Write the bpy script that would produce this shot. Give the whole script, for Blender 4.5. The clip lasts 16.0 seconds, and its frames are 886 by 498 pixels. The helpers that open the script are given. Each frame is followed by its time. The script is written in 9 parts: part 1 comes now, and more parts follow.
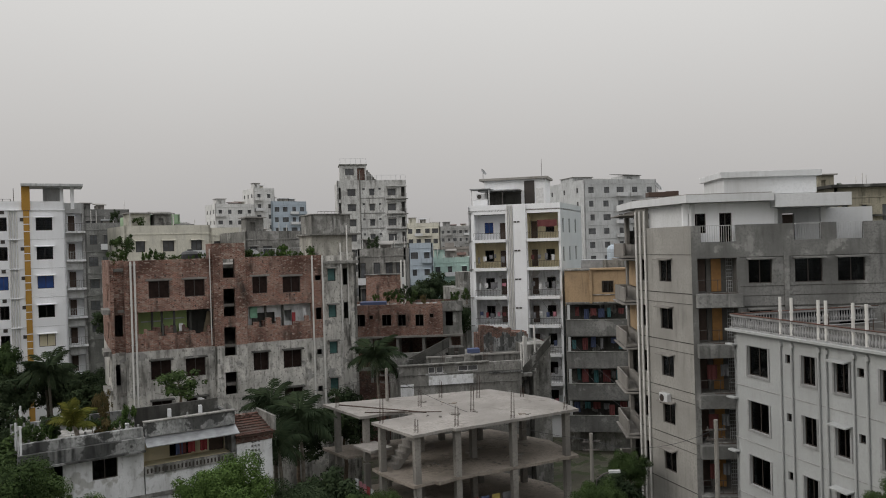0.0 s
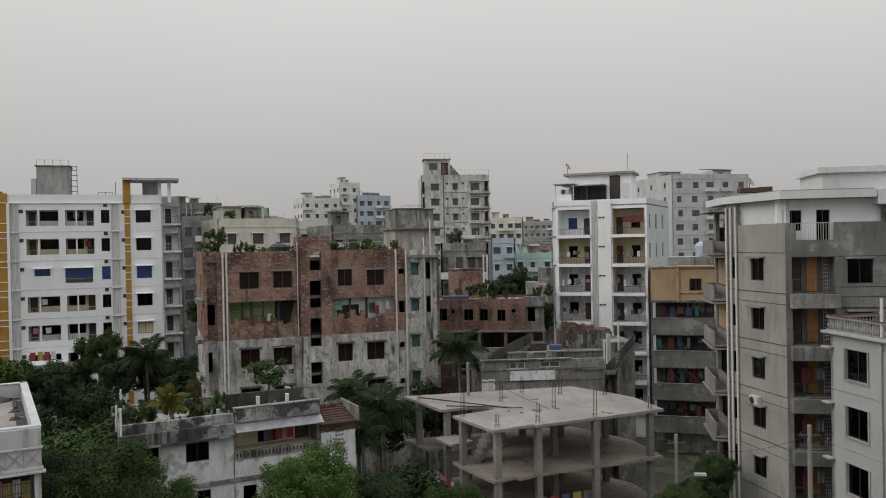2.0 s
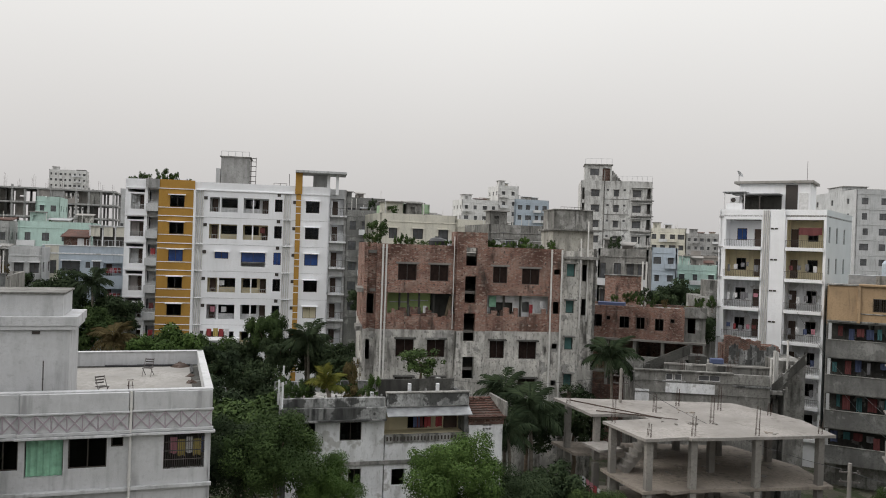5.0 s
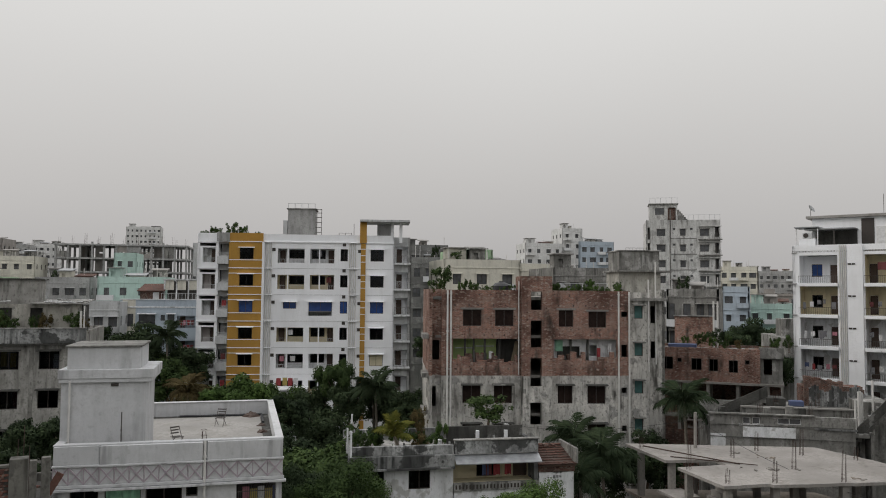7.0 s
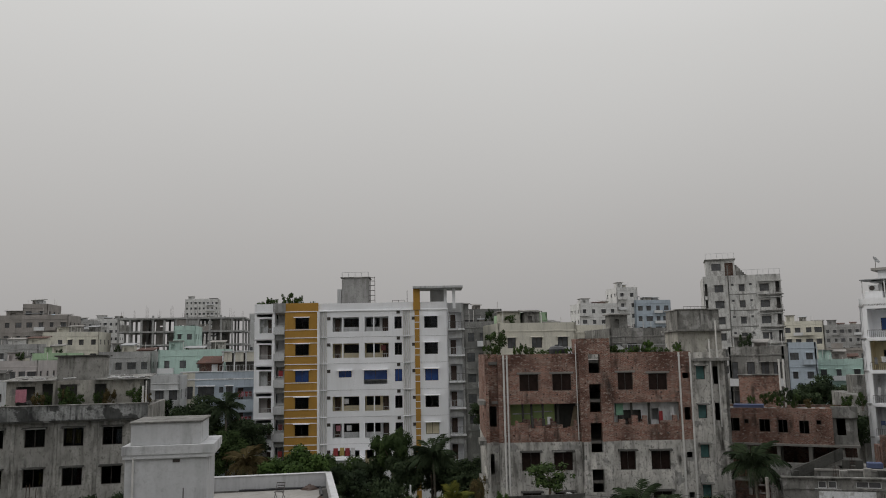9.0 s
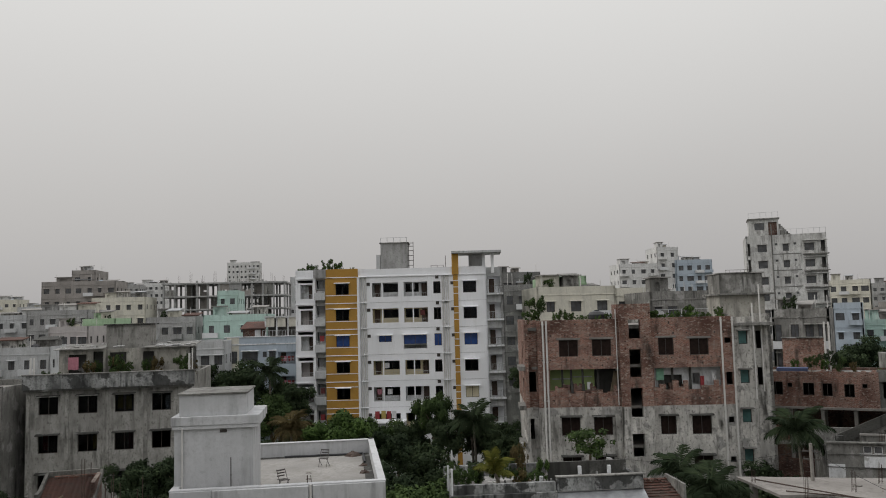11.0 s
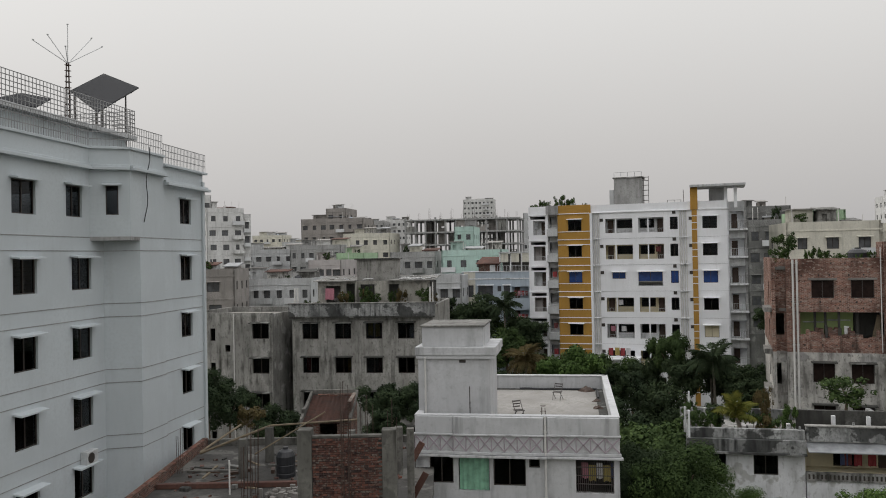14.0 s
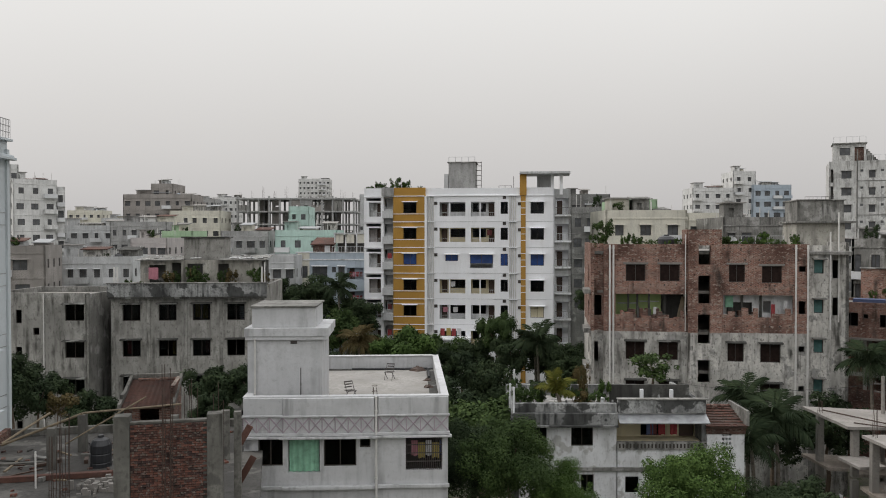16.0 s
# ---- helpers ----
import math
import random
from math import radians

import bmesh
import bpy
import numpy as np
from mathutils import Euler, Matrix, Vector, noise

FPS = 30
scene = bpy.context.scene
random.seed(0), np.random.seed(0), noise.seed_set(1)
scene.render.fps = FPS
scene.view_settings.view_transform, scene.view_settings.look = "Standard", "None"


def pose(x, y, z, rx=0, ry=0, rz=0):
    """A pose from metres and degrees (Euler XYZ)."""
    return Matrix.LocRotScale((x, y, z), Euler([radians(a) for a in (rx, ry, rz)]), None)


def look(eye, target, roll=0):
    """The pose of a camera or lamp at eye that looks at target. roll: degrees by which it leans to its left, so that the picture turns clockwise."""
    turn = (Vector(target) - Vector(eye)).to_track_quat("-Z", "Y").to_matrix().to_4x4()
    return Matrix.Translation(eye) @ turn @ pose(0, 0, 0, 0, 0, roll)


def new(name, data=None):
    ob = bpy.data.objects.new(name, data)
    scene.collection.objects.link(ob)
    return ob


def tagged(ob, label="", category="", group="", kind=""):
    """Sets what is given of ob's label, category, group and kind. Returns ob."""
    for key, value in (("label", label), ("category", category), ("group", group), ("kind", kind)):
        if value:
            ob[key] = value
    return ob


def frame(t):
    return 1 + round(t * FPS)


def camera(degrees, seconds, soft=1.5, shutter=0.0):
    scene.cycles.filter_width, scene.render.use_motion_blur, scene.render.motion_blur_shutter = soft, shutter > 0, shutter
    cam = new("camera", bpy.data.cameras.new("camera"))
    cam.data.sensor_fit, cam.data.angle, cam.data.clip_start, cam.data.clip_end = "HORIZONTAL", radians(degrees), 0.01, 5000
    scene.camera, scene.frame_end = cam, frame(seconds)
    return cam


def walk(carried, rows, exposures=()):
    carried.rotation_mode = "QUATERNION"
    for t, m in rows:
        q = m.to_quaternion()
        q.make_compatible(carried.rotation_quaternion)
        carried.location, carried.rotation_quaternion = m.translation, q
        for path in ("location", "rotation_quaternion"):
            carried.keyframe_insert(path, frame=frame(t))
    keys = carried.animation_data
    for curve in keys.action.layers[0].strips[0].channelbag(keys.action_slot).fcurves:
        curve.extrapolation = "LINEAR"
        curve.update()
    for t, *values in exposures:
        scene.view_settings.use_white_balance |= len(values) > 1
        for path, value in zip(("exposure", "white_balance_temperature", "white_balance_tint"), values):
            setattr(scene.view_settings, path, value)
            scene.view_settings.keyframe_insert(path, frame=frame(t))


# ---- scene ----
# ---------------------------------------------------------------- camera
EYE = (0.0, 0.0, 20.0)
cam = camera(58.77, 16.0, soft=1.0)
# seconds, yaw, pitch, roll, and the small sway of the person holding it on a high roof
TURN = [
    (0, 0, -0.24, 1.67, 0, 0, 0), (0.5, 1.32, 0.26, 1.46, -0.03, -0.05, -0), (1, 3.46, 0.36, 1.34, -0.01, -0.05, -0.03),
    (1.5, 4.63, -0.21, 1.21, -0.04, -0.03, -0.04), (2, 6.01, -0.49, 1.1, -0.01, -0.03, 0.02), (2.5, 8.68, 0.97, 0.98, -0.04, -0.04, 0.08),
    (3, 11.38, 0.9, 0.12, -0.11, 0.04, -0.02), (3.5, 12.9, -0.22, -1.13, -0.15, 0.12, -0.24), (6, 19.97, 0.85, -1.31, -0.13, 0.09, -0.64),
    (6.5, 20.99, 2.45, -1.18, -0.07, -0, -0.65), (7, 22, 3.07, -0.47, -0.06, -0.02, -0.58), (7.5, 22.58, 3.8, -0.03, -0.1, -0.04, -0.55),
    (8, 23.43, 5.25, 0.4, -0.1, -0.05, -0.51), (8.5, 24.89, 6.86, 0.84, -0.08, -0.06, -0.48), (9, 25.94, 7.7, 1.08, -0.07, -0.11, -0.41),
    (11.5, 31.31, 3.84, 1.45, -0.08, -0.14, 0.2), (12, 35.11, 2.89, 1.52, -0.05, -0.17, 0.23), (12.5, 38.31, 2.03, 1.49, -0.07, -0.13, 0.21),
    (13, 41.43, 1.5, 1.51, -0.07, -0.17, 0.21), (13.5, 44.48, 1.1, 1.38, -0.07, -0.18, 0.21), (14, 45.54, 0.54, 1.09, -0.04, -0.19, 0.22),
    (14.5, 43.54, 0.61, 1, -0.03, -0.15, 0.21), (15, 40.35, -0.11, 0.65, -0.06, -0.12, 0.18), (15.5, 36.01, -0.67, 0.24, -0.02, -0.09, 0.18),
    (16, 33.63, -0.92, 0.05, -0.04, -0.08, 0.17)]
walk(cam, [(t, pose(EYE[0] + dx, EYE[1] + dy, EYE[2] + dz, 90 + p, r, y)) for t, y, p, r, dx, dy, dz in TURN],
     exposures=[(0.0, 0.0), (2.5, -0.02), (3.5, -0.03), (5.0, 0.35), (6.0, 0.4), (6.5, 0.13), (7.0, 0.0), (8.0, -0.15), (9.0, -0.32), (10.5, -0.14), (11.5, -0.05), (12.0, -0.03), (12.5, 0.06), (14.0, 0.1), (15.0, 0.18), (15.5, 0.23), (16.0, 0.27)])

# ---------------------------------------------------------------- sky and sun
SUN_AZ, SUN_EL = 252.0, 34.0      # compass from +y, clockwise; a hazy sun behind and to the left of the camera
world = bpy.data.worlds.new("hazy_sky")
scene.world = world
world.use_nodes = True
wn, wl = world.node_tree.nodes, world.node_tree.links
wn.clear()
sky = wn.new("ShaderNodeTexSky")
sky.sky_type, sky.sun_disc = "NISHITA", False
sky.sun_elevation, sky.sun_rotation = radians(SUN_EL), radians(SUN_AZ)
sky.dust_density, sky.air_density = 6.0, 1.5
hs = wn.new("ShaderNodeHueSaturation")
hs.inputs["Saturation"].default_value = 0.15
wc = wn.new("ShaderNodeTexCoord")
wx = wn.new("ShaderNodeSeparateXYZ")
cloud = wn.new("ShaderNodeTexNoise")
cloud.inputs["Scale"].default_value, cloud.inputs["Detail"].default_value = 1.3, 2.0
madd = wn.new("ShaderNodeMath")
madd.operation = "MULTIPLY_ADD"
madd.inputs[1].default_value, madd.inputs[2].default_value = 0.10, -0.05
msum = wn.new("ShaderNodeMath")
msum.operation = "ADD"
ramp = wn.new("ShaderNodeValToRGB")
ramp.color_ramp.elements[0].position, ramp.color_ramp.elements[0].color = 0.0, (0.45, 0.437, 0.435, 1)
ramp.color_ramp.elements[1].position, ramp.color_ramp.elements[1].color = 0.38, (0.80, 0.792, 0.775, 1)
mid = ramp.color_ramp.elements.new(0.14)
mid.color = (0.57, 0.555, 0.543, 1)
top = ramp.color_ramp.elements.new(0.9)
top.color = (1.5, 1.5, 1.52, 1)
scale = wn.new("ShaderNodeVectorMath")
scale.operation = "SCALE"
scale.inputs["Scale"].default_value = 10.0
mixer = wn.new("ShaderNodeMix")
mixer.data_type = "RGBA"
mixer.inputs["Factor"].default_value = 0.9
bg = wn.new("ShaderNodeBackground")
bg.inputs["Strength"].default_value = 0.1
wo = wn.new("ShaderNodeOutputWorld")
wl.new(wc.outputs["Generated"], wx.inputs[0])
wl.new(wc.outputs["Generated"], cloud.inputs["Vector"])
wl.new(cloud.outputs["Fac"], madd.inputs[0])
wl.new(wx.outputs["Z"], msum.inputs[0])
wl.new(madd.outputs[0], msum.inputs[1])
wl.new(msum.outputs[0], ramp.inputs["Fac"])
wl.new(ramp.outputs["Color"], scale.inputs[0])
wl.new(sky.outputs["Color"], hs.inputs["Color"])
wl.new(hs.outputs["Color"], mixer.inputs["A"])
wl.new(scale.outputs[0], mixer.inputs["B"])
wl.new(mixer.outputs["Result"], bg.inputs["Color"])
wl.new(bg.outputs[0], wo.inputs["Surface"])
sun = new("sun", bpy.data.lights.new("sun", "SUN"))
sun.data.energy, sun.data.angle, sun.data.color = 0.8, radians(35), (1.0, 0.94, 0.86)
_a, _e = radians(SUN_AZ), radians(SUN_EL)
sun.matrix_world = look((math.sin(_a) * math.cos(_e) * 300, math.cos(_a) * math.cos(_e) * 300, math.sin(_e) * 300), (0, 0, 0))


# ---------------------------------------------------------------- materials
def node_mat(name):
    m = bpy.data.materials.new(name)
    m.use_nodes = True
    n, l = m.node_tree.nodes, m.node_tree.links
    return m, n, l, n["Principled BSDF"]


def mixrgb(n, l, fac, a, b, mode="MIX"):
    x = n.new("ShaderNodeMix")
    x.data_type, x.blend_type = "RGBA", mode
    for key, v in (("Factor", fac), ("A", a), ("B", b)):
        if isinstance(v, bpy.types.NodeSocket):
            l.new(v, x.inputs[key])
        else:
            x.inputs[key].default_value = v
    return x.outputs["Result"]


def noise_fac(n, l, vec, sc, lo, hi, detail=4.0, stretch=None):
    if stretch:
        mp = n.new("ShaderNodeMapping")
        mp.inputs["Scale"].default_value = stretch
        l.new(vec, mp.inputs["Vector"])
        vec = mp.outputs["Vector"]
    t = n.new("ShaderNodeTexNoise")
    t.inputs["Scale"].default_value, t.inputs["Detail"].default_value = sc, detail
    l.new(vec, t.inputs["Vector"])
    r = n.new("ShaderNodeMapRange")
    r.inputs["From Min"].default_value, r.inputs["From Max"].default_value = lo, hi
    l.new(t.outputs["Fac"], r.inputs["Value"])
    return r.outputs["Result"]


def seeded(n, l):
    """Object coordinates, moved by a random step for each object."""
    tc, oi = n.new("ShaderNodeTexCoord"), n.new("ShaderNodeObjectInfo")
    sc, ad = n.new("ShaderNodeVectorMath"), n.new("ShaderNodeVectorMath")
    sc.operation, sc.inputs["Scale"].default_value = "SCALE", 0.0
    mul = n.new("ShaderNodeMath")
    mul.operation, mul.inputs[1].default_value = "MULTIPLY", 37.0
    l.new(oi.outputs["Random"], mul.inputs[0])
    l.new(tc.outputs["Object"], ad.inputs[0])
    cx = n.new("ShaderNodeCombineXYZ")
    l.new(mul.outputs[0], cx.inputs[0])
    l.new(cx.outputs[0], ad.inputs[1])
    return ad.outputs[0], oi.outputs["Random"]


def rgba(c, k=1.0):
    return (c[0] * k, c[1] * k, c[2] * k, 1)


def plaster(name, base, stain=(0.06, 0.058, 0.052), dirt=0.5, var=0.16, rough=0.85, patches=0.0, patch=(0.3, 0.29, 0.27), bump=0.25, soot=0.0):
    """Painted or bare render: tone drift, rain streaks, grime spots and peeled patches."""
    m, n, l, b = node_mat(name)
    v, rnd = seeded(n, l)
    c = mixrgb(n, l, noise_fac(n, l, v, 0.35, 0.38, 0.62, 5.0), rgba(base, 1 - var * 1.3), rgba(base, 1 + var * 0.6))
    c = mixrgb(n, l, noise_fac(n, l, v, 7.0, 0.45, 0.68), c, rgba(base, 1 - var))
    if patches > 0:
        c = mixrgb(n, l, noise_fac(n, l, v, 0.7, 0.60 - 0.16 * patches, 0.63 - 0.16 * patches, 9.0), c, rgba(patch))
    if dirt > 0:
        def times(x, y, k):
            mu = n.new("ShaderNodeMath")
            mu.operation, mu.use_clamp = "MULTIPLY", True
            l.new(x, mu.inputs[0])
            if y is None:
                mu.inputs[1].default_value = k
            else:
                l.new(y, mu.inputs[1])
            return mu.outputs[0]
        streak = noise_fac(n, l, v, 2.4, 0.50, 0.66, 6.0, (1.0, 1.0, 0.12))
        blot = noise_fac(n, l, v, 0.5, 0.40, 0.60, 7.0)
        c = mixrgb(n, l, times(times(streak, blot, 0), None, min(1.0, 1.1 * dirt)), c, rgba(stain))
        cloud = noise_fac(n, l, v, 1.1, 0.52, 0.66, 9.0)
        c = mixrgb(n, l, times(cloud, None, min(0.95, 0.32 * dirt)), c, rgba(stain, 1.3))
        drip = noise_fac(n, l, v, 3.6, 0.54, 0.72, 6.0, (1.0, 1.0, 0.10))
        wet = noise_fac(n, l, v, 0.8, 0.42, 0.62, 5.0, (1.0, 1.0, 0.6))
        c = mixrgb(n, l, times(times(drip, wet, 0), None, min(0.95, 0.6 * dirt)), c, rgba(stain, 0.9))
        spots = noise_fac(n, l, v, 5.0, 0.60, 0.70, 8.0)
        c = mixrgb(n, l, times(spots, None, min(0.9, 0.35 * dirt)), c, rgba(stain, 0.9))
    if soot > 0:
        for sc, lo, hi, st in ((0.55, 0.52, 0.70, (1.0, 1.0, 0.45)), (1.5, 0.55, 0.68, (1.0, 1.0, 0.22)), (6.0, 0.56, 0.66, (1.0, 1.0, 0.5))):
            f = n.new("ShaderNodeMath")
            f.operation, f.inputs[1].default_value = "MULTIPLY", soot
            l.new(noise_fac(n, l, v, sc, lo, hi, 10.0, st), f.inputs[0])
            c = mixrgb(n, l, f.outputs[0], c, rgba(stain, 1.2))
    l.new(c, b.inputs["Base Color"])
    b.inputs["Roughness"].default_value = rough
    b.inputs["Specular IOR Level"].default_value = 0.25
    bp = n.new("ShaderNodeBump")
    bp.inputs["Strength"].default_value, bp.inputs["Distance"].default_value = bump, 0.02
    l.new(noise_fac(n, l, v, 22.0, 0.2, 0.8), bp.inputs["Height"])
    l.new(bp.outputs["Normal"], b.inputs["Normal"])
    return m


def bricks(name, c1, c2, mortar, grime=0.4):
    m, n, l, b = node_mat(name)
    tc = n.new("ShaderNodeTexCoord")
    sp, ad, cb = n.new("ShaderNodeSeparateXYZ"), n.new("ShaderNodeMath"), n.new("ShaderNodeCombineXYZ")
    l.new(tc.outputs["Object"], sp.inputs[0])
    l.new(sp.outputs["X"], ad.inputs[0])
    l.new(sp.outputs["Y"], ad.inputs[1])
    l.new(ad.outputs[0], cb.inputs[0])
    l.new(sp.outputs["Z"], cb.inputs[1])
    t = n.new("ShaderNodeTexBrick")
    t.inputs["Color1"].default_value, t.inputs["Color2"].default_value, t.inputs["Mortar"].default_value = rgba(c1), rgba(c2), rgba(mortar)
    for key, val in (("Scale", 1.0), ("Brick Width", 0.25), ("Row Height", 0.085), ("Mortar Size", 0.012), ("Bias", -0.1)):
        t.inputs[key].default_value = val
    l.new(cb.outputs[0], t.inputs["Vector"])
    v = tc.outputs["Object"]
    c = mixrgb(n, l, noise_fac(n, l, v, 0.45, 0.44, 0.68, 6.0), t.outputs["Color"], rgba(c2, 0.7))
    c = mixrgb(n, l, noise_fac(n, l, v, 3.6, 0.54, 0.66, 6.0, (1, 1, 1.8)), c, rgba(mortar, 0.9))
    c = mixrgb(n, l, noise_fac(n, l, v, 5.2, 0.57, 0.66, 5.0, (1, 1, 2.2)), c, rgba(c2, 0.45))
    c = mixrgb(n, l, noise_fac(n, l, v, 1.4, 0.60 - 0.08 * grime, 0.74, 8.0, (1, 1, 0.3)), c, (0.04, 0.034, 0.03, 1))
    l.new(c, b.inputs["Base Color"])
    b.inputs["Roughness"].default_value = 0.95
    b.inputs["Specular IOR Level"].default_value = 0.15
    bp = n.new("ShaderNodeBump")
    bp.inputs["Strength"].default_value, bp.inputs["Distance"].default_value = 0.6, 0.015
    l.new(t.outputs["Fac"], bp.inputs["Height"])
    bp.invert = True
    l.new(bp.outputs["Normal"], b.inputs["Normal"])
    return m


def plain(name, base, rough=0.6, metal=0.0, var=0.15, sc=4.0):
    m, n, l, b = node_mat(name)
    v, rnd = seeded(n, l)
    c = mixrgb(n, l, noise_fac(n, l, v, sc, 0.3, 0.7), rgba(base, 1 - var), rgba(base, 1 + var))
    l.new(c, b.inputs["Base Color"])
    b.inputs["Roughness"].default_value, b.inputs["Metallic"].default_value = rough, metal
    return m


def foliage(name, dark, light, rough=0.55):
    m, n, l, b = node_mat(name)
    g = n.new("ShaderNodeNewGeometry")
    v, rnd = seeded(n, l)
    c = mixrgb(n, l, g.outputs["Random Per Island"], rgba(dark), rgba(light))
    c = mixrgb(n, l, noise_fac(n, l, v, 0.8, 0.35, 0.7), c, rgba(dark, 0.7))
    l.new(c, b.inputs["Base Color"])
    b.inputs["Roughness"].default_value = 0.8
    b.inputs["Specular IOR Level"].default_value = 0.08
    return m


def piece_mat(name, light, dark):
    """Single bricks: each its own tone, with soot and pale mortar smears."""
    m, n, l, b = node_mat(name)
    v, rnd = seeded(n, l)
    c = mixrgb(n, l, rnd, rgba(light), rgba(dark))
    c = mixrgb(n, l, noise_fac(n, l, v, 9.0, 0.52, 0.66), c, (0.17, 0.145, 0.125, 1))
    c = mixrgb(n, l, noise_fac(n, l, v, 3.0, 0.50, 0.70), c, rgba(dark, 0.5))
    l.new(c, b.inputs["Base Color"])
    b.inputs["Roughness"].default_value = 0.95
    b.inputs["Specular IOR Level"].default_value = 0.12
    return m


def glass(name, tint=(0.8, 0.85, 0.88), rough=0.03):
    m, n, l, b = node_mat(name)
    tr, gl, mx, fr = n.new("ShaderNodeBsdfTransparent"), n.new("ShaderNodeBsdfGlossy"), n.new("ShaderNodeMixShader"), n.new("ShaderNodeFresnel")
    tr.inputs["Color"].default_value = rgba(tint)
    gl.inputs["Roughness"].default_value = rough
    fr.inputs["IOR"].default_value = 1.18
    l.new(fr.outputs[0], mx.inputs[0])
    l.new(tr.outputs[0], mx.inputs[1])
    l.new(gl.outputs[0], mx.inputs[2])
    l.new(mx.outputs[0], n["Material Output"].inputs["Surface"])
    return m


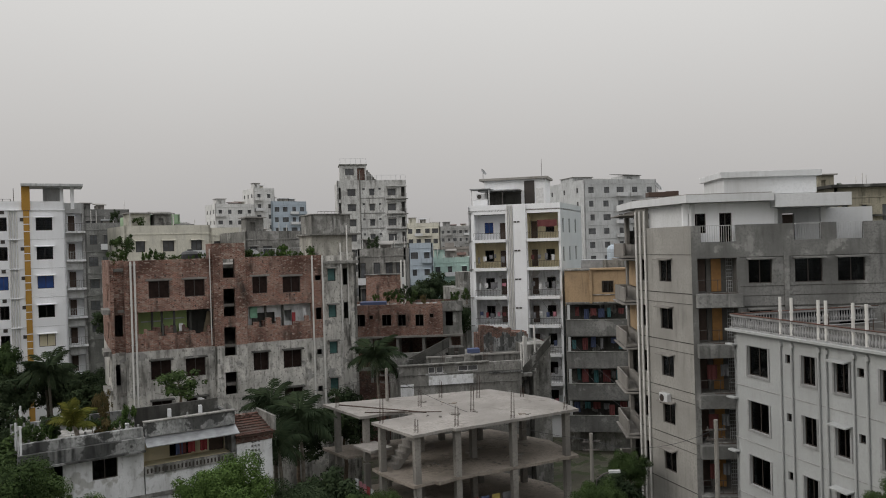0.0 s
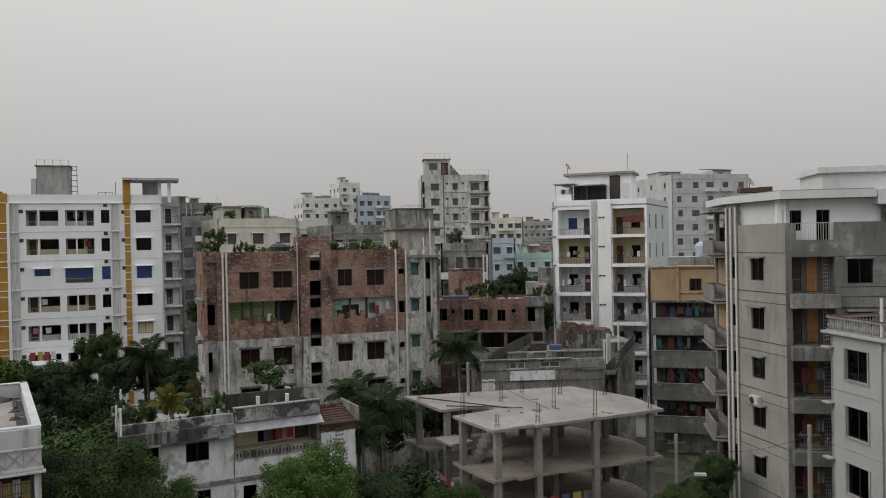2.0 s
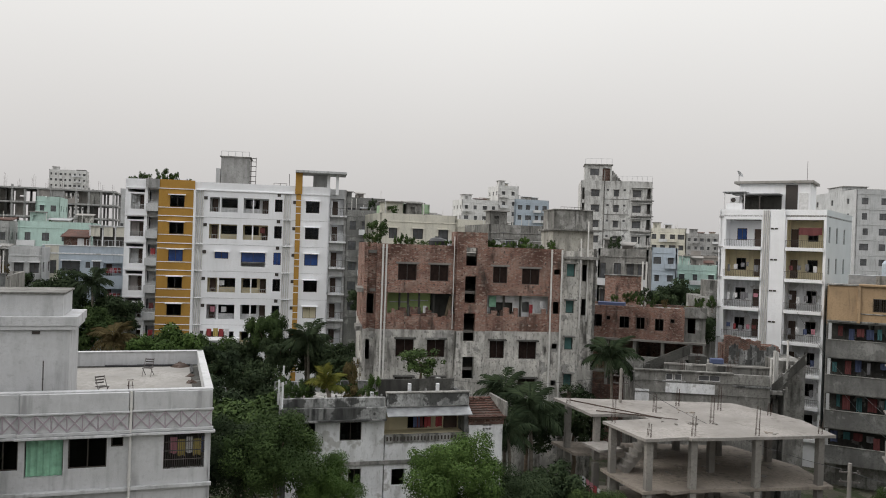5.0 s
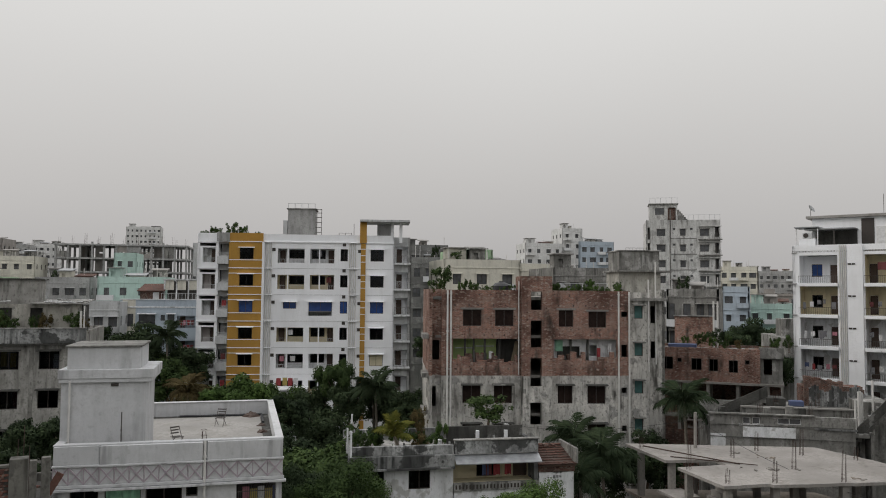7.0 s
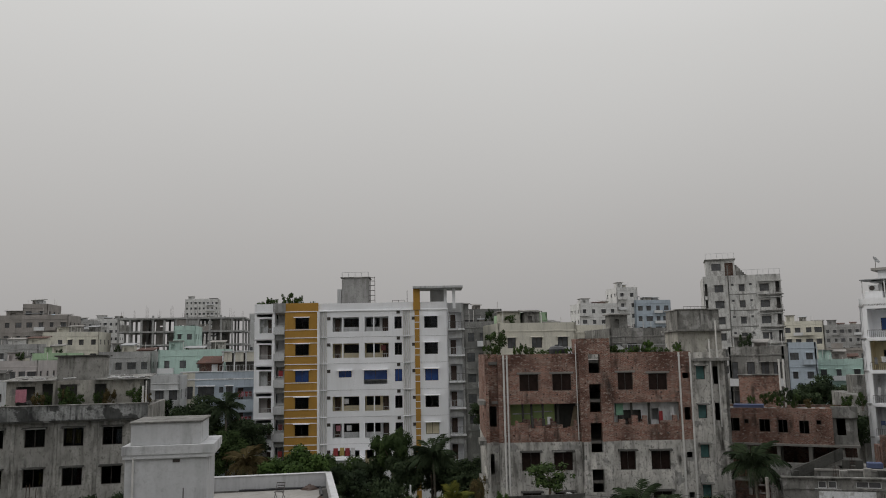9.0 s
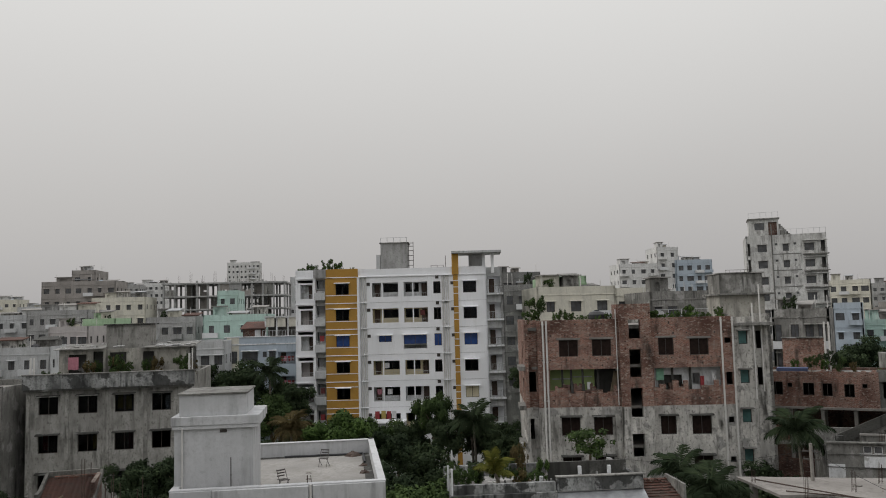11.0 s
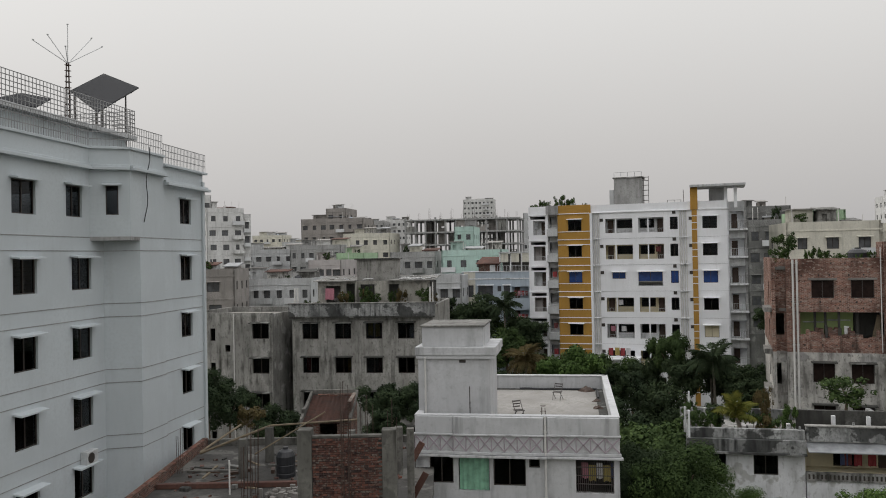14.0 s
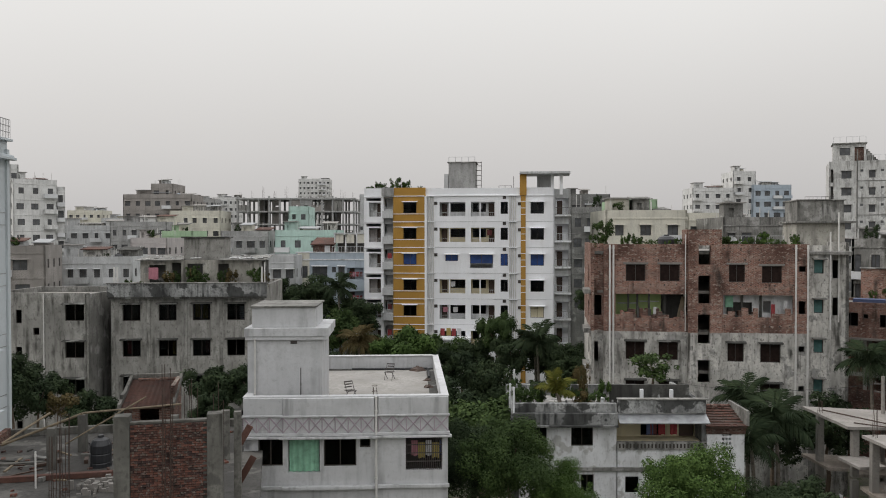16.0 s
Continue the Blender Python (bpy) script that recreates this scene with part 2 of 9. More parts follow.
M = {
    "white_paint": plaster("white_paint", (0.80, 0.81, 0.83), dirt=0.14, var=0.05, stain=(0.4, 0.39, 0.37)),
    "white_old": plaster("white_old", (0.72, 0.73, 0.745), dirt=0.4, var=0.1, stain=(0.16, 0.16, 0.15), patches=0.15, patch=(0.45, 0.45, 0.44), soot=0.3),
    "cool_white": plaster("cool_white", (0.49, 0.53, 0.55), dirt=0.16, var=0.05, stain=(0.33, 0.34, 0.35)),
    "lilac_white": plaster("lilac_white", (0.52, 0.525, 0.535), dirt=0.6, var=0.07, stain=(0.2, 0.2, 0.2), soot=0.12),
    "rw_white": plaster("rw_white", (0.37, 0.38, 0.38), dirt=0.25, var=0.07, stain=(0.22, 0.22, 0.21), soot=0.12),
    "dull_white": plaster("dull_white", (0.64, 0.64, 0.63), dirt=0.35, var=0.1, stain=(0.12, 0.118, 0.11), soot=0.2),
    "weathered": plaster("weathered", (0.25, 0.245, 0.23), dirt=1.1, var=0.25, patches=0.25, patch=(0.33, 0.325, 0.31), stain=(0.05, 0.05, 0.045), soot=0.45),
    "old_plaster": plaster("old_plaster", (0.56, 0.545, 0.51), dirt=1.05, var=0.2, patches=0.12, patch=(0.33, 0.325, 0.31), stain=(0.06, 0.058, 0.052), soot=0.62),
    "stained_wall": plaster("stained_wall", (0.345, 0.337, 0.315), dirt=0.95, var=0.2, patches=0.1, patch=(0.27, 0.265, 0.25), stain=(0.055, 0.053, 0.047), soot=0.5),
    "grey_plaster": plaster("grey_plaster", (0.36, 0.36, 0.355), dirt=0.35, var=0.15, soot=0.3),
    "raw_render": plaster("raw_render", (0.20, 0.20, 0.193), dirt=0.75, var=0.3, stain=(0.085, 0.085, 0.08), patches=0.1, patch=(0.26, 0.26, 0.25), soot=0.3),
    "concrete": plaster("concrete", (0.235, 0.222, 0.205), dirt=0.4, var=0.18, stain=(0.10, 0.092, 0.082)),
    "raw_slab": plaster("raw_slab", (0.285, 0.268, 0.25), dirt=0.5, var=0.16, stain=(0.13, 0.118, 0.104)),
    # brown dust, lightened: light reaching the lower slabs put into the colour
    "dust_floor_lit": plaster("dust_floor_lit", (0.28, 0.245, 0.21), dirt=0.7, var=0.2, stain=(0.12, 0.105, 0.09)),
    "old_cream": plaster("old_cream", (0.34, 0.315, 0.245), dirt=0.8, var=0.16, stain=(0.07, 0.066, 0.056)),
    "slab_top": plaster("slab_top", (0.29, 0.28, 0.265), dirt=0.6, var=0.16, stain=(0.18, 0.17, 0.15)),
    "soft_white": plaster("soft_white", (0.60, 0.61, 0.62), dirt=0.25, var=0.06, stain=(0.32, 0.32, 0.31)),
    # a lighter grey than raw_render: the house's lit side put into the colour
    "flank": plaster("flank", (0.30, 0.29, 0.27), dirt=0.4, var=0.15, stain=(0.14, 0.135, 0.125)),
    "lattice": plaster("lattice", (0.39, 0.34, 0.37), dirt=0.3, var=0.1),
    "black_mould": plaster("black_mould", (0.33, 0.335, 0.33), dirt=1.6, var=0.35, stain=(0.028, 0.029, 0.029), patches=0.55, patch=(0.075, 0.076, 0.074), soot=0.5),
    "rail_grey": plaster("rail_grey", (0.30, 0.30, 0.30), dirt=0.6, var=0.15, stain=(0.10, 0.10, 0.10)),
    "tower_white": plaster("tower_white", (0.60, 0.60, 0.585), dirt=0.9, var=0.16, stain=(0.17, 0.165, 0.155), patches=0.15, patch=(0.36, 0.36, 0.35), soot=0.5),
    "shed_wall": plaster("shed_wall", (0.44, 0.425, 0.38), dirt=0.9, var=0.18, stain=(0.10, 0.095, 0.085), patches=0.15, patch=(0.26, 0.255, 0.24), soot=0.5),
    "brick_piece": piece_mat("brick_piece", (0.17, 0.078, 0.06), (0.05, 0.036, 0.034)),
    # dark grime tone, also used to put shade into backs of rooms and galleries
    "soot_and_shade": plaster("soot_and_shade", (0.075, 0.074, 0.068), dirt=1.2, var=0.3, stain=(0.025, 0.025, 0.023), patches=0.1, patch=(0.2, 0.2, 0.19)),
    "site_floor": plaster("site_floor", (0.075, 0.072, 0.067), dirt=0.8, var=0.3, stain=(0.03, 0.028, 0.025), patches=0.25, patch=(0.13, 0.125, 0.115)),
    "site_column": plaster("site_column", (0.17, 0.165, 0.15), dirt=1.2, var=0.3, stain=(0.045, 0.043, 0.038), patches=0.2, patch=(0.10, 0.098, 0.09), soot=0.5),
    "screen": plain("screen", (0.020, 0.0125, 0.0105), 0.5, 0.0, 0.35, 3.0),
    "mould_dark": plaster("mould_dark", (0.16, 0.157, 0.147), dirt=1.3, var=0.35, stain=(0.035, 0.035, 0.032)),
    # dull_white and cream to mint: far bases paled, distance haze put into the colour
    "cream": plaster("cream", (0.62, 0.60, 0.52), dirt=0.35, var=0.1, stain=(0.2, 0.195, 0.17), soot=0.2),
    "pale_grey": plaster("pale_grey", (0.50, 0.51, 0.515), dirt=0.5, var=0.12, stain=(0.17, 0.17, 0.165), soot=0.2),
    "brown_grey": plaster("brown_grey", (0.30, 0.28, 0.262), dirt=0.45, var=0.2, stain=(0.13, 0.125, 0.115)),
    "pale_pink": plaster("pale_pink", (0.46, 0.43, 0.42), dirt=0.4, var=0.12, stain=(0.16, 0.155, 0.15)),
    "mint": plaster("mint", (0.42, 0.56, 0.51), dirt=0.4, var=0.1, stain=(0.16, 0.18, 0.17)),
    "leaf_green": plaster("leaf_green", (0.36, 0.50, 0.33), dirt=0.25, var=0.12),
    "blue_grey": plaster("blue_grey", (0.40, 0.46, 0.52), dirt=0.25, var=0.1),
    "tan_paint": plaster("tan_paint", (0.37, 0.262, 0.16), dirt=0.45, var=0.12),
    "ochre": plaster("ochre", (0.40, 0.225, 0.05), dirt=0.2, var=0.1, stain=(0.25, 0.15, 0.04)),
    "brick": bricks("brick", (0.285, 0.13, 0.095), (0.145, 0.08, 0.064), (0.38, 0.31, 0.265), 0.6),
    "brick_dark": bricks("brick_dark", (0.17, 0.075, 0.055), (0.085, 0.05, 0.042), (0.21, 0.175, 0.15), 0.9),
    "red_tile": plaster("red_tile", (0.115, 0.058, 0.045), dirt=0.9, var=0.3, stain=(0.05, 0.045, 0.04)),
    "frame_dark": plain("frame_dark", (0.035, 0.028, 0.024), 0.5),
    "frame_white": plain("frame_white", (0.6, 0.6, 0.6), 0.5),
    "pvc": plain("pvc", (0.56, 0.55, 0.53), 0.5, 0.0, 0.12, 1.2),
    "iron": plain("iron", (0.11, 0.10, 0.095), 0.6, 0.6),
    "white_iron": plain("white_iron", (0.47, 0.48, 0.485), 0.5),
    "rust": plain("rust", (0.062, 0.042, 0.034), 0.9, 0.2, 0.35, 9.0),
    "bamboo": plain("bamboo", (0.17, 0.135, 0.09), 0.8, 0.0, 0.25, 3.0),
    "wood_orange": plain("wood_orange", (0.34, 0.17, 0.05), 0.5, 0.0, 0.2, 3.0),
    "wood_dark": plain("wood_dark", (0.055, 0.032, 0.022), 0.6),
    # dark grey that carries the shade of rooms and recesses in its colour
    "inside_shade": plaster("inside_shade", (0.16, 0.155, 0.145), dirt=0.4, var=0.2),
    "inside_green": plaster("inside_green", (0.44, 0.56, 0.24), dirt=0.3, var=0.12),
    "inside_cream": plaster("inside_cream", (0.62, 0.56, 0.40), dirt=0.2, var=0.08),
    "tin": plain("tin", (0.30, 0.31, 0.32), 0.45, 0.5, 0.25, 2.0),
    "black_plastic": plain("black_plastic", (0.018, 0.019, 0.022), 0.45),
    "solar": plain("solar", (0.014, 0.015, 0.018), 0.9),
    # tint lowered so the panes carry the darkness of the rooms behind
    "glass": glass("glass", (0.5, 0.52, 0.54)),
    "glass_blue": plain("glass_blue", (0.02, 0.055, 0.20), 0.12, 0.0, 0.25, 1.5),
    # far panes paled: haze and sky reflection put into the colour
    "glass_far_haze": plain("glass_far_haze", (0.085, 0.088, 0.093), 0.15, 0.0, 0.4, 1.0),
    "shutter_teal": plain("shutter_teal", (0.045, 0.12, 0.115), 0.6, 0.0, 0.3, 2.0),
    "curtain_green": plain("curtain_green", (0.22, 0.42, 0.30), 0.8, 0.0, 0.25, 3.0),
    "bark": plain("bark", (0.12, 0.09, 0.065), 0.95, 0.0, 0.3, 6.0),
    "palm_bark": plain("palm_bark", (0.16, 0.14, 0.115), 0.95, 0.0, 0.3, 6.0),
    "leaf_dark": foliage("leaf_dark", (0.024, 0.038, 0.019), (0.058, 0.080, 0.038)),
    "leaf_mid": foliage("leaf_mid", (0.032, 0.054, 0.019), (0.078, 0.116, 0.038)),
    "leaf_bright": foliage("leaf_bright", (0.040, 0.072, 0.019), (0.098, 0.155, 0.042)),
    "leaf_palm": foliage("leaf_palm", (0.020, 0.033, 0.017), (0.055, 0.074, 0.037)),
    "leaf_gold": foliage("leaf_gold", (0.10, 0.115, 0.025), (0.24, 0.215, 0.05)),
    "leaf_brown": foliage("leaf_brown", (0.07, 0.055, 0.025), (0.14, 0.11, 0.05)),
    "ground": plaster("ground", (0.12, 0.115, 0.085), dirt=0.6, var=0.35, patches=0.5, patch=(0.05, 0.065, 0.03), bump=0.6),
}
M["screen"].node_tree.nodes["Principled BSDF"].inputs["Specular IOR Level"].default_value = 0.08
CLOTH = [plain("cloth_" + k, c, 0.9, 0.0, 0.12, 5.0) for k, c in (
    ("red", (0.26, 0.04, 0.045)), ("white", (0.55, 0.55, 0.56)), ("blue", (0.07, 0.09, 0.17)), ("pink", (0.40, 0.17, 0.21)),
    ("yellow", (0.36, 0.29, 0.09)), ("teal", (0.05, 0.14, 0.15)), ("grey", (0.16, 0.16, 0.17)), ("maroon", (0.12, 0.035, 0.035)))]


# ---------------------------------------------------------------- mesh helpers
def box(bm, x0, y0, z0, x1, y1, z1):
    vs = [bm.verts.new(c) for c in ((x0, y0, z0), (x1, y0, z0), (x1, y1, z0), (x0, y1, z0), (x0, y0, z1), (x1, y0, z1), (x1, y1, z1), (x0, y1, z1))]
    for f in ((3, 2, 1, 0), (4, 5, 6, 7), (0, 1, 5, 4), (1, 2, 6, 5), (2, 3, 7, 6), (3, 0, 4, 7)):
        bm.faces.new([vs[i] for i in f])


def tube(bm, p, q, r0, r1=None, n=8):
    p, q = Vector(p), Vector(q)
    r1 = r0 if r1 is None else r1
    d = (q - p).normalized()
    a = d.orthogonal().normalized()
    b = d.cross(a)
    rings = []
    for c, r in ((p, r0), (q, r1)):
        rings.append([bm.verts.new(c + (a * math.cos(2 * math.pi * i / n) + b * math.sin(2 * math.pi * i / n)) * r) for i in range(n)])
    for i in range(n):
        bm.faces.new((rings[0][i], rings[0][(i + 1) % n], rings[1][(i + 1) % n], rings[1][i]))
    bm.faces.new(list(reversed(rings[0])))
    bm.faces.new(rings[1])


def sweep(bm, pts, r, n=6):
    """One unbroken tube through the points."""
    pts = [Vector(p) for p in pts]
    rings = []
    for i, p in enumerate(pts):
        d = (pts[min(i + 1, len(pts) - 1)] - pts[max(i - 1, 0)]).normalized()
        a = d.cross(Vector((0.31, 0.2, 0.93))).normalized()
        b = d.cross(a)
        rings.append([bm.verts.new(p + (a * math.cos(2 * math.pi * k / n) + b * math.sin(2 * math.pi * k / n)) * r) for k in range(n)])
    for x, y in zip(rings, rings[1:]):
        for k in range(n):
            bm.faces.new((x[k], x[(k + 1) % n], y[(k + 1) % n], y[k]))
    bm.faces.new(rings[0][::-1])
    bm.faces.new(rings[-1])


def prism(bm, pts, z0, z1):
    """A flat plate over a plan outline given anticlockwise."""
    lo = [bm.verts.new((x, y, z0)) for x, y in pts]
    hi = [bm.verts.new((x, y, z1)) for x, y in pts]
    n = len(pts)
    bm.faces.new(list(reversed(lo)))
    bm.faces.new(hi)
    for i in range(n):
        bm.faces.new((lo[i], lo[(i + 1) % n], hi[(i + 1) % n], hi[i]))


def mesh_of(name, bm, material):
    me = bpy.data.meshes.new(name)
    bmesh.ops.recalc_face_normals(bm, faces=bm.faces)
    bm.to_mesh(me)
    bm.free()
    me.materials.append(material)
    return me


def hang(name, me, parent, m, label=""):
    """Link a mesh as a part: m is its place in the world."""
    ob = new(name, me)
    if parent is not None:
        ob.parent = parent
        w, up = parent.matrix_basis.copy(), parent.parent
        while up is not None:
            w, up = up.matrix_basis @ w, up.parent
        ob.matrix_basis = w.inverted() @ m
    else:
        ob.matrix_basis = m
    if label:
        ob["label"] = label
    return ob


def part(name, bm, material, parent, label="", m=None):
    return hang(name, mesh_of(name, bm, material), parent, m if m is not None else Matrix.Identity(4), label)


def thing(name, label, category, at=(0, 0, 0), group="", kind=""):
    ob = new(name)
    ob.empty_display_size = 0.3
    ob.matrix_basis = Matrix.Translation(at)
    return tagged(ob, label, category, group, kind)


def along(p, q):
    """Wall frame: x runs from p to q, y goes into the building, z is up."""
    a = math.degrees(math.atan2(q[1] - p[1], q[0] - p[0]))
    return pose(p[0], p[1], 0, 0, 0, a), math.hypot(q[0] - p[0], q[1] - p[1])


def frame_at(p, deg):
    return pose(p[0], p[1], 0, 0, 0, deg)


def pierced(bm, u0, u1, z0, z1, th, holes, y=0.0):
    """A wall of thickness th with rectangular holes (u0, u1, z0, z1) through it."""
    us = sorted({u0, u1, *[min(max(h[i], u0), u1) for h in holes for i in (0, 1)]})
    zs = sorted({z0, z1, *[min(max(h[i], z0), z1) for h in holes for i in (2, 3)]})
    nu, nz = len(us) - 1, len(zs) - 1
    solid = [[True] * nz for _ in range(nu)]
    for i in range(nu):
        for j in range(nz):
            cu, cz = (us[i] + us[i + 1]) / 2, (zs[j] + zs[j + 1]) / 2
            for h in holes:
                if h[0] < cu < h[1] and h[2] < cz < h[3]:
                    solid[i][j] = False
    grid = {}

    def v(i, j, k):
        if (i, j, k) not in grid:
            grid[i, j, k] = bm.verts.new((us[i], y + k * th, zs[j]))
        return grid[i, j, k]
    for i in range(nu):
        for j in range(nz):
            if not solid[i][j]:
                continue
            bm.faces.new((v(i, j, 0), v(i + 1, j, 0), v(i + 1, j + 1, 0), v(i, j + 1, 0)))
            bm.faces.new((v(i, j + 1, 1), v(i + 1, j + 1, 1), v(i + 1, j, 1), v(i, j, 1)))
            for di, dj, e in ((-1, 0, ((i, j), (i, j + 1))), (1, 0, ((i + 1, j + 1), (i + 1, j))), (0, -1, ((i + 1, j), (i, j))), (0, 1, ((i, j + 1), (i + 1, j + 1)))):
                a, b = i + di, j + dj
                if not (0 <= a < nu and 0 <= b < nz and solid[a][b]):
                    (p0, p1), (q0, q1) = e
                    bm.faces.new((v(p0, p1, 0), v(p0, p1, 1), v(q0, q1, 1), v(q0, q1, 0))[::-1])


def wall(root, m, u0, u1, z0, z1, mat, holes=(), th=0.25, name="wall", label="", y=0.0):
    bm = bmesh.new()
    pierced(bm, u0, u1, z0, z1, th, list(holes), y)
    return part(name, bm, mat, root, label, m)


def block(root, m, dims, mat, name, label=""):
    bm = bmesh.new()
    box(bm, *dims)
    bmesh.ops.bevel(bm, geom=bm.edges[:], offset=0.012, segments=1, affect="EDGES")
    return part(name, bm, mat, root, label, m)


CACHE = {}


def window(root, m, u0, u1, z0, z1, style="slide", inset=0.1, hood=True, hood_mat="raw_render", pane=None):
    """A framed window in a hole: frame > panes, hood over it."""
    w, h = round(u1 - u0, 2), round(z1 - z0, 2)
    key = (w, h, style)
    dark = {"slide": "frame_dark", "white": "frame_white", "blue": "frame_dark", "far": "frame_white", "far_dark": "frame_dark"}[style]
    glass_mat = pane or {"slide": "glass", "white": "glass", "blue": "glass_blue", "far": "glass_far_haze", "far_dark": "glass_far_haze"}[style]
    if key not in CACHE:
        bm = bmesh.new()
        f = 0.05
        lights = [(f, w / 2 - 0.025, f, h - f), (w / 2 + 0.025, w - f, f, h - f)] if w > 0.7 else [(f, w - f, f, h - f)]
        pierced(bm, 0, w, 0, h, 0.07, lights)
        CACHE[key] = mesh_of("window", bm, M[dark])
    gk = (w, h, glass_mat)
    if gk not in CACHE:
        bm = bmesh.new()
        box(bm, 0.045, 0.03, 0.045, w - 0.045, 0.04, h - 0.045)
        CACHE[gk] = mesh_of("pane", bm, M[glass_mat])
    at = m @ Matrix.Translation((u0, inset, z0))
    win = hang("window", CACHE[key], root, at)
    p = hang("pane", CACHE[gk], win, at)
    if style == "slide" and w > 0.6:
        gr = (w, h, "grille")
        if gr not in CACHE:
            bm = bmesh.new()
            nz = max(2, int(h / 0.17))
            lights = [(a, b, h * i / nz + 0.014, h * (i + 1) / nz) for i in range(nz) for a, b in ((0.014, w / 2 - 0.008), (w / 2 + 0.008, w - 0.014))]
            pierced(bm, 0, w, 0, h, 0.014, lights)
            CACHE[gr] = mesh_of("grille", bm, M["iron"])
        hang("grille", CACHE[gr], win, at @ Matrix.Translation((0, 0.09, 0)))
    if hood:
        hk = (w, "hood", hood_mat)
        if hk not in CACHE:
            bm = bmesh.new()
            box(bm, -0.14, -0.42, 0.03, w + 0.14, 0.02, 0.10)
            for v in bm.verts:
                if v.co.y < -0.3:
                    v.co.z -= 0.06
            CACHE[hk] = mesh_of("hood", bm, M[hood_mat])
        hang("hood", CACHE[hk], win, m @ Matrix.Translation((u0, 0.0, z1)))
    return win


def railing(root, m, u0, u1, z0, z1, y=0.0, mat="iron", step=0.13, name="railing", bars=0.010, rails=2):
    bm = bmesh.new()
    n = max(2, int((u1 - u0) / step))
    t = 0.035
    zs = [z0 + (z1 - z0 - t) * k / rails for k in range(rails + 1)] if rails > 2 else [z0, z1 - t]
    w = (u1 - u0 - 2 * bars) / n
    lights = [(u0 + bars + w * i + bars, u0 + bars + w * (i + 1) - bars, a + (t if k else 0.0), b) for i in range(n) for k, (a, b) in enumerate(zip(zs, zs[1:]))]
    pierced(bm, u0, u1, z0, z1, 2 * bars, lights, y - bars)
    return part(name, bm, M[mat], root, "", m)


def pipe(root, m, u, z0, z1, y=-0.09, r=0.055, mat="pvc", name="drain_pipe"):
    bm = bmesh.new()
    tube(bm, (u, y, z0), (u, y, z1), r)
    z = z0 + 1.2
    while z < z1:
        tube(bm, (u, y, z), (u, y, z + 0.09), r * 1.3)
        if abs(y) < 0.3:
            box(bm, u - 0.02, y, z + 0.02, u + 0.02, 0.0, z + 0.06)
        z += 3.0
    return part(name, bm, M[mat], root, "", m)


def recess(root, m, u0, u1, z0, z1, deep=1.1, mat="inside_cream", door=None, win=None, parapet=0.0, rail=0.0, par_mat="white_paint", rail_mat="iron", door_mat="wood_dark", win_style="slide"):
    """A balcony set into the wall: back wall, cheeks, floor and ceiling, with its door and window."""
    holes = [h for h in (door, win) if h]
    bm = bmesh.new()
    pierced(bm, u0 - 0.1, u1 + 0.1, z0 - 0.1, z1 + 0.1, 0.12, holes, deep)
    box(bm, u0 - 0.12, 0.26, z0 - 0.1, u0 - 0.02, deep, z1 + 0.1)
    box(bm, u1 + 0.02, 0.26, z0 - 0.1, u1 + 0.12, deep, z1 + 0.1)
    box(bm, u0 - 0.02, 0.26, z0 - 0.16, u1 + 0.02, deep, z0 - 0.01)
    box(bm, u0 - 0.02, 0.26, z1 + 0.01, u1 + 0.02, deep, z1 + 0.12)
    bal = part("balcony", bm, M[mat], root, "", m)
    if door:
        b2 = bmesh.new()
        box(b2, door[0] + 0.04, deep + 0.03, door[2], door[1] - 0.04, deep + 0.07, door[3] - 0.03)
        part("door", b2, M[door_mat], bal, "", m)
    if win:
        window(root, m, *win, style=win_style, inset=deep + 0.02, hood=False)
    if parapet:
        b2 = bmesh.new()
        box(b2, u0, 0.03, z0, u1, 0.13, z0 + parapet)
        part("balcony_wall", b2, M[par_mat], bal, "", m)
    if rail:
        railing(root, m, u0, u1, z0 + parapet, z0 + parapet + rail, 0.08, rail_mat)
    return bal


def laundry(m, u, y, z, w, h, k, name="laundry"):
    """A cloth hung over a line, in soft folds."""
    rnd = random.Random(int(u * 97 + z * 31 + k))
    bm = bmesh.new()
    n, a, ph = 8, 0.03 + 0.03 * rnd.random(), rnd.random() * 6
    g = [[[bm.verts.new((w * i / n, s * 0.012 + a * math.sin(ph + i * 1.7) * (j / 4), -h * j / 4 + 0.03 * math.sin(i + ph) * (j == 4))) for j in range(5)] for i in range(n + 1)] for s in (0, 1)]
    for s in (0, 1):
        for i in range(n):
            for j in range(4):
                bm.faces.new((g[s][i][j], g[s][i + 1][j], g[s][i + 1][j + 1], g[s][i][j + 1]))
    for j in range(4):
        for i in (0, n):
            bm.faces.new((g[0][i][j], g[1][i][j], g[1][i][j + 1], g[0][i][j + 1]))
    for i in range(n):
        for j in (0, 4):
            bm.faces.new((g[0][i][j], g[1][i][j], g[1][i + 1][j], g[0][i + 1][j]))
    words = ("red", "white", "dark blue", "pink", "yellow", "teal", "grey", "maroon")
    ob = part(name, bm, CLOTH[k % 8], None, "", m @ Matrix.Translation((u, y, z)))
    tagged(ob, words[k % 8] + " cloth hung out to dry on a balcony line", "laundry", "laundry")
    return ob


def shell(root, corners, z0, z1, mat, skip=(), th=0.25):
    """Plain walls round a plan outline, anticlockwise from above; skip leaves sides out."""
    n = len(corners)
    for i in range(n):
        if i in skip:
            continue
        m, L = along(corners[i], corners[(i + 1) % n])
        wall(root, m, 0, L, z0, z1, mat, th=th)


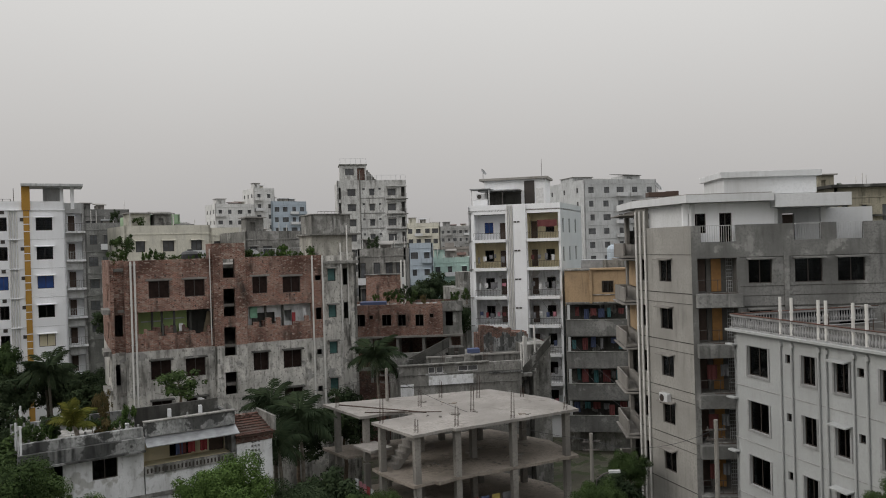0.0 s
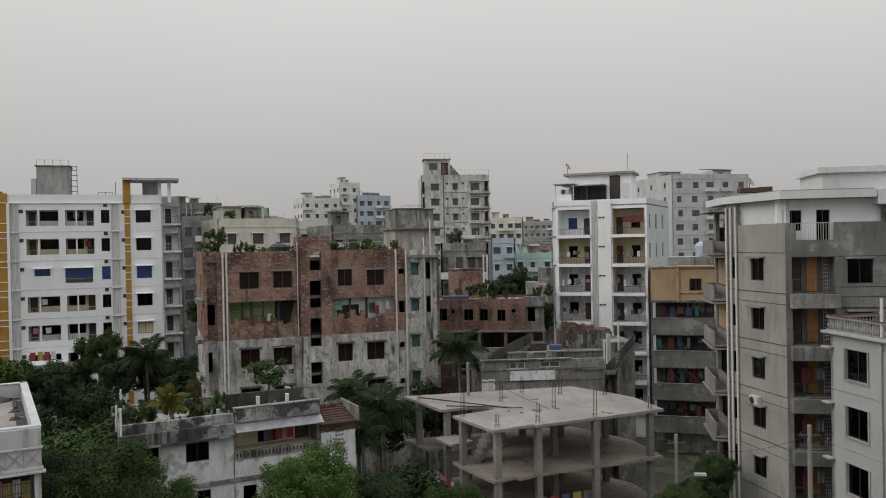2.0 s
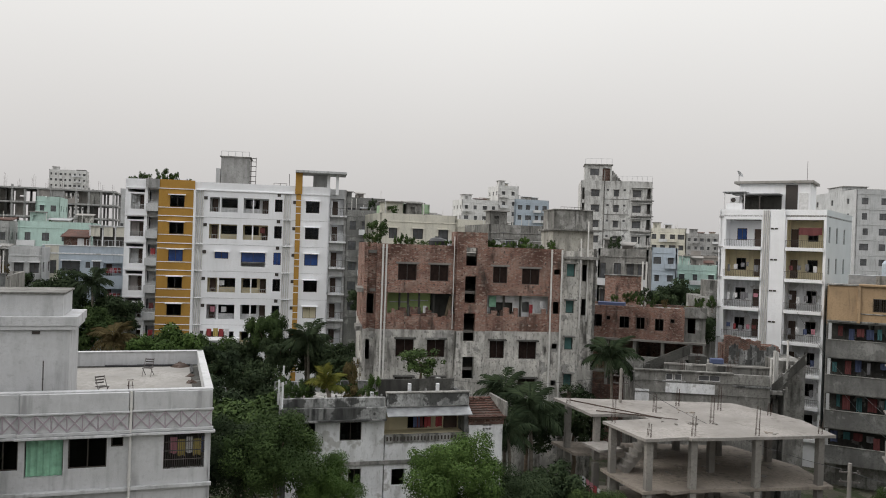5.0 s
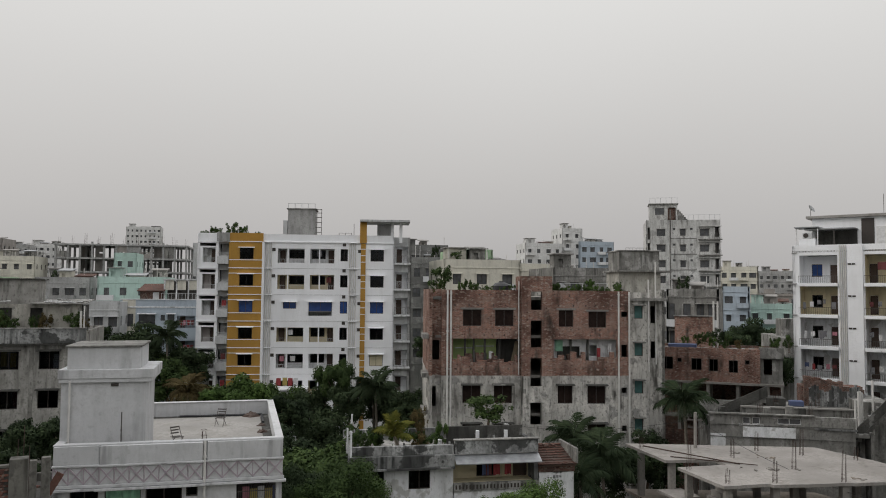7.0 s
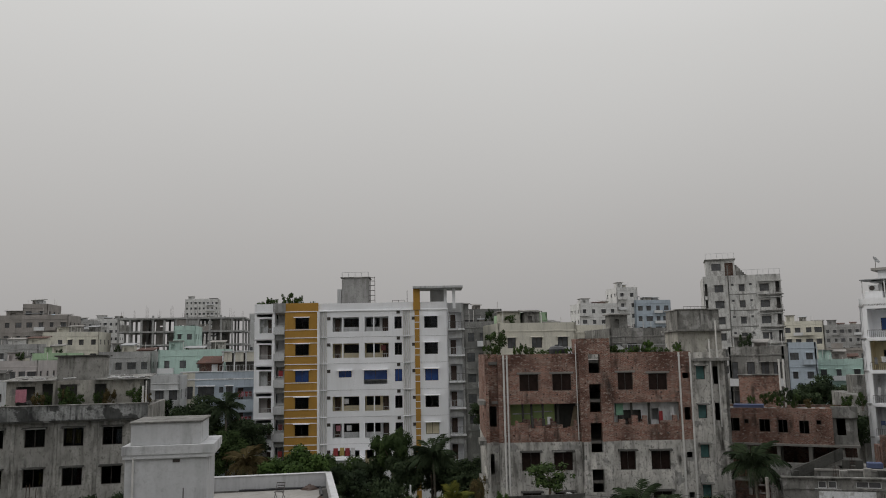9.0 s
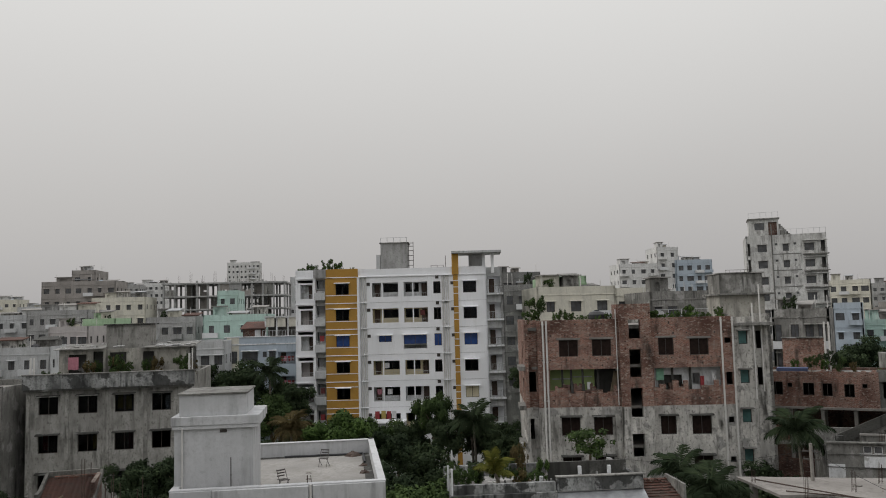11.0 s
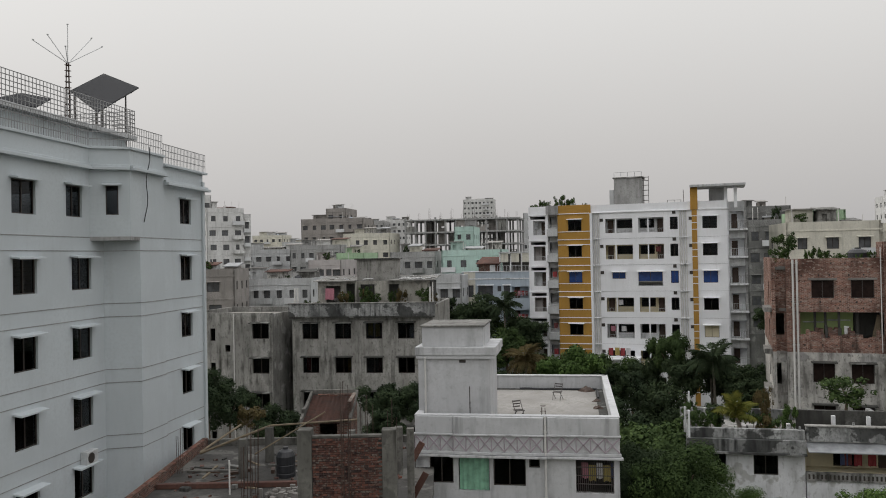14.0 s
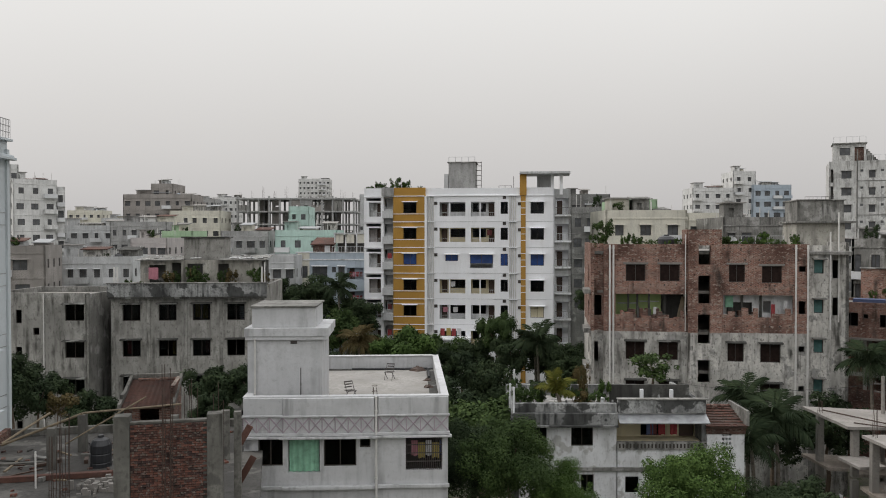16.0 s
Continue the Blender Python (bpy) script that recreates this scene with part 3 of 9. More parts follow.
def floors(root, corners, levels, mat, th=0.18, inset=0.26, name="floor_slab"):
    cx, cy = sum(c[0] for c in corners) / len(corners), sum(c[1] for c in corners) / len(corners)
    pts = []
    for x, y in corners:
        d = math.hypot(x - cx, y - cy)
        k = max(0.1, (d - inset * 1.35) / d)
        pts.append((cx + (x - cx) * k, cy + (y - cy) * k))
    for z in levels:
        bm = bmesh.new()
        prism(bm, pts, z - th, z)
        part(name, bm, mat, root)


def oblong(p, deg, u0, u1, d0, d1):
    """Plan corners, anticlockwise, of an oblong in the frame of a front that starts at p."""
    a = radians(deg)
    c, s = math.cos(a), math.sin(a)
    return [(p[0] + u * c - v * s, p[1] + u * s + v * c) for u, v in ((u0, d0), (u1, d0), (u1, d1), (u0, d1))]


def rebar(m, u, y, z, h, n=4, name="rebar", spread=0.12, mat="rust"):
    rnd = random.Random(int(abs(u * 13 + y * 7 + z)))
    mm = m @ Matrix.Translation((u, y, z))
    root = thing(name, "rusty steel bars sticking up from a column", "rebar", mm.translation, "column bars")
    for i in range(n):
        a = 2 * math.pi * i / n
        x0, y0 = spread * math.cos(a), spread * math.sin(a)
        bm = bmesh.new()
        tube(bm, (x0, y0, -0.05), (x0 + rnd.uniform(-.06, .06), y0 + rnd.uniform(-.06, .06), h * rnd.uniform(0.8, 1.0)), 0.013, n=5)
        part("bar", bm, M[mat], root, "", mm)
    for z1 in (0.15, 0.4):
        bm = bmesh.new()
        pts = [(spread * 1.05 * math.cos(2 * math.pi * k / 8), spread * 1.05 * math.sin(2 * math.pi * k / 8), z1) for k in range(9)]
        sweep(bm, pts, 0.008, 4)
        part("stirrup", bm, M[mat], root, "", mm)
    return root


def ac_unit(m, u, y, z):
    r = thing("air_conditioner", "white outdoor unit of an air conditioner on a wall", "air conditioner", m @ Vector((u, y, z)))
    bm = bmesh.new()
    box(bm, 0, -0.32, 0, 0.85, 0, 0.6)
    bmesh.ops.bevel(bm, geom=bm.edges[:], offset=0.02, segments=1, affect="EDGES")
    mm = m @ Matrix.Translation((u, y, z))
    part("case", bm, M["white_iron"], r, "", mm)
    bm = bmesh.new()
    tube(bm, (0.3, -0.345, 0.3), (0.3, -0.318, 0.3), 0.23, n=16)
    part("fan_grille", bm, M["frame_dark"], r, "dark round fan grille", mm)
    bm = bmesh.new()
    for x in (0.1, 0.72):
        box(bm, x, -0.34, -0.06, x + 0.04, 0.02, -0.002)
    part("bracket", bm, M["iron"], r, "", mm)


def water_tank(at, r=0.6, h=1.2, mat="black_plastic"):
    t = thing("water_tank", "dark ribbed plastic water tank standing on a roof", "water tank", at)
    bm = bmesh.new()
    prof = [(r, 0), (r, h * 0.12), (r * 0.96, h * 0.15), (r, h * 0.18), (r, h * 0.4), (r * 0.96, h * 0.43), (r, h * 0.46), (r, h * 0.7), (r * 0.75, h * 0.86), (r * 0.3, h * 0.93)]
    rings = [[bm.verts.new((q * math.cos(k * math.pi / 9), q * math.sin(k * math.pi / 9), z)) for k in range(18)] for q, z in prof]
    bm.faces.new(rings[0][::-1])
    for lo, hi in zip(rings, rings[1:]):
        for k in range(18):
            bm.faces.new((lo[k], lo[(k + 1) % 18], hi[(k + 1) % 18], hi[k]))
    bm.faces.new(rings[-1])
    part("tank_body", bm, M[mat], t, "", Matrix.Translation(at))
    bm = bmesh.new()
    tube(bm, (0, 0, h * 0.93), (0, 0, h), r * 0.3, r * 0.28, 14)
    part("lid", bm, M[mat], t, "", Matrix.Translation(at))


def dish(at, r=0.4, az=0.0):
    t = thing("satellite_dish", "pale round satellite dish on a short mast", "satellite dish", at)
    bm = bmesh.new()
    rings = []
    for i in range(5):
        q = i / 4
        rings.append([bm.verts.new((r * q * math.cos(a), -0.18 * q * q * r * 2, r * q * math.sin(a))) for a in [2 * math.pi * k / 14 for k in range(14)]])
    for a, b in zip(rings, rings[1:]):
        for k in range(14):
            bm.faces.new((a[k], a[(k + 1) % 14], b[(k + 1) % 14], b[k]))
    geom = bmesh.ops.solidify(bm, geom=bm.faces[:], thickness=0.02)
    mm = Matrix.Translation(at) @ pose(0, 0, 0.7, -35, 0, az)
    part("bowl", bm, M["white_iron"], t, "", mm)
    bm = bmesh.new()
    tube(bm, (0, 0.05, 0), (0, 0.05, 0.72), 0.025)
    part("mast", bm, M["iron"], t, "", Matrix.Translation(at))


def lean_pole(x, y, z1, z0=0.0, r=0.13, label="grey concrete electricity pole standing by the lane"):
    t = thing("utility_pole", label, "utility pole", (x, y, z0))
    bm = bmesh.new()
    tube(bm, (0, 0, 0), (0, 0, z1 - z0), r * 1.2, r * 0.8, 10)
    part("shaft", bm, M["concrete"], t, "", Matrix.Translation((x, y, z0)))
    bm = bmesh.new()
    for z in (0.5, 1.0):
        box(bm, -0.5, -0.04, z1 - z0 - z - 0.04, 0.5, 0.04, z1 - z0 - z + 0.04)
        for u in (-0.42, 0.38):
            tube(bm, (u, 0, z1 - z0 - z), (u, 0, z1 - z0 - z + 0.16), 0.035, n=6)
    part("cross_arm", bm, M["iron"], t, "", Matrix.Translation((x, y, z0)))


def wire(p, q, sag=0.5, r=0.012, label="dark cable strung between buildings"):
    bm = bmesh.new()
    p, q = Vector(p), Vector(q)
    n = 14
    sweep(bm, [p.lerp(q, i / n) - Vector((0, 0, sag * 4 * i / n * (1 - i / n))) for i in range(n + 1)], r, 5)
    tagged(part("cable", bm, M["black_plastic"], None), label, "cable", "cables")


def lifted(build, dz):
    """Build a thing and set all that it brought a little higher or lower."""
    before = set(scene.objects)
    out = build()
    for ob in list(scene.objects):
        if ob not in before and ob.parent is None:
            ob.matrix_basis = Matrix.Translation((0, 0, dz)) @ ob.matrix_basis
    return Matrix.Translation((0, 0, dz)) @ out if out is not None else None


# ---------------------------------------------------------------- ground
bm = bmesh.new()
prism(bm, [(-3500, -3500), (3500, -3500), (3500, 3500), (-3500, 3500)], -0.5, 0.0)
tagged(part("ground", bm, M["ground"], None), "bare brown earth with weeds between the houses", "ground", "", "structure")


# ---------------------------------------------------------------- white and ochre apartment block
def ochre_block():
    p, deg = (-53.07, 75.99), 26.72
    m = frame_at(p, deg)
    root = thing("apartment_block", "white six-storey apartment block with ochre stripes and balconies", "building", (p[0], p[1], 0))
    W = M["white_paint"]
    ends = [24.92 - 3.02 * i for i in range(8)]
    holes_w, holes_o = [], []
    rows = []
    for i in range(7):
        z = ends[i]
        blue = i == 2
        r = {"R": (12.27, 13.80, z - 2.12, z - 0.76), "C": (8.80, 9.64, z - 2.14, z - 0.74)}
        if blue:
            r["A"], r["B"] = (2.32, 3.81, z - 1.60, z - 0.82), (5.23, 7.90, z - 2.42, z - 0.80)
        else:
            r["A"], r["B"] = (1.62, 4.68, z - 2.38, z - 0.74), (5.33, 8.11, z - 2.40, z - 0.72)
        rows.append(r)
        holes_w += list(r.values())
        holes_o.append((-2.62, -1.06, z - 2.03, z - 0.70))
    wall(root, m, 0, 15.0, 0, 25.82, W, holes_w, label="white painted front wall")
    wall(root, m, -3.83, 0, 0, 25.9, M["ochre"], holes_o, y=-0.35, name="wall", label="ochre painted wall strip")
    block(root, m, (-0.1, -0.36, 0, 0.16, 0.0, 24.9), W, "fin")
    for i in range(7):
        z, r = ends[i], rows[i]
        blue = i == 2
        window(root, m, *r["R"], style="blue" if blue else "slide", hood_mat="white_paint", pane="inside_cream" if i == 4 else None)
        window(root, m, *r["C"], style="blue" if blue else "slide", hood_mat="white_paint", hood=False)
        window(root, m @ Matrix.Translation((0, -0.35, 0)), *holes_o[i], style="blue" if blue else "slide", hood_mat="white_paint")
        if blue:
            window(root, m, *r["A"], style="blue", hood_mat="white_paint")
            window(root, m, r["B"][0], r["B"][1], r["B"][2] + 0.5, r["B"][3], style="blue", hood_mat="white_paint")
            railing(root, m, r["B"][0], r["B"][1], r["B"][2], r["B"][2] + 0.5, 0.1, "white_iron", 0.18)
        else:
            for k in ("A", "B"):
                u0, u1, z0, z1 = r[k]
                w = u1 - u0
                d = (u0 + 0.1, u0 + 0.8, z0, z1 - 0.1) if k == "A" else (u1 - 0.8, u1 - 0.1, z0, z1 - 0.1)
                n = (u0 + 1.2, u1 - 0.1, z0 + 0.55, z1 - 0.1) if k == "A" else (u0 + 0.1, u1 - 1.1, z0 + 0.55, z1 - 0.1)
                recess(root, m, u0, u1, z0, z1, 1.3, "inside_cream" if i % 2 else "white_old", d, n, 0.0, 0.0)
                railing(root, m, u0, u1, z0, z0 + 0.45, 0.1, "white_iron", 0.35 if k == "A" else 0.25)
                bm = bmesh.new()
                box(bm, u0 + w * 0.36, 0.02, z0, u0 + w * 0.41, 0.14, z1)
                part("mullion_post", bm, W, root, "", m)
        # floor bands, little vents, ledges
        for u0, u1, y in ((0.16, 1.05, -0.30), (9.75, 10.75, -0.3), (-3.9, -0.1, -0.45)):
            block(root, m, (u0, y, z - 0.06, u1, 0.0 if y > -0.4 else -0.36, z + 0.03), W, "ledge")
        if i:
            block(root, m, (-3.86, -0.40, z - 0.66, -0.1, -0.352, z - 0.58), W, "stripe")
        block(root, m, (-3.86, -0.40, z - 2.15, -0.1, -0.352, z - 2.07), W, "stripe")
        block(root, m, (0.16, -0.03, z - 0.02, 15.0, -0.003, z + 0.01), M["pale_grey"], "joint")
        for u, dz in ((1.0, 1.05), (10.82, 1.15), (9.05, 0.40)):
            bm = bmesh.new()
            box(bm, u, -0.06, z - dz, u + 0.38, 0.0, z - dz + 0.36)
            part("vent", bm, M["frame_dark"], root, "dark louvred vent box", m)
    # ochre strip with its rooftop pillar and canopy
    block(root, m, (11.15, -0.12, 0, 11.70, -0.003, 24.9), M["ochre"], "ochre_strip", "narrow ochre strip up the front")
    for z in ends:
        for k in (0.75, 1.5, 2.25):
            block(root, m, (11.13, -0.15, z - k, 11.72, -0.125, z - k + 0.08), W, "strip_joint")
    block(root, m, (11.02, -0.2, 24.9, 11.80, 0.3, 27.35), M["ochre"], "pillar", "ochre roof pillar")
    block(root, m, (11.0, -0.8, 27.36, 16.8, 3.6, 27.62), M["pale_grey"], "canopy", "thin concrete roof canopy")
    block(root, m, (14.6, 0.6, 25.0, 14.95, 0.95, 27.35), W, "pillar")
    block(root, m, (15.6, 0.2, 25.0, 15.95, 0.5, 27.35), W, "pillar")
    block(root, m, (13.0, 2.4, 25.0, 14.8, 2.6, 27.35), M["pale_grey"], "stair_wall")
    for u in (0.3, 0.5, 0.72, 0.92):
        pipe(root, m, u, 0, 24.9)
    for u in (9.85, 10.05, 10.3, 10.55):
        pipe(root, m, u, 0, 24.9)
    # left wing: stacked balconies
    holes_l = []
    for i in range(7):
        z = ends[i]
        holes_l += [(-6.83, -5.40, z - 2.4, z - 0.72), (-7.25, -5.35, z - 0.55, z - 0.2)]
    wall(root, m, -7.41, -5.06, 0, 25.87, W, holes_l, y=0.0, label="white wall of the balcony wing")
    wall(root, m, -5.06, -3.83, 0, 25.87, M["pale_grey"], [(-4.95, -3.9, ends[i] - 1.5, ends[i] - 0.25) for i in range(7)], y=0.35, label="grey recessed balcony strip")
    block(root, m, (-5.0, 1.5, 0, -3.9, 1.6, 24.7), M["white_old"], "balcony_back_wall", "pale back wall of the open balconies")
    for i in range(7):
        z = ends[i]
        block(root, m, (-4.95, 0.62, z - 0.24, -3.9, 1.5, z - 0.1), M["pale_grey"], "balcony_soffit")
        railing(root, m, -5.05, -3.88, z - 1.74, z - 1.3, -0.45, "white_iron", 0.14)
        if i in (2, 4, 5):
            laundry(m, -4.6, 0.1, z - 0.7, 0.5, 0.7, (3, 7, 0)[i % 3])
        recess(root, m, -6.83, -5.40, z - 2.4, z - 0.72, 1.2, "pale_pink" if i in (1, 3) else "white_old", (-6.1, -5.5, z - 2.4, z - 0.8), None, 0.0, 0.5, rail_mat="white_iron")
        block(root, m, (-5.1, -0.55, z - 2.6, -3.85, 0.34, z - 1.75), M["pale_grey"], "balcony_wall", "rounded grey balcony front")
        block(root, m, (-7.42, -0.08, z - 0.1, -5.06, -0.004, z), W, "ledge")
    # right wing, set back; its pale grey wall carries painted shade
    wall(root, m, 15.0, 16.9, 0, 25.7, M["pale_grey"], [(15.15, 16.75, ends[i] - 2.2, ends[i] - 0.3) for i in range(7)], y=0.9, label="recessed balcony bay, shade put into its grey")
    block(root, m, (14.85, 0.0, 0, 15.0, 0.95, 25.7), W, "wing_wall")
    for i in range(7):
        z = ends[i]
        recess(root, m @ Matrix.Translation((0, 0.9, 0)), 15.15, 16.75, z - 2.2, z - 0.3, 1.2, "white_paint", (15.3, 16.0, z - 2.2, z - 0.5), None, 0.0, 0.0)
        block(root, m, (15.05, 0.35, z - 2.45, 16.95, 0.88, z - 2.25), M["white_old"], "balcony_slab")
        railing(root, m, 15.1, 16.9, z - 2.25, z - 1.4, 0.4, "white_iron" if i % 2 else "iron", 0.16)
    cs = oblong(p, deg, -7.41, 16.9, 0, 13)
    floors(root, [cs[0], cs[1], cs[2], cs[3]], [z for z in ends[:7]], M["inside_shade"], inset=1.9)
    mm, L = along(cs[1], cs[2])
    wall(root, mm, 0.9, L, 0, 25.7, M["grey_plaster"])
    mm, L = along(cs[2], cs[3])
    wall(root, mm, 0, L, 0, 25.7, M["white_paint"])
    mm, L = along(cs[3], cs[0])
    wall(root, mm, 0, L, 0, 25.8, M["white_paint"])
    block(root, m, (-7.4, 0.26, 24.72, 14.98, 12.7, 24.88), M["slab_top"], "roof_slab")
    # parapet coping and stair tower with tank room
    block(root, m, (0, -0.12, 24.86, 15.0, -0.004, 25.0), W, "cornice")
    block(root, m, (-5.2, -0.5, 24.9, -3.75, -0.36, 25.9), M["grey_plaster"], "parapet", "grey parapet end")
    block(root, m, (2.25, 4.0, 24.9, 5.5, 7.2, 29.15), M["grey_plaster"], "tank_room", "grey concrete tank room on the roof")
    block(root, m, (2.1, 3.9, 29.15, 5.65, 7.3, 29.28), M["weathered"], "tank_room_roof")
    railing(root, m, 2.25, 5.5, 29.28, 29.88, 4.1, "white_iron", 0.75, bars=0.03)
    for z in (25.8, 26.4, 27.0, 27.6, 28.2, 28.75, 29.15):
        bm = bmesh.new()
        box(bm, 5.55, 4.2, z, 6.28, 4.5, z + 0.05)
        part("ladder_rung", bm, M["iron"], root, "", m)
    for u in (5.7, 6.25):
        block(root, m, (u - 0.03, 4.3, 24.9, u + 0.03, 4.36, 29.3), M["iron"], "ladder_rail")
    block(root, m, (1.7, 4.0, 24.9, 2.2, 4.8, 27.8), M["pale_grey"], "flue")
    railing(root, m, 8.55, 10.05, 25.0, 26.1, 0.5, "iron", 1.4, bars=0.03)
    pipe(root, m, 10.3, 25.0, 27.2, 0.5, 0.03, "iron", "mast")
    # ground floor lean-to in front with washing
    block(root, m, (1.4, -2.6, 0, 5.2, -0.05, 8.3), M["white_old"], "porch", "low white porch block")
    block(root, m, (1.2, -2.9, 8.3, 5.4, -0.05, 8.45), W, "porch_slab")
    railing(root, m, 1.4, 5.2, 7.0, 7.9, -2.65, "iron", 0.2)
    # grey lower house seen beside it
    for k, (u, z) in enumerate(((2.0, 9.6), (2.7, 9.65), (3.3, 9.6), (3.9, 9.62))):
        laundry(m, u, -2.2, z, 0.5, 0.85, (0, 4, 0, 1)[k])
    for k, (i, u) in enumerate(((3, 2.9), (4, 3.2), (0, 6.1), (1, 7.2), (4, 2.0), (2, 5.6))):
        if i != 2:
            laundry(m, u, 0.35, ends[i] - 1.0, 0.55, 0.6, (1, 1, 6, 7, 3, 2)[k])
    return m


OCHRE = ochre_block()


# ---------------------------------------------------------------- unfinished brick house
def brick_house():
    p, deg = (-23.27, 58.83), 25.68
    m = frame_at(p, deg)
    root = thing("brick_house", "unfinished five-storey house, bare brick above stained render below", "building", (p[0], p[1], 0))
    B, P = M["brick"], M["old_plaster"]
    top = [(1.09, 2.59, 16.65, 17.97), (3.69, 5.19, 16.65, 17.97), (8.87, 10.06, 16.62, 17.97), (11.31, 12.77, 16.57, 17.87), (14.0, 14.5, 17.45, 17.87)]
    stair = [(6.55, 7.46, 17.97, 19.45), (6.53, 7.46, 14.94, 17.13)]
    mid = [(0.3, 5.78, 13.75, 15.64), (8.46, 13.62, 13.85, 15.62), (14.0, 14.5, 14.2, 15.2)]
    low = [(1.09, 2.55, 10.5, 11.98), (3.61, 5.08, 10.5, 11.98), (8.79, 10.0, 10.47, 11.96), (11.22, 12.7, 10.45, 11.94), (14.0, 14.45, 11.3, 11.75)]
    low2 = [(a, b, c - 3.05, d - 3.05) for a, b, c, d in low]
    s3 = (6.51, 7.44, 11.84, 14.12)
    wall(root, m, -0.6, 14.75, 12.70, 19.55, B, top + stair + mid + [(s3[0], s3[1], 12.70, s3[3])], label="bare red brick upper wall")
    wall(root, m, -0.6, 14.75, 0, 12.70, P, low + low2 + [(s3[0], s3[1], s3[2], 12.70), (6.51, 7.44, 8.8, 10.6)], label="stained grey rendered lower wall")
    # stair bay stands proud and rises over the roof
    wall(root, m, 5.80, 8.27, 12.7, 20.69, B, stair + [(s3[0], s3[1], 12.7, s3[3])], y=-0.35, th=0.34, label="brick stair bay")
    wall(root, m, 5.80, 8.27, 0, 12.70, P, [(s3[0], s3[1], s3[2], 12.7), (6.51, 7.44, 8.8, 10.6)], y=-0.35, th=0.34)
    block(root, m, (5.75, 0.26, 19.56, 8.3, 2.6, 20.69), B, "stair_head", "brick stair head on the roof")
    # broken brick sills in the open storey
    rnd = random.Random(4)
    u = -0.85
    for a, b in ((0.3, 5.78), (8.46, 13.62)):
        u = a
        while u < b - 0.05:
            w = min(rnd.choice((0.25, 0.37, 0.5, 0.75)), b - u)
            h = rnd.choice((0.0, 0.09, 0.26, 0.43, 0.17, 0.6)) if a < 1 else rnd.choice((0.05, 0.26, 0.5, 0.75, 0.34))
            if h:
                block(root, m, (u, 0.01, 13.74 if a < 1 else 13.84, u + w - 0.005, 0.24, 13.75 + h + (0.1 if a > 1 else 0)), B, "broken_brickwork")
            u += w
    for r in top[:4]:
        window(root, m, *r, style="slide", hood=False, pane="screen")
        block(root, m, (r[0] - 0.2, -0.05, r[3], r[1] + 0.2, -0.003, r[3] + 0.16), M["concrete"], "lintel")
    for r in low[:4] + low2[:4]:
        window(root, m, *r, style="slide", hood_mat="soot_and_shade", pane="screen")
    # things in the open storey: rooms with coloured walls, two darkened as shade
    zf = 12.72
    bm = bmesh.new()
    box(bm, 0.2, 1.7, zf, 4.0, 1.8, 15.6)
    part("room_wall", bm, M["inside_green"], root, "light green inner wall", m)
    bm = bmesh.new()
    box(bm, 8.4, 2.2, zf, 13.8, 2.3, 15.6)
    part("room_wall", bm, M["white_old"], root, "whitewashed inner wall", m)
    for u in (1.25, 1.95, 2.85, 4.05, 9.9, 11.3):
        block(root, m, (u, 0.5, zf, u + 0.16, 0.7, 15.64), M["soot_and_shade"], "column")
    bm = bmesh.new()
    for k in range(5):
        tube(bm, (4.9 + 0.12 * k, 0.6, zf + 0.1), (5.5 + 0.05 * k, 0.9, 15.4), 0.05)
    part("bamboo_prop", bm, M["bamboo"], root, "leaning bamboo props", m)
    wall(root, m, 8.3, 13.8, 13.0, 15.62, M["white_old"], [(9.0, 10.8, 13.0, 15.0), (11.6, 12.2, 14.2, 15.1)], y=0.85, th=0.12, name="partition", label="white partition with ragged openings")
    block(root, m, (8.75, 0.7, 14.6, 9.35, 0.8, 15.5), M["curtain_green"], "shutter", "teal shutter")
    # near-black walls: shade of the open storey's depth put into colour
    block(root, m, (4.05, 1.6, zf, 5.7, 1.72, 15.62), M["soot_and_shade"], "room_wall", "inner wall painted dark as room shade")
    block(root, m, (9.4, 1.2, zf, 10.9, 1.32, 15.62), M["soot_and_shade"], "room_wall", "inner wall painted dark as room shade")
    for k, (u, h) in enumerate(((3.25, 0.7), (12.1, 1.1), (13.0, 0.7))):
        laundry(m, u, 0.42, (14.6, 14.9, 15.2)[k], 0.3, h, (1, 0, 1)[k])
    # junk heaped behind the broken sill
    rj = random.Random(12)
    for a, b, k in ((0.9, 4.1, 15), (8.9, 11.2, 9)):
        for j in range(k):
            u, h = a + (b - a) * j / k, rj.uniform(0.2, 0.75) * (1.25 if rj.random() < 0.25 else 1.0)
            block(root, m, (u, 0.32 + 0.1 * rj.random(), zf, u + rj.uniform(0.15, 0.4), 0.7 + 0.2 * rj.random(), 13.75 + h), M[rj.choice(("brick_dark", "soot_and_shade", "wood_dark", "brick_dark"))], "stacked_junk")
    for u, z in ((0.6, 14.75), (2.3, 14.9)):
        block(root, m, (u, 1.55, z, u + 1.5, 1.69, z + 0.08), M["white_old"], "shelf")
    # poles
    for u, z0 in ((-0.15, 6.0), (0.12, 6.0), (13.75, 6.0), (14.62, 6.0)):
        pipe(root, m, u, z0, 19.5, -0.16, 0.075)
    pipe(root, m, 5.6, 12.8, 20.3, -0.12, 0.04, "pvc")
    # left flank, with balcony ledges
    cs = oblong(p, deg, -1.6, 14.75, 0.0, 13.0)
    mm, L = along(cs[3], (cs[0][0], cs[0][1]))
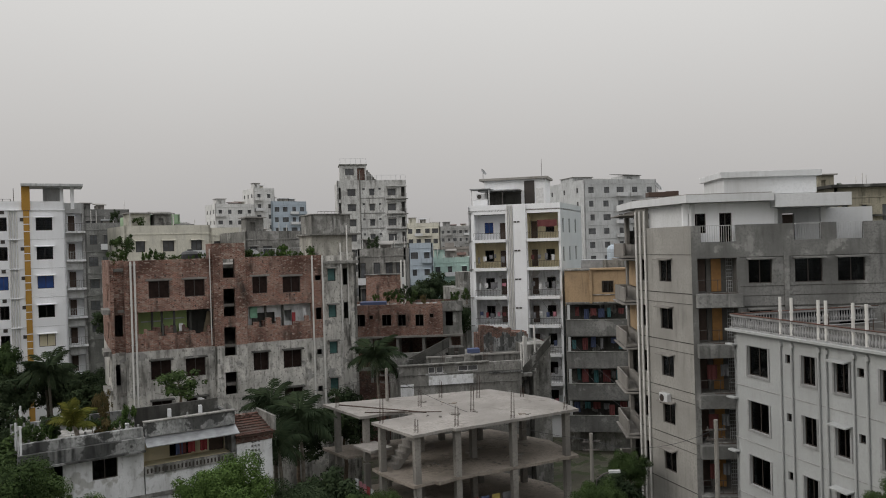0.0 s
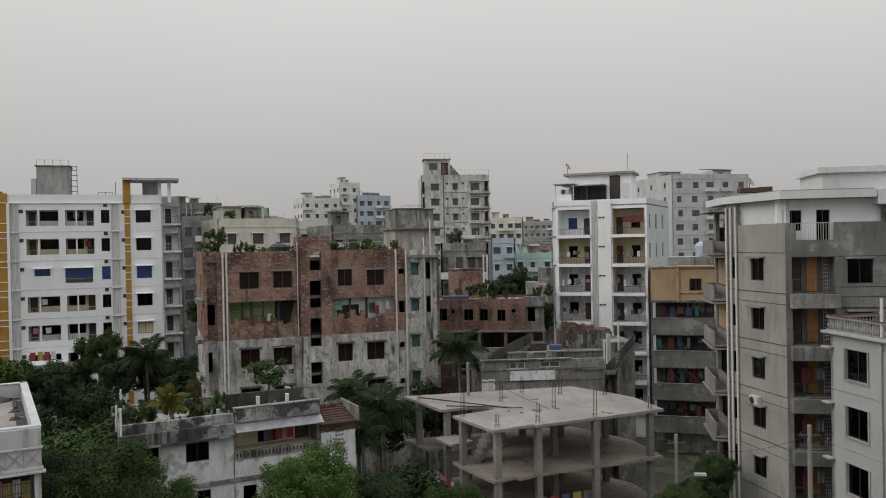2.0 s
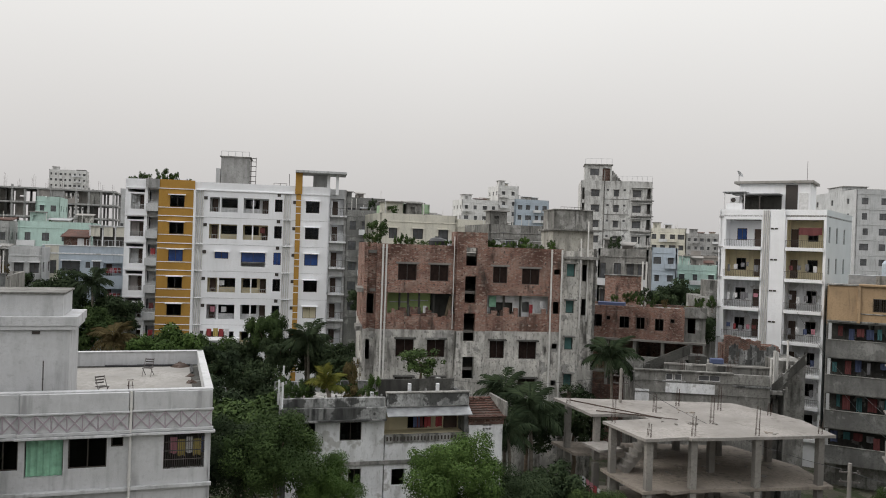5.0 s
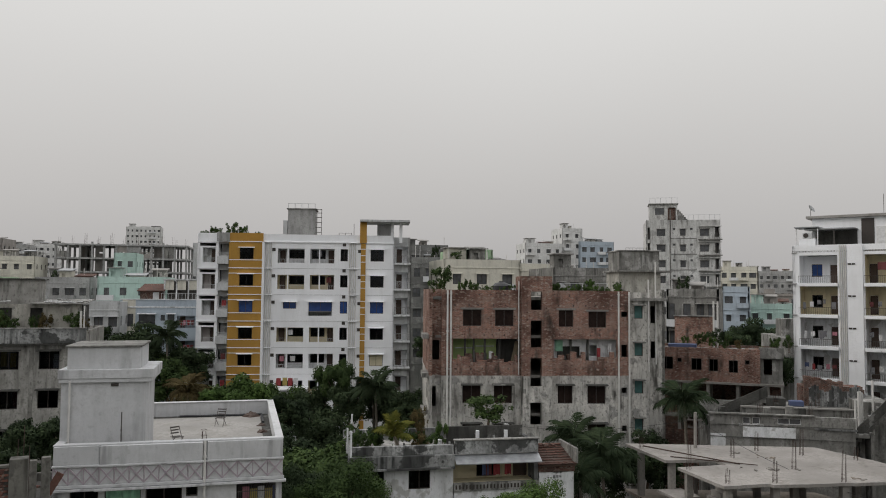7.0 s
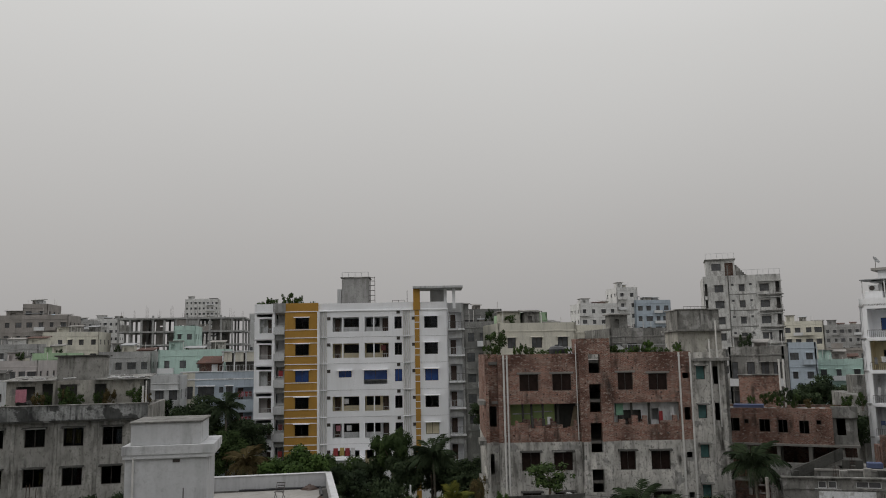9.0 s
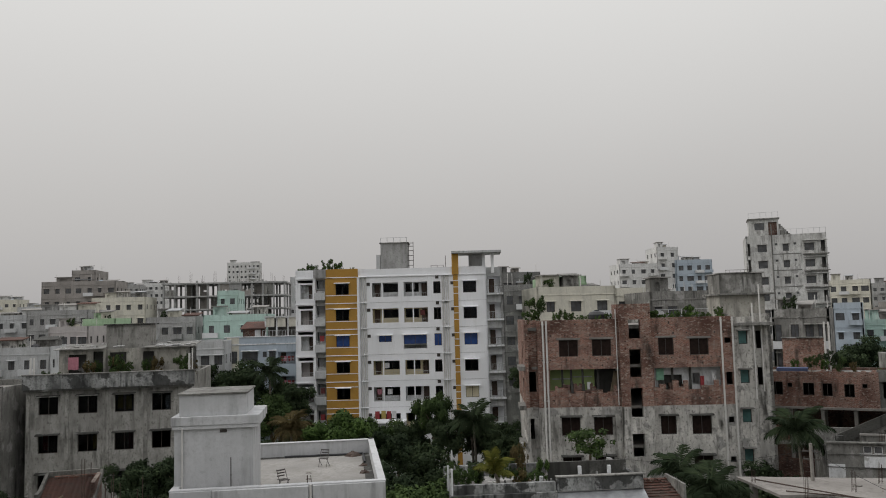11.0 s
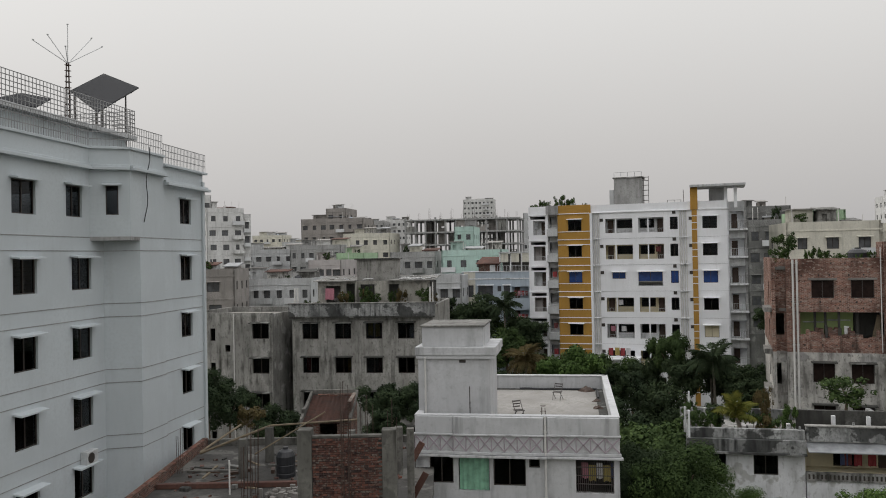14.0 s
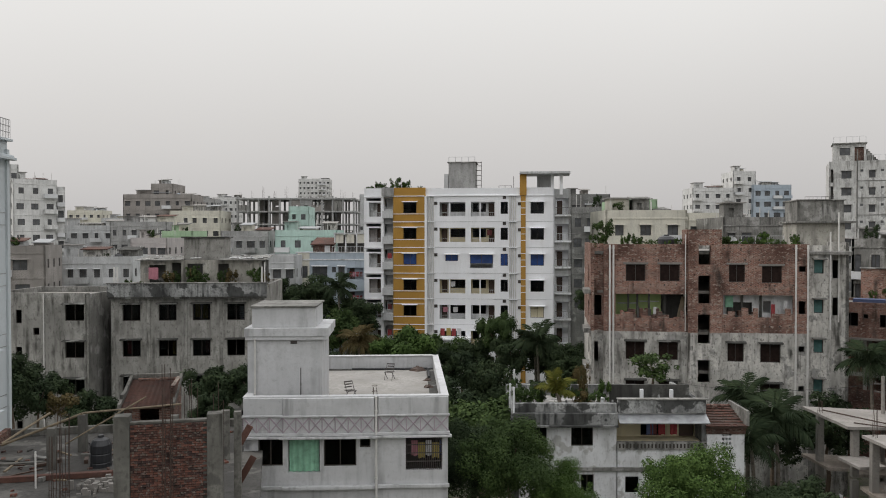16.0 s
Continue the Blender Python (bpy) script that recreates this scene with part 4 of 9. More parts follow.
    hl = [(L - 2.4, L - 1.5, z, z + 1.4) for z in (16.4, 13.4, 10.3, 7.3)] + [(L - 5, L - 3.6, z, z + 1.4) for z in (16.4, 13.4, 10.3)]
    wall(root, mm, 0, L, 12.7, 19.6, B, [h for h in hl if h[2] > 13])
    wall(root, mm, 0, L, 0, 12.7, P, [h for h in hl if h[2] < 12])
    wall(root, m, -1.6, -0.6, 12.7, 19.6, B, [(-1.35, -0.75, 13.9, 15.5)], y=0.5, label="brick return wall")
    wall(root, m, -1.6, -0.6, 0, 12.7, P, [(-1.4, -1.0, 10.2, 11.8)], y=0.5)
    block(root, m, (-0.62, 0.0, 0, -0.58, 0.5, 12.7), P, "return")
    block(root, m, (-0.62, 0.0, 12.7, -0.58, 0.5, 19.55), B, "return")
    for z in (12.5, 9.6, 15.6):
        block(root, mm, (L - 3.2, -0.55, z, L - 0.3, -0.004, z + 0.35), M["weathered"], "balcony_wall")
    # right wing of grey render with shutters, and the raised block behind
    hr = [(15.25, 15.95, 17.3 - 3.05 * i, 18.4 - 3.05 * i) for i in range(4)]
    wall(root, m, 14.75, 16.55, 0, 19.45, P, hr, y=0.5, label="grey weathered wing wall")
    for r in hr:
        window(root, m @ Matrix.Translation((0, 0.5, 0)), *r, style="slide", pane="shutter_teal", hood_mat="weathered")
    wall(root, m, 16.55, 18.1, 0, 19.7, P, [(16.9, 17.4, 16.9, 18.3), (16.9, 17.4, 14.0, 15.4)], y=1.4)
    pipe(root, m, 16.4, 13.0, 20.5, 0.4, 0.06)
    pipe(root, m, 17.3, 13.5, 22.0, 1.3, 0.06)
    cr = oblong(p, deg, 14.75, 18.1, 0.5, 13)
    mm2, L2 = along(cr[1], cr[2])
    wall(root, mm2, 0.9, L2, 0, 19.7, M["weathered"])
    mm3, L3 = along(cr[2], cs[3])
    wall(root, mm3, 0, L3, 0, 19.4, P)
    floors(root, cs, [19.0, 15.9, 12.7, 9.65, 6.6], M["concrete"], th=0.22, inset=0.5)
    block(root, m, (-1.3, 0.3, 18.75, 18.0, 12.7, 18.99), M["weathered"], "roof_slab")
    # raised tank block
    block(root, m, (15.4, 5.5, 19.0, 19.2, 9.5, 21.25), M["shed_wall"], "roof_room", "tan plastered roof room")
    block(root, m, (15.1, 5.0, 21.25, 20.0, 9.8, 21.4), M["weathered"], "roof_room_slab")
    block(root, m, (15.45, 5.5, 21.4, 19.1, 9.0, 23.1), M["weathered"], "tank_room", "stained concrete tank block")
    block(root, m, (15.35, 5.4, 23.1, 19.25, 9.1, 23.2), M["weathered"], "tank_room_cover")
    railing(root, m, 16.5, 18.8, 23.2, 23.5, 7.0, "iron", 0.3)
    bm = bmesh.new()
    rp = random.Random(77)
    for z in (13.25, 15.95, 16.4, 18.35, 19.2):
        u = -0.3
        while u < 14.4:
            if not any(h[0] - 0.2 < u < h[1] + 0.1 and h[2] - 0.15 < z < h[3] + 0.2 for h in top + stair + mid) and not 5.6 < u < 8.4:
                box(bm, u, -0.012, z - 0.06 + rp.uniform(-0.05, 0.05), u + 0.1, -0.003, z + 0.04)
            u += rp.uniform(0.6, 1.3)
    part("putlog_hole", bm, M["frame_dark"], root, "", m)
    water_tank(m @ Vector((4.6, 3.0, 19.0)), 0.75, 1.3)
    dish(m @ Vector((9.8, 3.5, 19.0)), 0.45, 20)
    railing(root, m, 9.6, 14.0, 19.5, 20.2, 4.0, "white_iron", 1.0, bars=0.02)
    return m


BRICK = brick_house()


# ---------------------------------------------------------------- white block with deep balconies
def balcony_block():
    p, deg = (2.66, 83.0), -15.03
    m = frame_at(p, deg)
    root = thing("balcony_block", "white apartment block with four stacked pairs of balconies", "building", (p[0], p[1], 0))
    W = M["white_paint"]
    tops = [23.12 - 2.97 * i for i in range(7)]
    holes = []
    for z in tops:
        holes += [(0.73, 4.03, z - 2.63, z), (6.32, 9.52, z - 2.63, z)]
    wall(root, m, 0.1, 9.75, 0, 24.09, W, holes, label="white painted front wall")
    for i, z in enumerate(tops):
        c = "inside_cream" if i in (1,) else ("white_old" if i != 0 else "white_paint")
        recess(root, m, 0.73, 4.03, z - 2.63, z, 2.0, c, (3.05, 3.85, z - 2.6, z - 0.85), (1.4, 2.35, z - 2.0, z - 0.8), 0.0, 0.0, win_style="blue" if i < 1 else "slide")
        recess(root, m, 6.32, 9.52, z - 2.63, z, 2.0, "inside_cream" if i < 2 else "white_old", (6.4, 7.1, z - 2.6, z - 0.8), (7.95, 8.85, z - 2.0, z - 0.8), 0.0, 0.0, win_style="slide")
        for u0, u1 in ((0.68, 4.08), (6.27, 9.57)):
            block(root, m, (u0, -0.35, z - 2.95, u1, -0.003, z - 2.63), W, "balcony_slab")
            railing(root, m, u0, u1, z - 2.63, z - 1.95, -0.25, "iron", 0.16)
        for u in (4.95, 5.3):
            bm = bmesh.new()
            box(bm, u, -0.29, z - 0.95, u + 0.28, -0.252, z - 0.8)
            part("vent", bm, M["frame_dark"], root, "", m)
        block(root, m, (0.05, -0.12, z + 0.2, 0.5, -0.003, z + 0.3), M["grey_plaster"], "bracket")
        rnd = random.Random(i + 7)
        if i:
            for k in range(5):
                laundry(m, 0.9 + 0.6 * k + 0.2 * rnd.random(), 0.3, z - 1.1 - 0.4 * rnd.random(), rnd.uniform(0.2, 0.5), 0.3 + 0.5 * rnd.random(), rnd.choice((1, 6, 2, 7, 3, 0, 6, 2)))
            for k in range(4):
                laundry(m, 6.6 + 0.7 * k, 0.3, z - 1.1 - 0.3 * rnd.random(), 0.32, 0.4 + 0.4 * rnd.random(), rnd.choice((6, 1, 2, 6, 7, 3)))
        else:
            laundry(m, 7.4, -0.2, z - 0.75, 2.0, 0.7, 7)
    for u in (4.25, 4.42, 4.6, 4.75):
        pipe(root, m, u, 0, 24.0)
    block(root, m, (4.9, -0.25, 10.0, 6.2, -0.003, 24.05), W, "pilaster")
    cs = oblong(p, deg, 0.1, 9.75, 0, 11)
    mm, L = along(cs[1], (cs[1][0] + 4.1, cs[1][1] + 11.0))
    side = [(u, u + 0.7, z - 2.1, z - 0.6) for z in tops for u in (1.0, 4.2, 7.6)]
    # cool_white here puts the unlit side's bluish shade into the paint
    wall(root, mm, 0, L, 0, 24.1, M["cool_white"], side, label="side wall, bluish shade put into its white")
    for r in side:
        window(root, mm, *r, style="slide", hood=False)
    back = (cs[1][0] + 4.1, cs[1][1] + 11.0)
    m4, L4 = along(back, cs[3])
    wall(root, m4, 0, L4, 0, 24.0, W)
    m5, L5 = along(cs[3], cs[0])
    wall(root, m5, 0, L5, 0, 24.0, W)
    floors(root, [cs[0], cs[1], back, cs[3]], [z + 0.15 for z in tops], M["inside_shade"], inset=1.2)
    bm = bmesh.new()
    prism(bm, [cs[0], cs[1], back, cs[3]], 23.4, 23.55)
    part("roof_slab", bm, M["slab_top"], root)
    # roof house
    block(root, m, (1.3, 3.0, 23.5, 7.9, 7.0, 26.85), W, "roof_room", "white roof room")
    block(root, m, (0.8, 2.6, 26.85, 8.2, 7.2, 27.1), M["slab_top"], "roof_room_slab")
    block(root, m, (5.65, 2.94, 24.0, 6.75, 2.995, 26.7), M["frame_dark"], "roof_door", "dark roof door")
    block(root, m, (1.0, 0.9, 25.62, 5.4, 2.98, 25.74), M["tin"], "awning")
    # dark panel added on the wall as the shade beneath the awning
    block(root, m, (1.6, 2.9, 23.6, 5.3, 2.985, 25.6), M["soot_and_shade"], "roof_opening", "dark panel painted as the shade under the awning")
    pipe(root, m, 3.6, 23.6, 25.6, 1.1, 0.05, "iron", "post")
    block(root, m, (6.9, 2.95, 24.1, 7.7, 2.99, 25.9), M["frame_white"], "shutter")
    block(root, m, (0.3, 0.6, 24.1, 0.4, 0.7, 25.85), M["frame_white"], "post")
    block(root, m, (2.2, 0.6, 24.1, 2.3, 0.7, 25.85), M["frame_white"], "post")
    block(root, m, (0.2, 0.4, 25.8, 2.4, 2.6, 25.9), M["tin"], "tank_shelter", "blue sheet shelter on posts")
    ac_unit(m, 0.95, 0.75, 24.75)
    block(root, m, (0.6, 0.4, 24.1, 2.1, 0.9, 24.74), W, "plinth")
    dish(m @ Vector((1.2, 2.9, 27.1)), 0.42, 60)
    pipe(root, m, 7.5, 27.1, 29.0, 3.4, 0.02, "iron", "mast")


balcony_block()


# ---------------------------------------------------------------- grey rendered house and its neighbour
def grey_house():
    c0, c1 = (14.95, 47.45), (26.9, 46.85)
    root = thing("grey_house", "raw grey rendered apartment house with a white top storey", "building", (c0[0], c0[1], 0))
    R, W = M["raw_render"], M["soft_white"]
    m, L = along(c0, c1)
    zt = [18.82 - 3.02 * i for i in range(6)]
    holes = []
    for z in zt:
        holes += [(0.35, 2.7, z - 2.15, z - 0.05), (3.37, 4.75, z - 1.62, z - 0.16), (6.1, 7.72, z - 1.62, z - 0.16), (8.62, 10.22, z - 1.62, z - 0.16)]
    holes += [(0.6, 2.7, 19.75, 20.8), (6.1, 7.7, 19.75, 20.8), (8.6, 10.2, 19.75, 20.8)]
    wall(root, m, 0, L, 0, 20.75, R, holes, label="raw grey render front wall")
    for i, z in enumerate(zt):
        # balcony recess in the dark grey: its shade is painted
        recess(root, m, 0.35, 2.7, z - 2.15, z - 0.05, 1.3, "inside_shade", (0.45, 1.2, z - 2.1, z - 0.1), None, 0.0, 0.0)
        block(root, m, (1.5, 1.24, z - 2.14, 2.1, 1.295, z - 0.12), M["wood_orange"], "door", "orange varnished door")
        railing(root, m, 2.3, 2.68, z - 2.15, z - 0.08, 0.9, "white_iron", 0.1, "side_grille", 0.008, 9)
        block(root, m, (1.2, -0.08, z - 2.2, 2.75, 0.1, z - 2.16), M["rust"], "rail_foot")
        railing(root, m, 0.35, 2.7, z - 2.15, z - 1.35, 0.0, "iron", 0.55, bars=0.015)
        block(root, m, (0.2, -0.5, z - 3.0, 2.85, -0.004, z - 2.2), R, "balcony_wall", "grey balcony upstand")
        for r in ((3.37, 4.75), (6.1, 7.72), (8.62, 10.22)):
            window(root, m, r[0], r[1], z - 1.62, z - 0.16, style="slide", hood_mat="raw_render")
        block(root, m, (2.86, -0.025, z - 3.02, L, -0.004, z - 2.97), M["soot_and_shade"], "joint")
        for dz in (0.02, 1.78, 2.35):
            block(root, m, (2.86, -0.022, z - dz - 0.03, L, -0.004, z - dz), M["site_floor"], "joint")
        block(root, m, (5.45, -0.12, z - 3.0, 5.75, -0.026, z + 0.02), R, "pilaster")
        if i > 1:
            laundry(m, 0.9, 0.5, z - 0.5, 0.6, 0.9, 7)
            laundry(m, 1.7, 0.5, z - 0.5, 0.5, 0.7, 6)
    # top storey: white, set behind the grey upstand
    tw = [(0.03, 1.1, 20.3, 21.5), (1.9, 2.65, 19.2, 21.5)]
    wall(root, m, 0.0, 5.2, 19.0, 22.12, M["white_paint"], tw, y=0.6, label="white wall of the top storey")
    block(root, m, (-0.3, 0.6, 20.77, -0.003, 0.85, 22.12), M["white_paint"], "wall_end")
    # added dark backing: its colour stands in for the unlit room
    block(root, m, (0.1, 1.6, 19.0, 5.0, 1.7, 22.1), M["soot_and_shade"], "room_wall", "dark backing added behind the windows as room shade")
    window(root, m @ Matrix.Translation((0, 0.6, 0)), *tw[0], style="slide", hood=False)
    window(root, m @ Matrix.Translation((0, 0.6, 0)), *tw[1], style="slide", hood=False)
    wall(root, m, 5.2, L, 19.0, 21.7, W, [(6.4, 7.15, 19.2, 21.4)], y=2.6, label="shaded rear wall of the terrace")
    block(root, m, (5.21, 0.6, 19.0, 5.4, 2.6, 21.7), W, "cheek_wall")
    block(root, m, (6.45, 2.7, 19.2, 7.1, 2.74, 21.35), M["wood_dark"], "terrace_door", "dark terrace door")
    block(root, m, (8.0, 0.7, 19.0, 8.3, 1.0, 21.7), W, "pillar")
    block(root, m, (4.95, -0.3, 21.72, 9.4, 3.2, 22.5), W, "canopy", "deep white roof canopy over the terrace")
    bm = bmesh.new()
    prism(bm, [(14.62, 47.1), (19.8, 46.83), (20.0, 50.4), (24.4, 50.2), (24.6, 57.5), (13.0, 58.6), (12.75, 53.3)], 22.14, 22.6)
    part("roof_band", bm, W, root, "deep white roof edge")
    bm = bmesh.new()
    prism(bm, [(14.75, 47.25), (19.7, 46.95), (19.9, 50.5), (24.3, 50.3), (24.45, 57.3), (13.2, 58.3), (12.95, 53.3)], 22.61, 22.66)
    part("roof_top", bm, M["slab_top"], root)
    block(root, m, (2.4, 1.2, 22.6, 8.0, 5.5, 23.65), W, "penthouse", "white penthouse block")
    block(root, m, (2.15, 0.95, 23.65, 8.25, 5.7, 24.02), W, "penthouse_slab")
    for a, b, k in ((0.6, 2.7, "white_iron"), (6.1, 7.7, "white_iron"), (8.6, 10.2, "white_iron")):
        railing(root, m, a, b, 19.72, 20.75, 0.1, k, 0.14)
    # left flank towards the light, which is also put into its lighter grey
    f1 = (13.05, 53.2)
    mm, Ls = along(f1, c0)
    cut = Ls - 5.5
    side = []
    for z in [18.70 - 3.02 * i for i in range(5)]:
        side += [(cut + 2.1, cut + 3.4, z - 1.40, z)]
    wall(root, mm, 0, Ls, 0, 20.75, M["flank"], side + [(0.5, 1.2, z - 1.4, z) for z in [18.7 - 3.02 * i for i in range(5)]], label="grey flank wall, lit side painted lighter")
    for r in side:
        window(root, mm, *r, style="slide", hood_mat="concrete")
    for z in [18.7 - 3.02 * i for i in range(5)]:
        window(root, mm, 0.5, 1.2, z - 1.4, z, style="slide", hood=False)
        block(root, mm, (0, -0.02, z - 2.1, Ls, -0.004, z - 2.05), M["site_floor"], "joint")
        block(root, mm, (0, -0.02, z + 0.3, Ls, -0.004, z + 0.33), M["site_floor"], "joint")
    wall(root, mm, 1.2, Ls - 0.3, 20.0, 22.12, W, [], y=0.3, label="white flank of the top storey")
    for u in (cut + 0.15, cut + 0.7, 0.2):
        pipe(root, mm, u, 1.0, 21.9, -0.12, 0.07)
    ac_unit(mm, cut + 2.2, -0.02, 9.6)
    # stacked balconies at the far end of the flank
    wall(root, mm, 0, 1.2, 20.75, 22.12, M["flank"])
    g0 = (13.45, 58.2)
    mb, Lb = along(g0, f1)
    wall(root, mb, 0, Lb, 0, 22.0, M["concrete"], [(0.8, Lb - 0.5, z - 2.2, z - 0.3) for z in [21.9 - 3.02 * i for i in range(7)]])
    for i, z in enumerate([21.9 - 3.02 * k for k in range(7)]):
        block(root, mb, (0.3, -0.85, z - 3.1, Lb - 0.2, -0.004, z - 2.95), M["concrete"], "balcony_slab")
        block(root, mb, (0.3, -0.85, z - 2.95, Lb - 0.2, -0.73, z - 2.1), M["concrete"], "balcony_wall")
        block(root, mb, (0.3, -0.73, z - 2.95, 0.42, -0.01, z - 2.1), M["concrete"], "balcony_wall")
        block(root, mb, (0.1, -1.0, z - 0.25, Lb, -0.004, z - 0.15), M["concrete"], "sunshade")
        if i in (1, 2):
            block(root, mb, (0.9, 0.1, z - 2.1, Lb - 0.6, 0.2, z - 0.35), M["tan_paint"], "shutter", "tan balcony shutter")
    for a, b in ((c1, (27.4, 58.0)), ((27.4, 58.0), g0)):
        m6, L6 = along(a, b)
        wall(root, m6, 0, L6, 0, 20.7, R)
    floors(root, [c0, c1, (27.4, 58.0), g0, f1], [18.98] + zt[1:], M["inside_shade"], inset=1.6)
    # planks and a red dish on the roof are small clutter
    for k, (u, w) in enumerate(((-1.6, 1.6), (-0.2, 0.8))):
        block(root, m, (u, 4.0 + k, 22.8, u + w, 5.0 + k, 23.1 + 0.1 * k), M["wood_dark"], "roof_clutter")
    dish(m @ Vector((-0.7, 5.5, 22.8)), 0.35, 50)


grey_house()


def white_corner_house():
    p, deg = (16.29, 44.48), -75.1
    m = frame_at(p, deg)
    root = thing("white_house", "whitewashed house with a white balustrade round its roof", "building", (p[0], p[1], 0))
    W = M["rw_white"]
    holes, small = [], []
    for i in range(5):
        d = -3.0 * i
        holes += [(1.24, 2.92, 12.42 + d, 14.02 + d), (5.5, 6.46, 12.6 + d, 14.02 + d), (7.7, 8.6, 12.58 + d, 14.06 + d), (10.45, 11.35, 12.6 + d, 14.04 + d)]
        small += [(4.27, 4.67, 13.48 + d, 13.92 + d), (9.1, 9.5, 13.5 + d, 13.92 + d)]
    wall(root, m, 0, 14, 0, 14.72, W, holes + small, label="whitewashed wall with grey window surrounds")
    for k, r in enumerate(holes):
        window(root, m, *r, style="slide", hood=k % 4 == 2, hood_mat="rw_white")
        bm = bmesh.new()
        pierced(bm, r[0] - 0.12, r[1] + 0.12, r[2] - 0.12, r[3] + 0.02, 0.05, [r], -0.053)
        part("window_surround", bm, M["rail_grey"], root, "", m)
    for r in small:
        window(root, m, *r, style="slide", hood=False)
    for i in range(5):
        z = 11.72 - 3.0 * i
        block(root, m, (0, -0.03, z, 14, -0.004, z + 0.05), M["grey_plaster"], "joint")
        block(root, m, (-0.35, -0.35, z + 2.2, 0.3, -0.004, z + 2.3), W, "corner_ledge")
    for u in (4.0, 4.85, 6.75, 7.25, 8.95, 9.75):
        pipe(root, m, u, 0, 14.6, -0.1, 0.055, "rw_white")
        block(root, m, (u - 0.12, -0.14, 14.3, u + 0.12, -0.004, 14.5), W, "hopper")
        pipe(root, m, u, 14.9, 16.85, -0.02, 0.075, "pvc", "vent_pipe")
    # roof edge
    block(root, m, (-0.35, -0.35, 14.72, 14, 0.2, 14.86), W, "roof_edge")
    cs = oblong(p, deg, 0, 14, 0, 12)
    for k in (1, 2, 3):
        mm, L = along(cs[k], cs[(k + 1) % 4])
        wall(root, mm, 0, L, 0, 14.72, W)
    floors(root, cs, [14.7, 11.7, 8.7, 5.7], M["site_floor"], inset=0.1)
    # balustrade: turned balusters between two rails
    bm = bmesh.new()
    prof = [(0.035, 0.0), (0.06, 0.1), (0.075, 0.2), (0.04, 0.36), (0.03, 0.5), (0.055, 0.6)]
    for (r0, z0), (r1, z1) in zip(prof, prof[1:]):
        tube(bm, (0, 0, z0), (0, 0, z1), r0, r1, 8)
    bal = mesh_of("baluster", bm, M["rail_grey"])
    def run(mw, u0, u1, tag):
        b = thing("balustrade", "white turned balustrade along the roof edge", "balustrade", mw @ Vector((u0, 0, 14.86)))
        for z0, z1 in ((14.86, 14.94), (15.54, 15.66)):
            bm = bmesh.new()
            box(bm, u0, -0.09, z0, u1, 0.09, z1)
            part("rail", bm, M["rail_grey"], b, "", mw)
        bm = bmesh.new()
        box(bm, u0, -0.12, 15.66, u1, 0.12, 15.70)
        part("coping", bm, M["red_tile"], b, "worn dark red coping", mw)
        n = int((u1 - u0) / 0.19)
        for i in range(n):
            u = u0 + (i + 0.5) * (u1 - u0) / n
            hang("baluster", bal, b, mw @ Matrix.Translation((u, 0, 14.94)))
    run(m, -0.2, 13.8, 1)
    mb, Lb = along(cs[3], cs[0])
    run(mb, 0.0, Lb, 2)
    for k in range(7):
        rebar(m, 1.5 + 1.6 * k, 5.0 + (k % 2) * 2.5, 14.7, 0.9, 4)


white_corner_house()


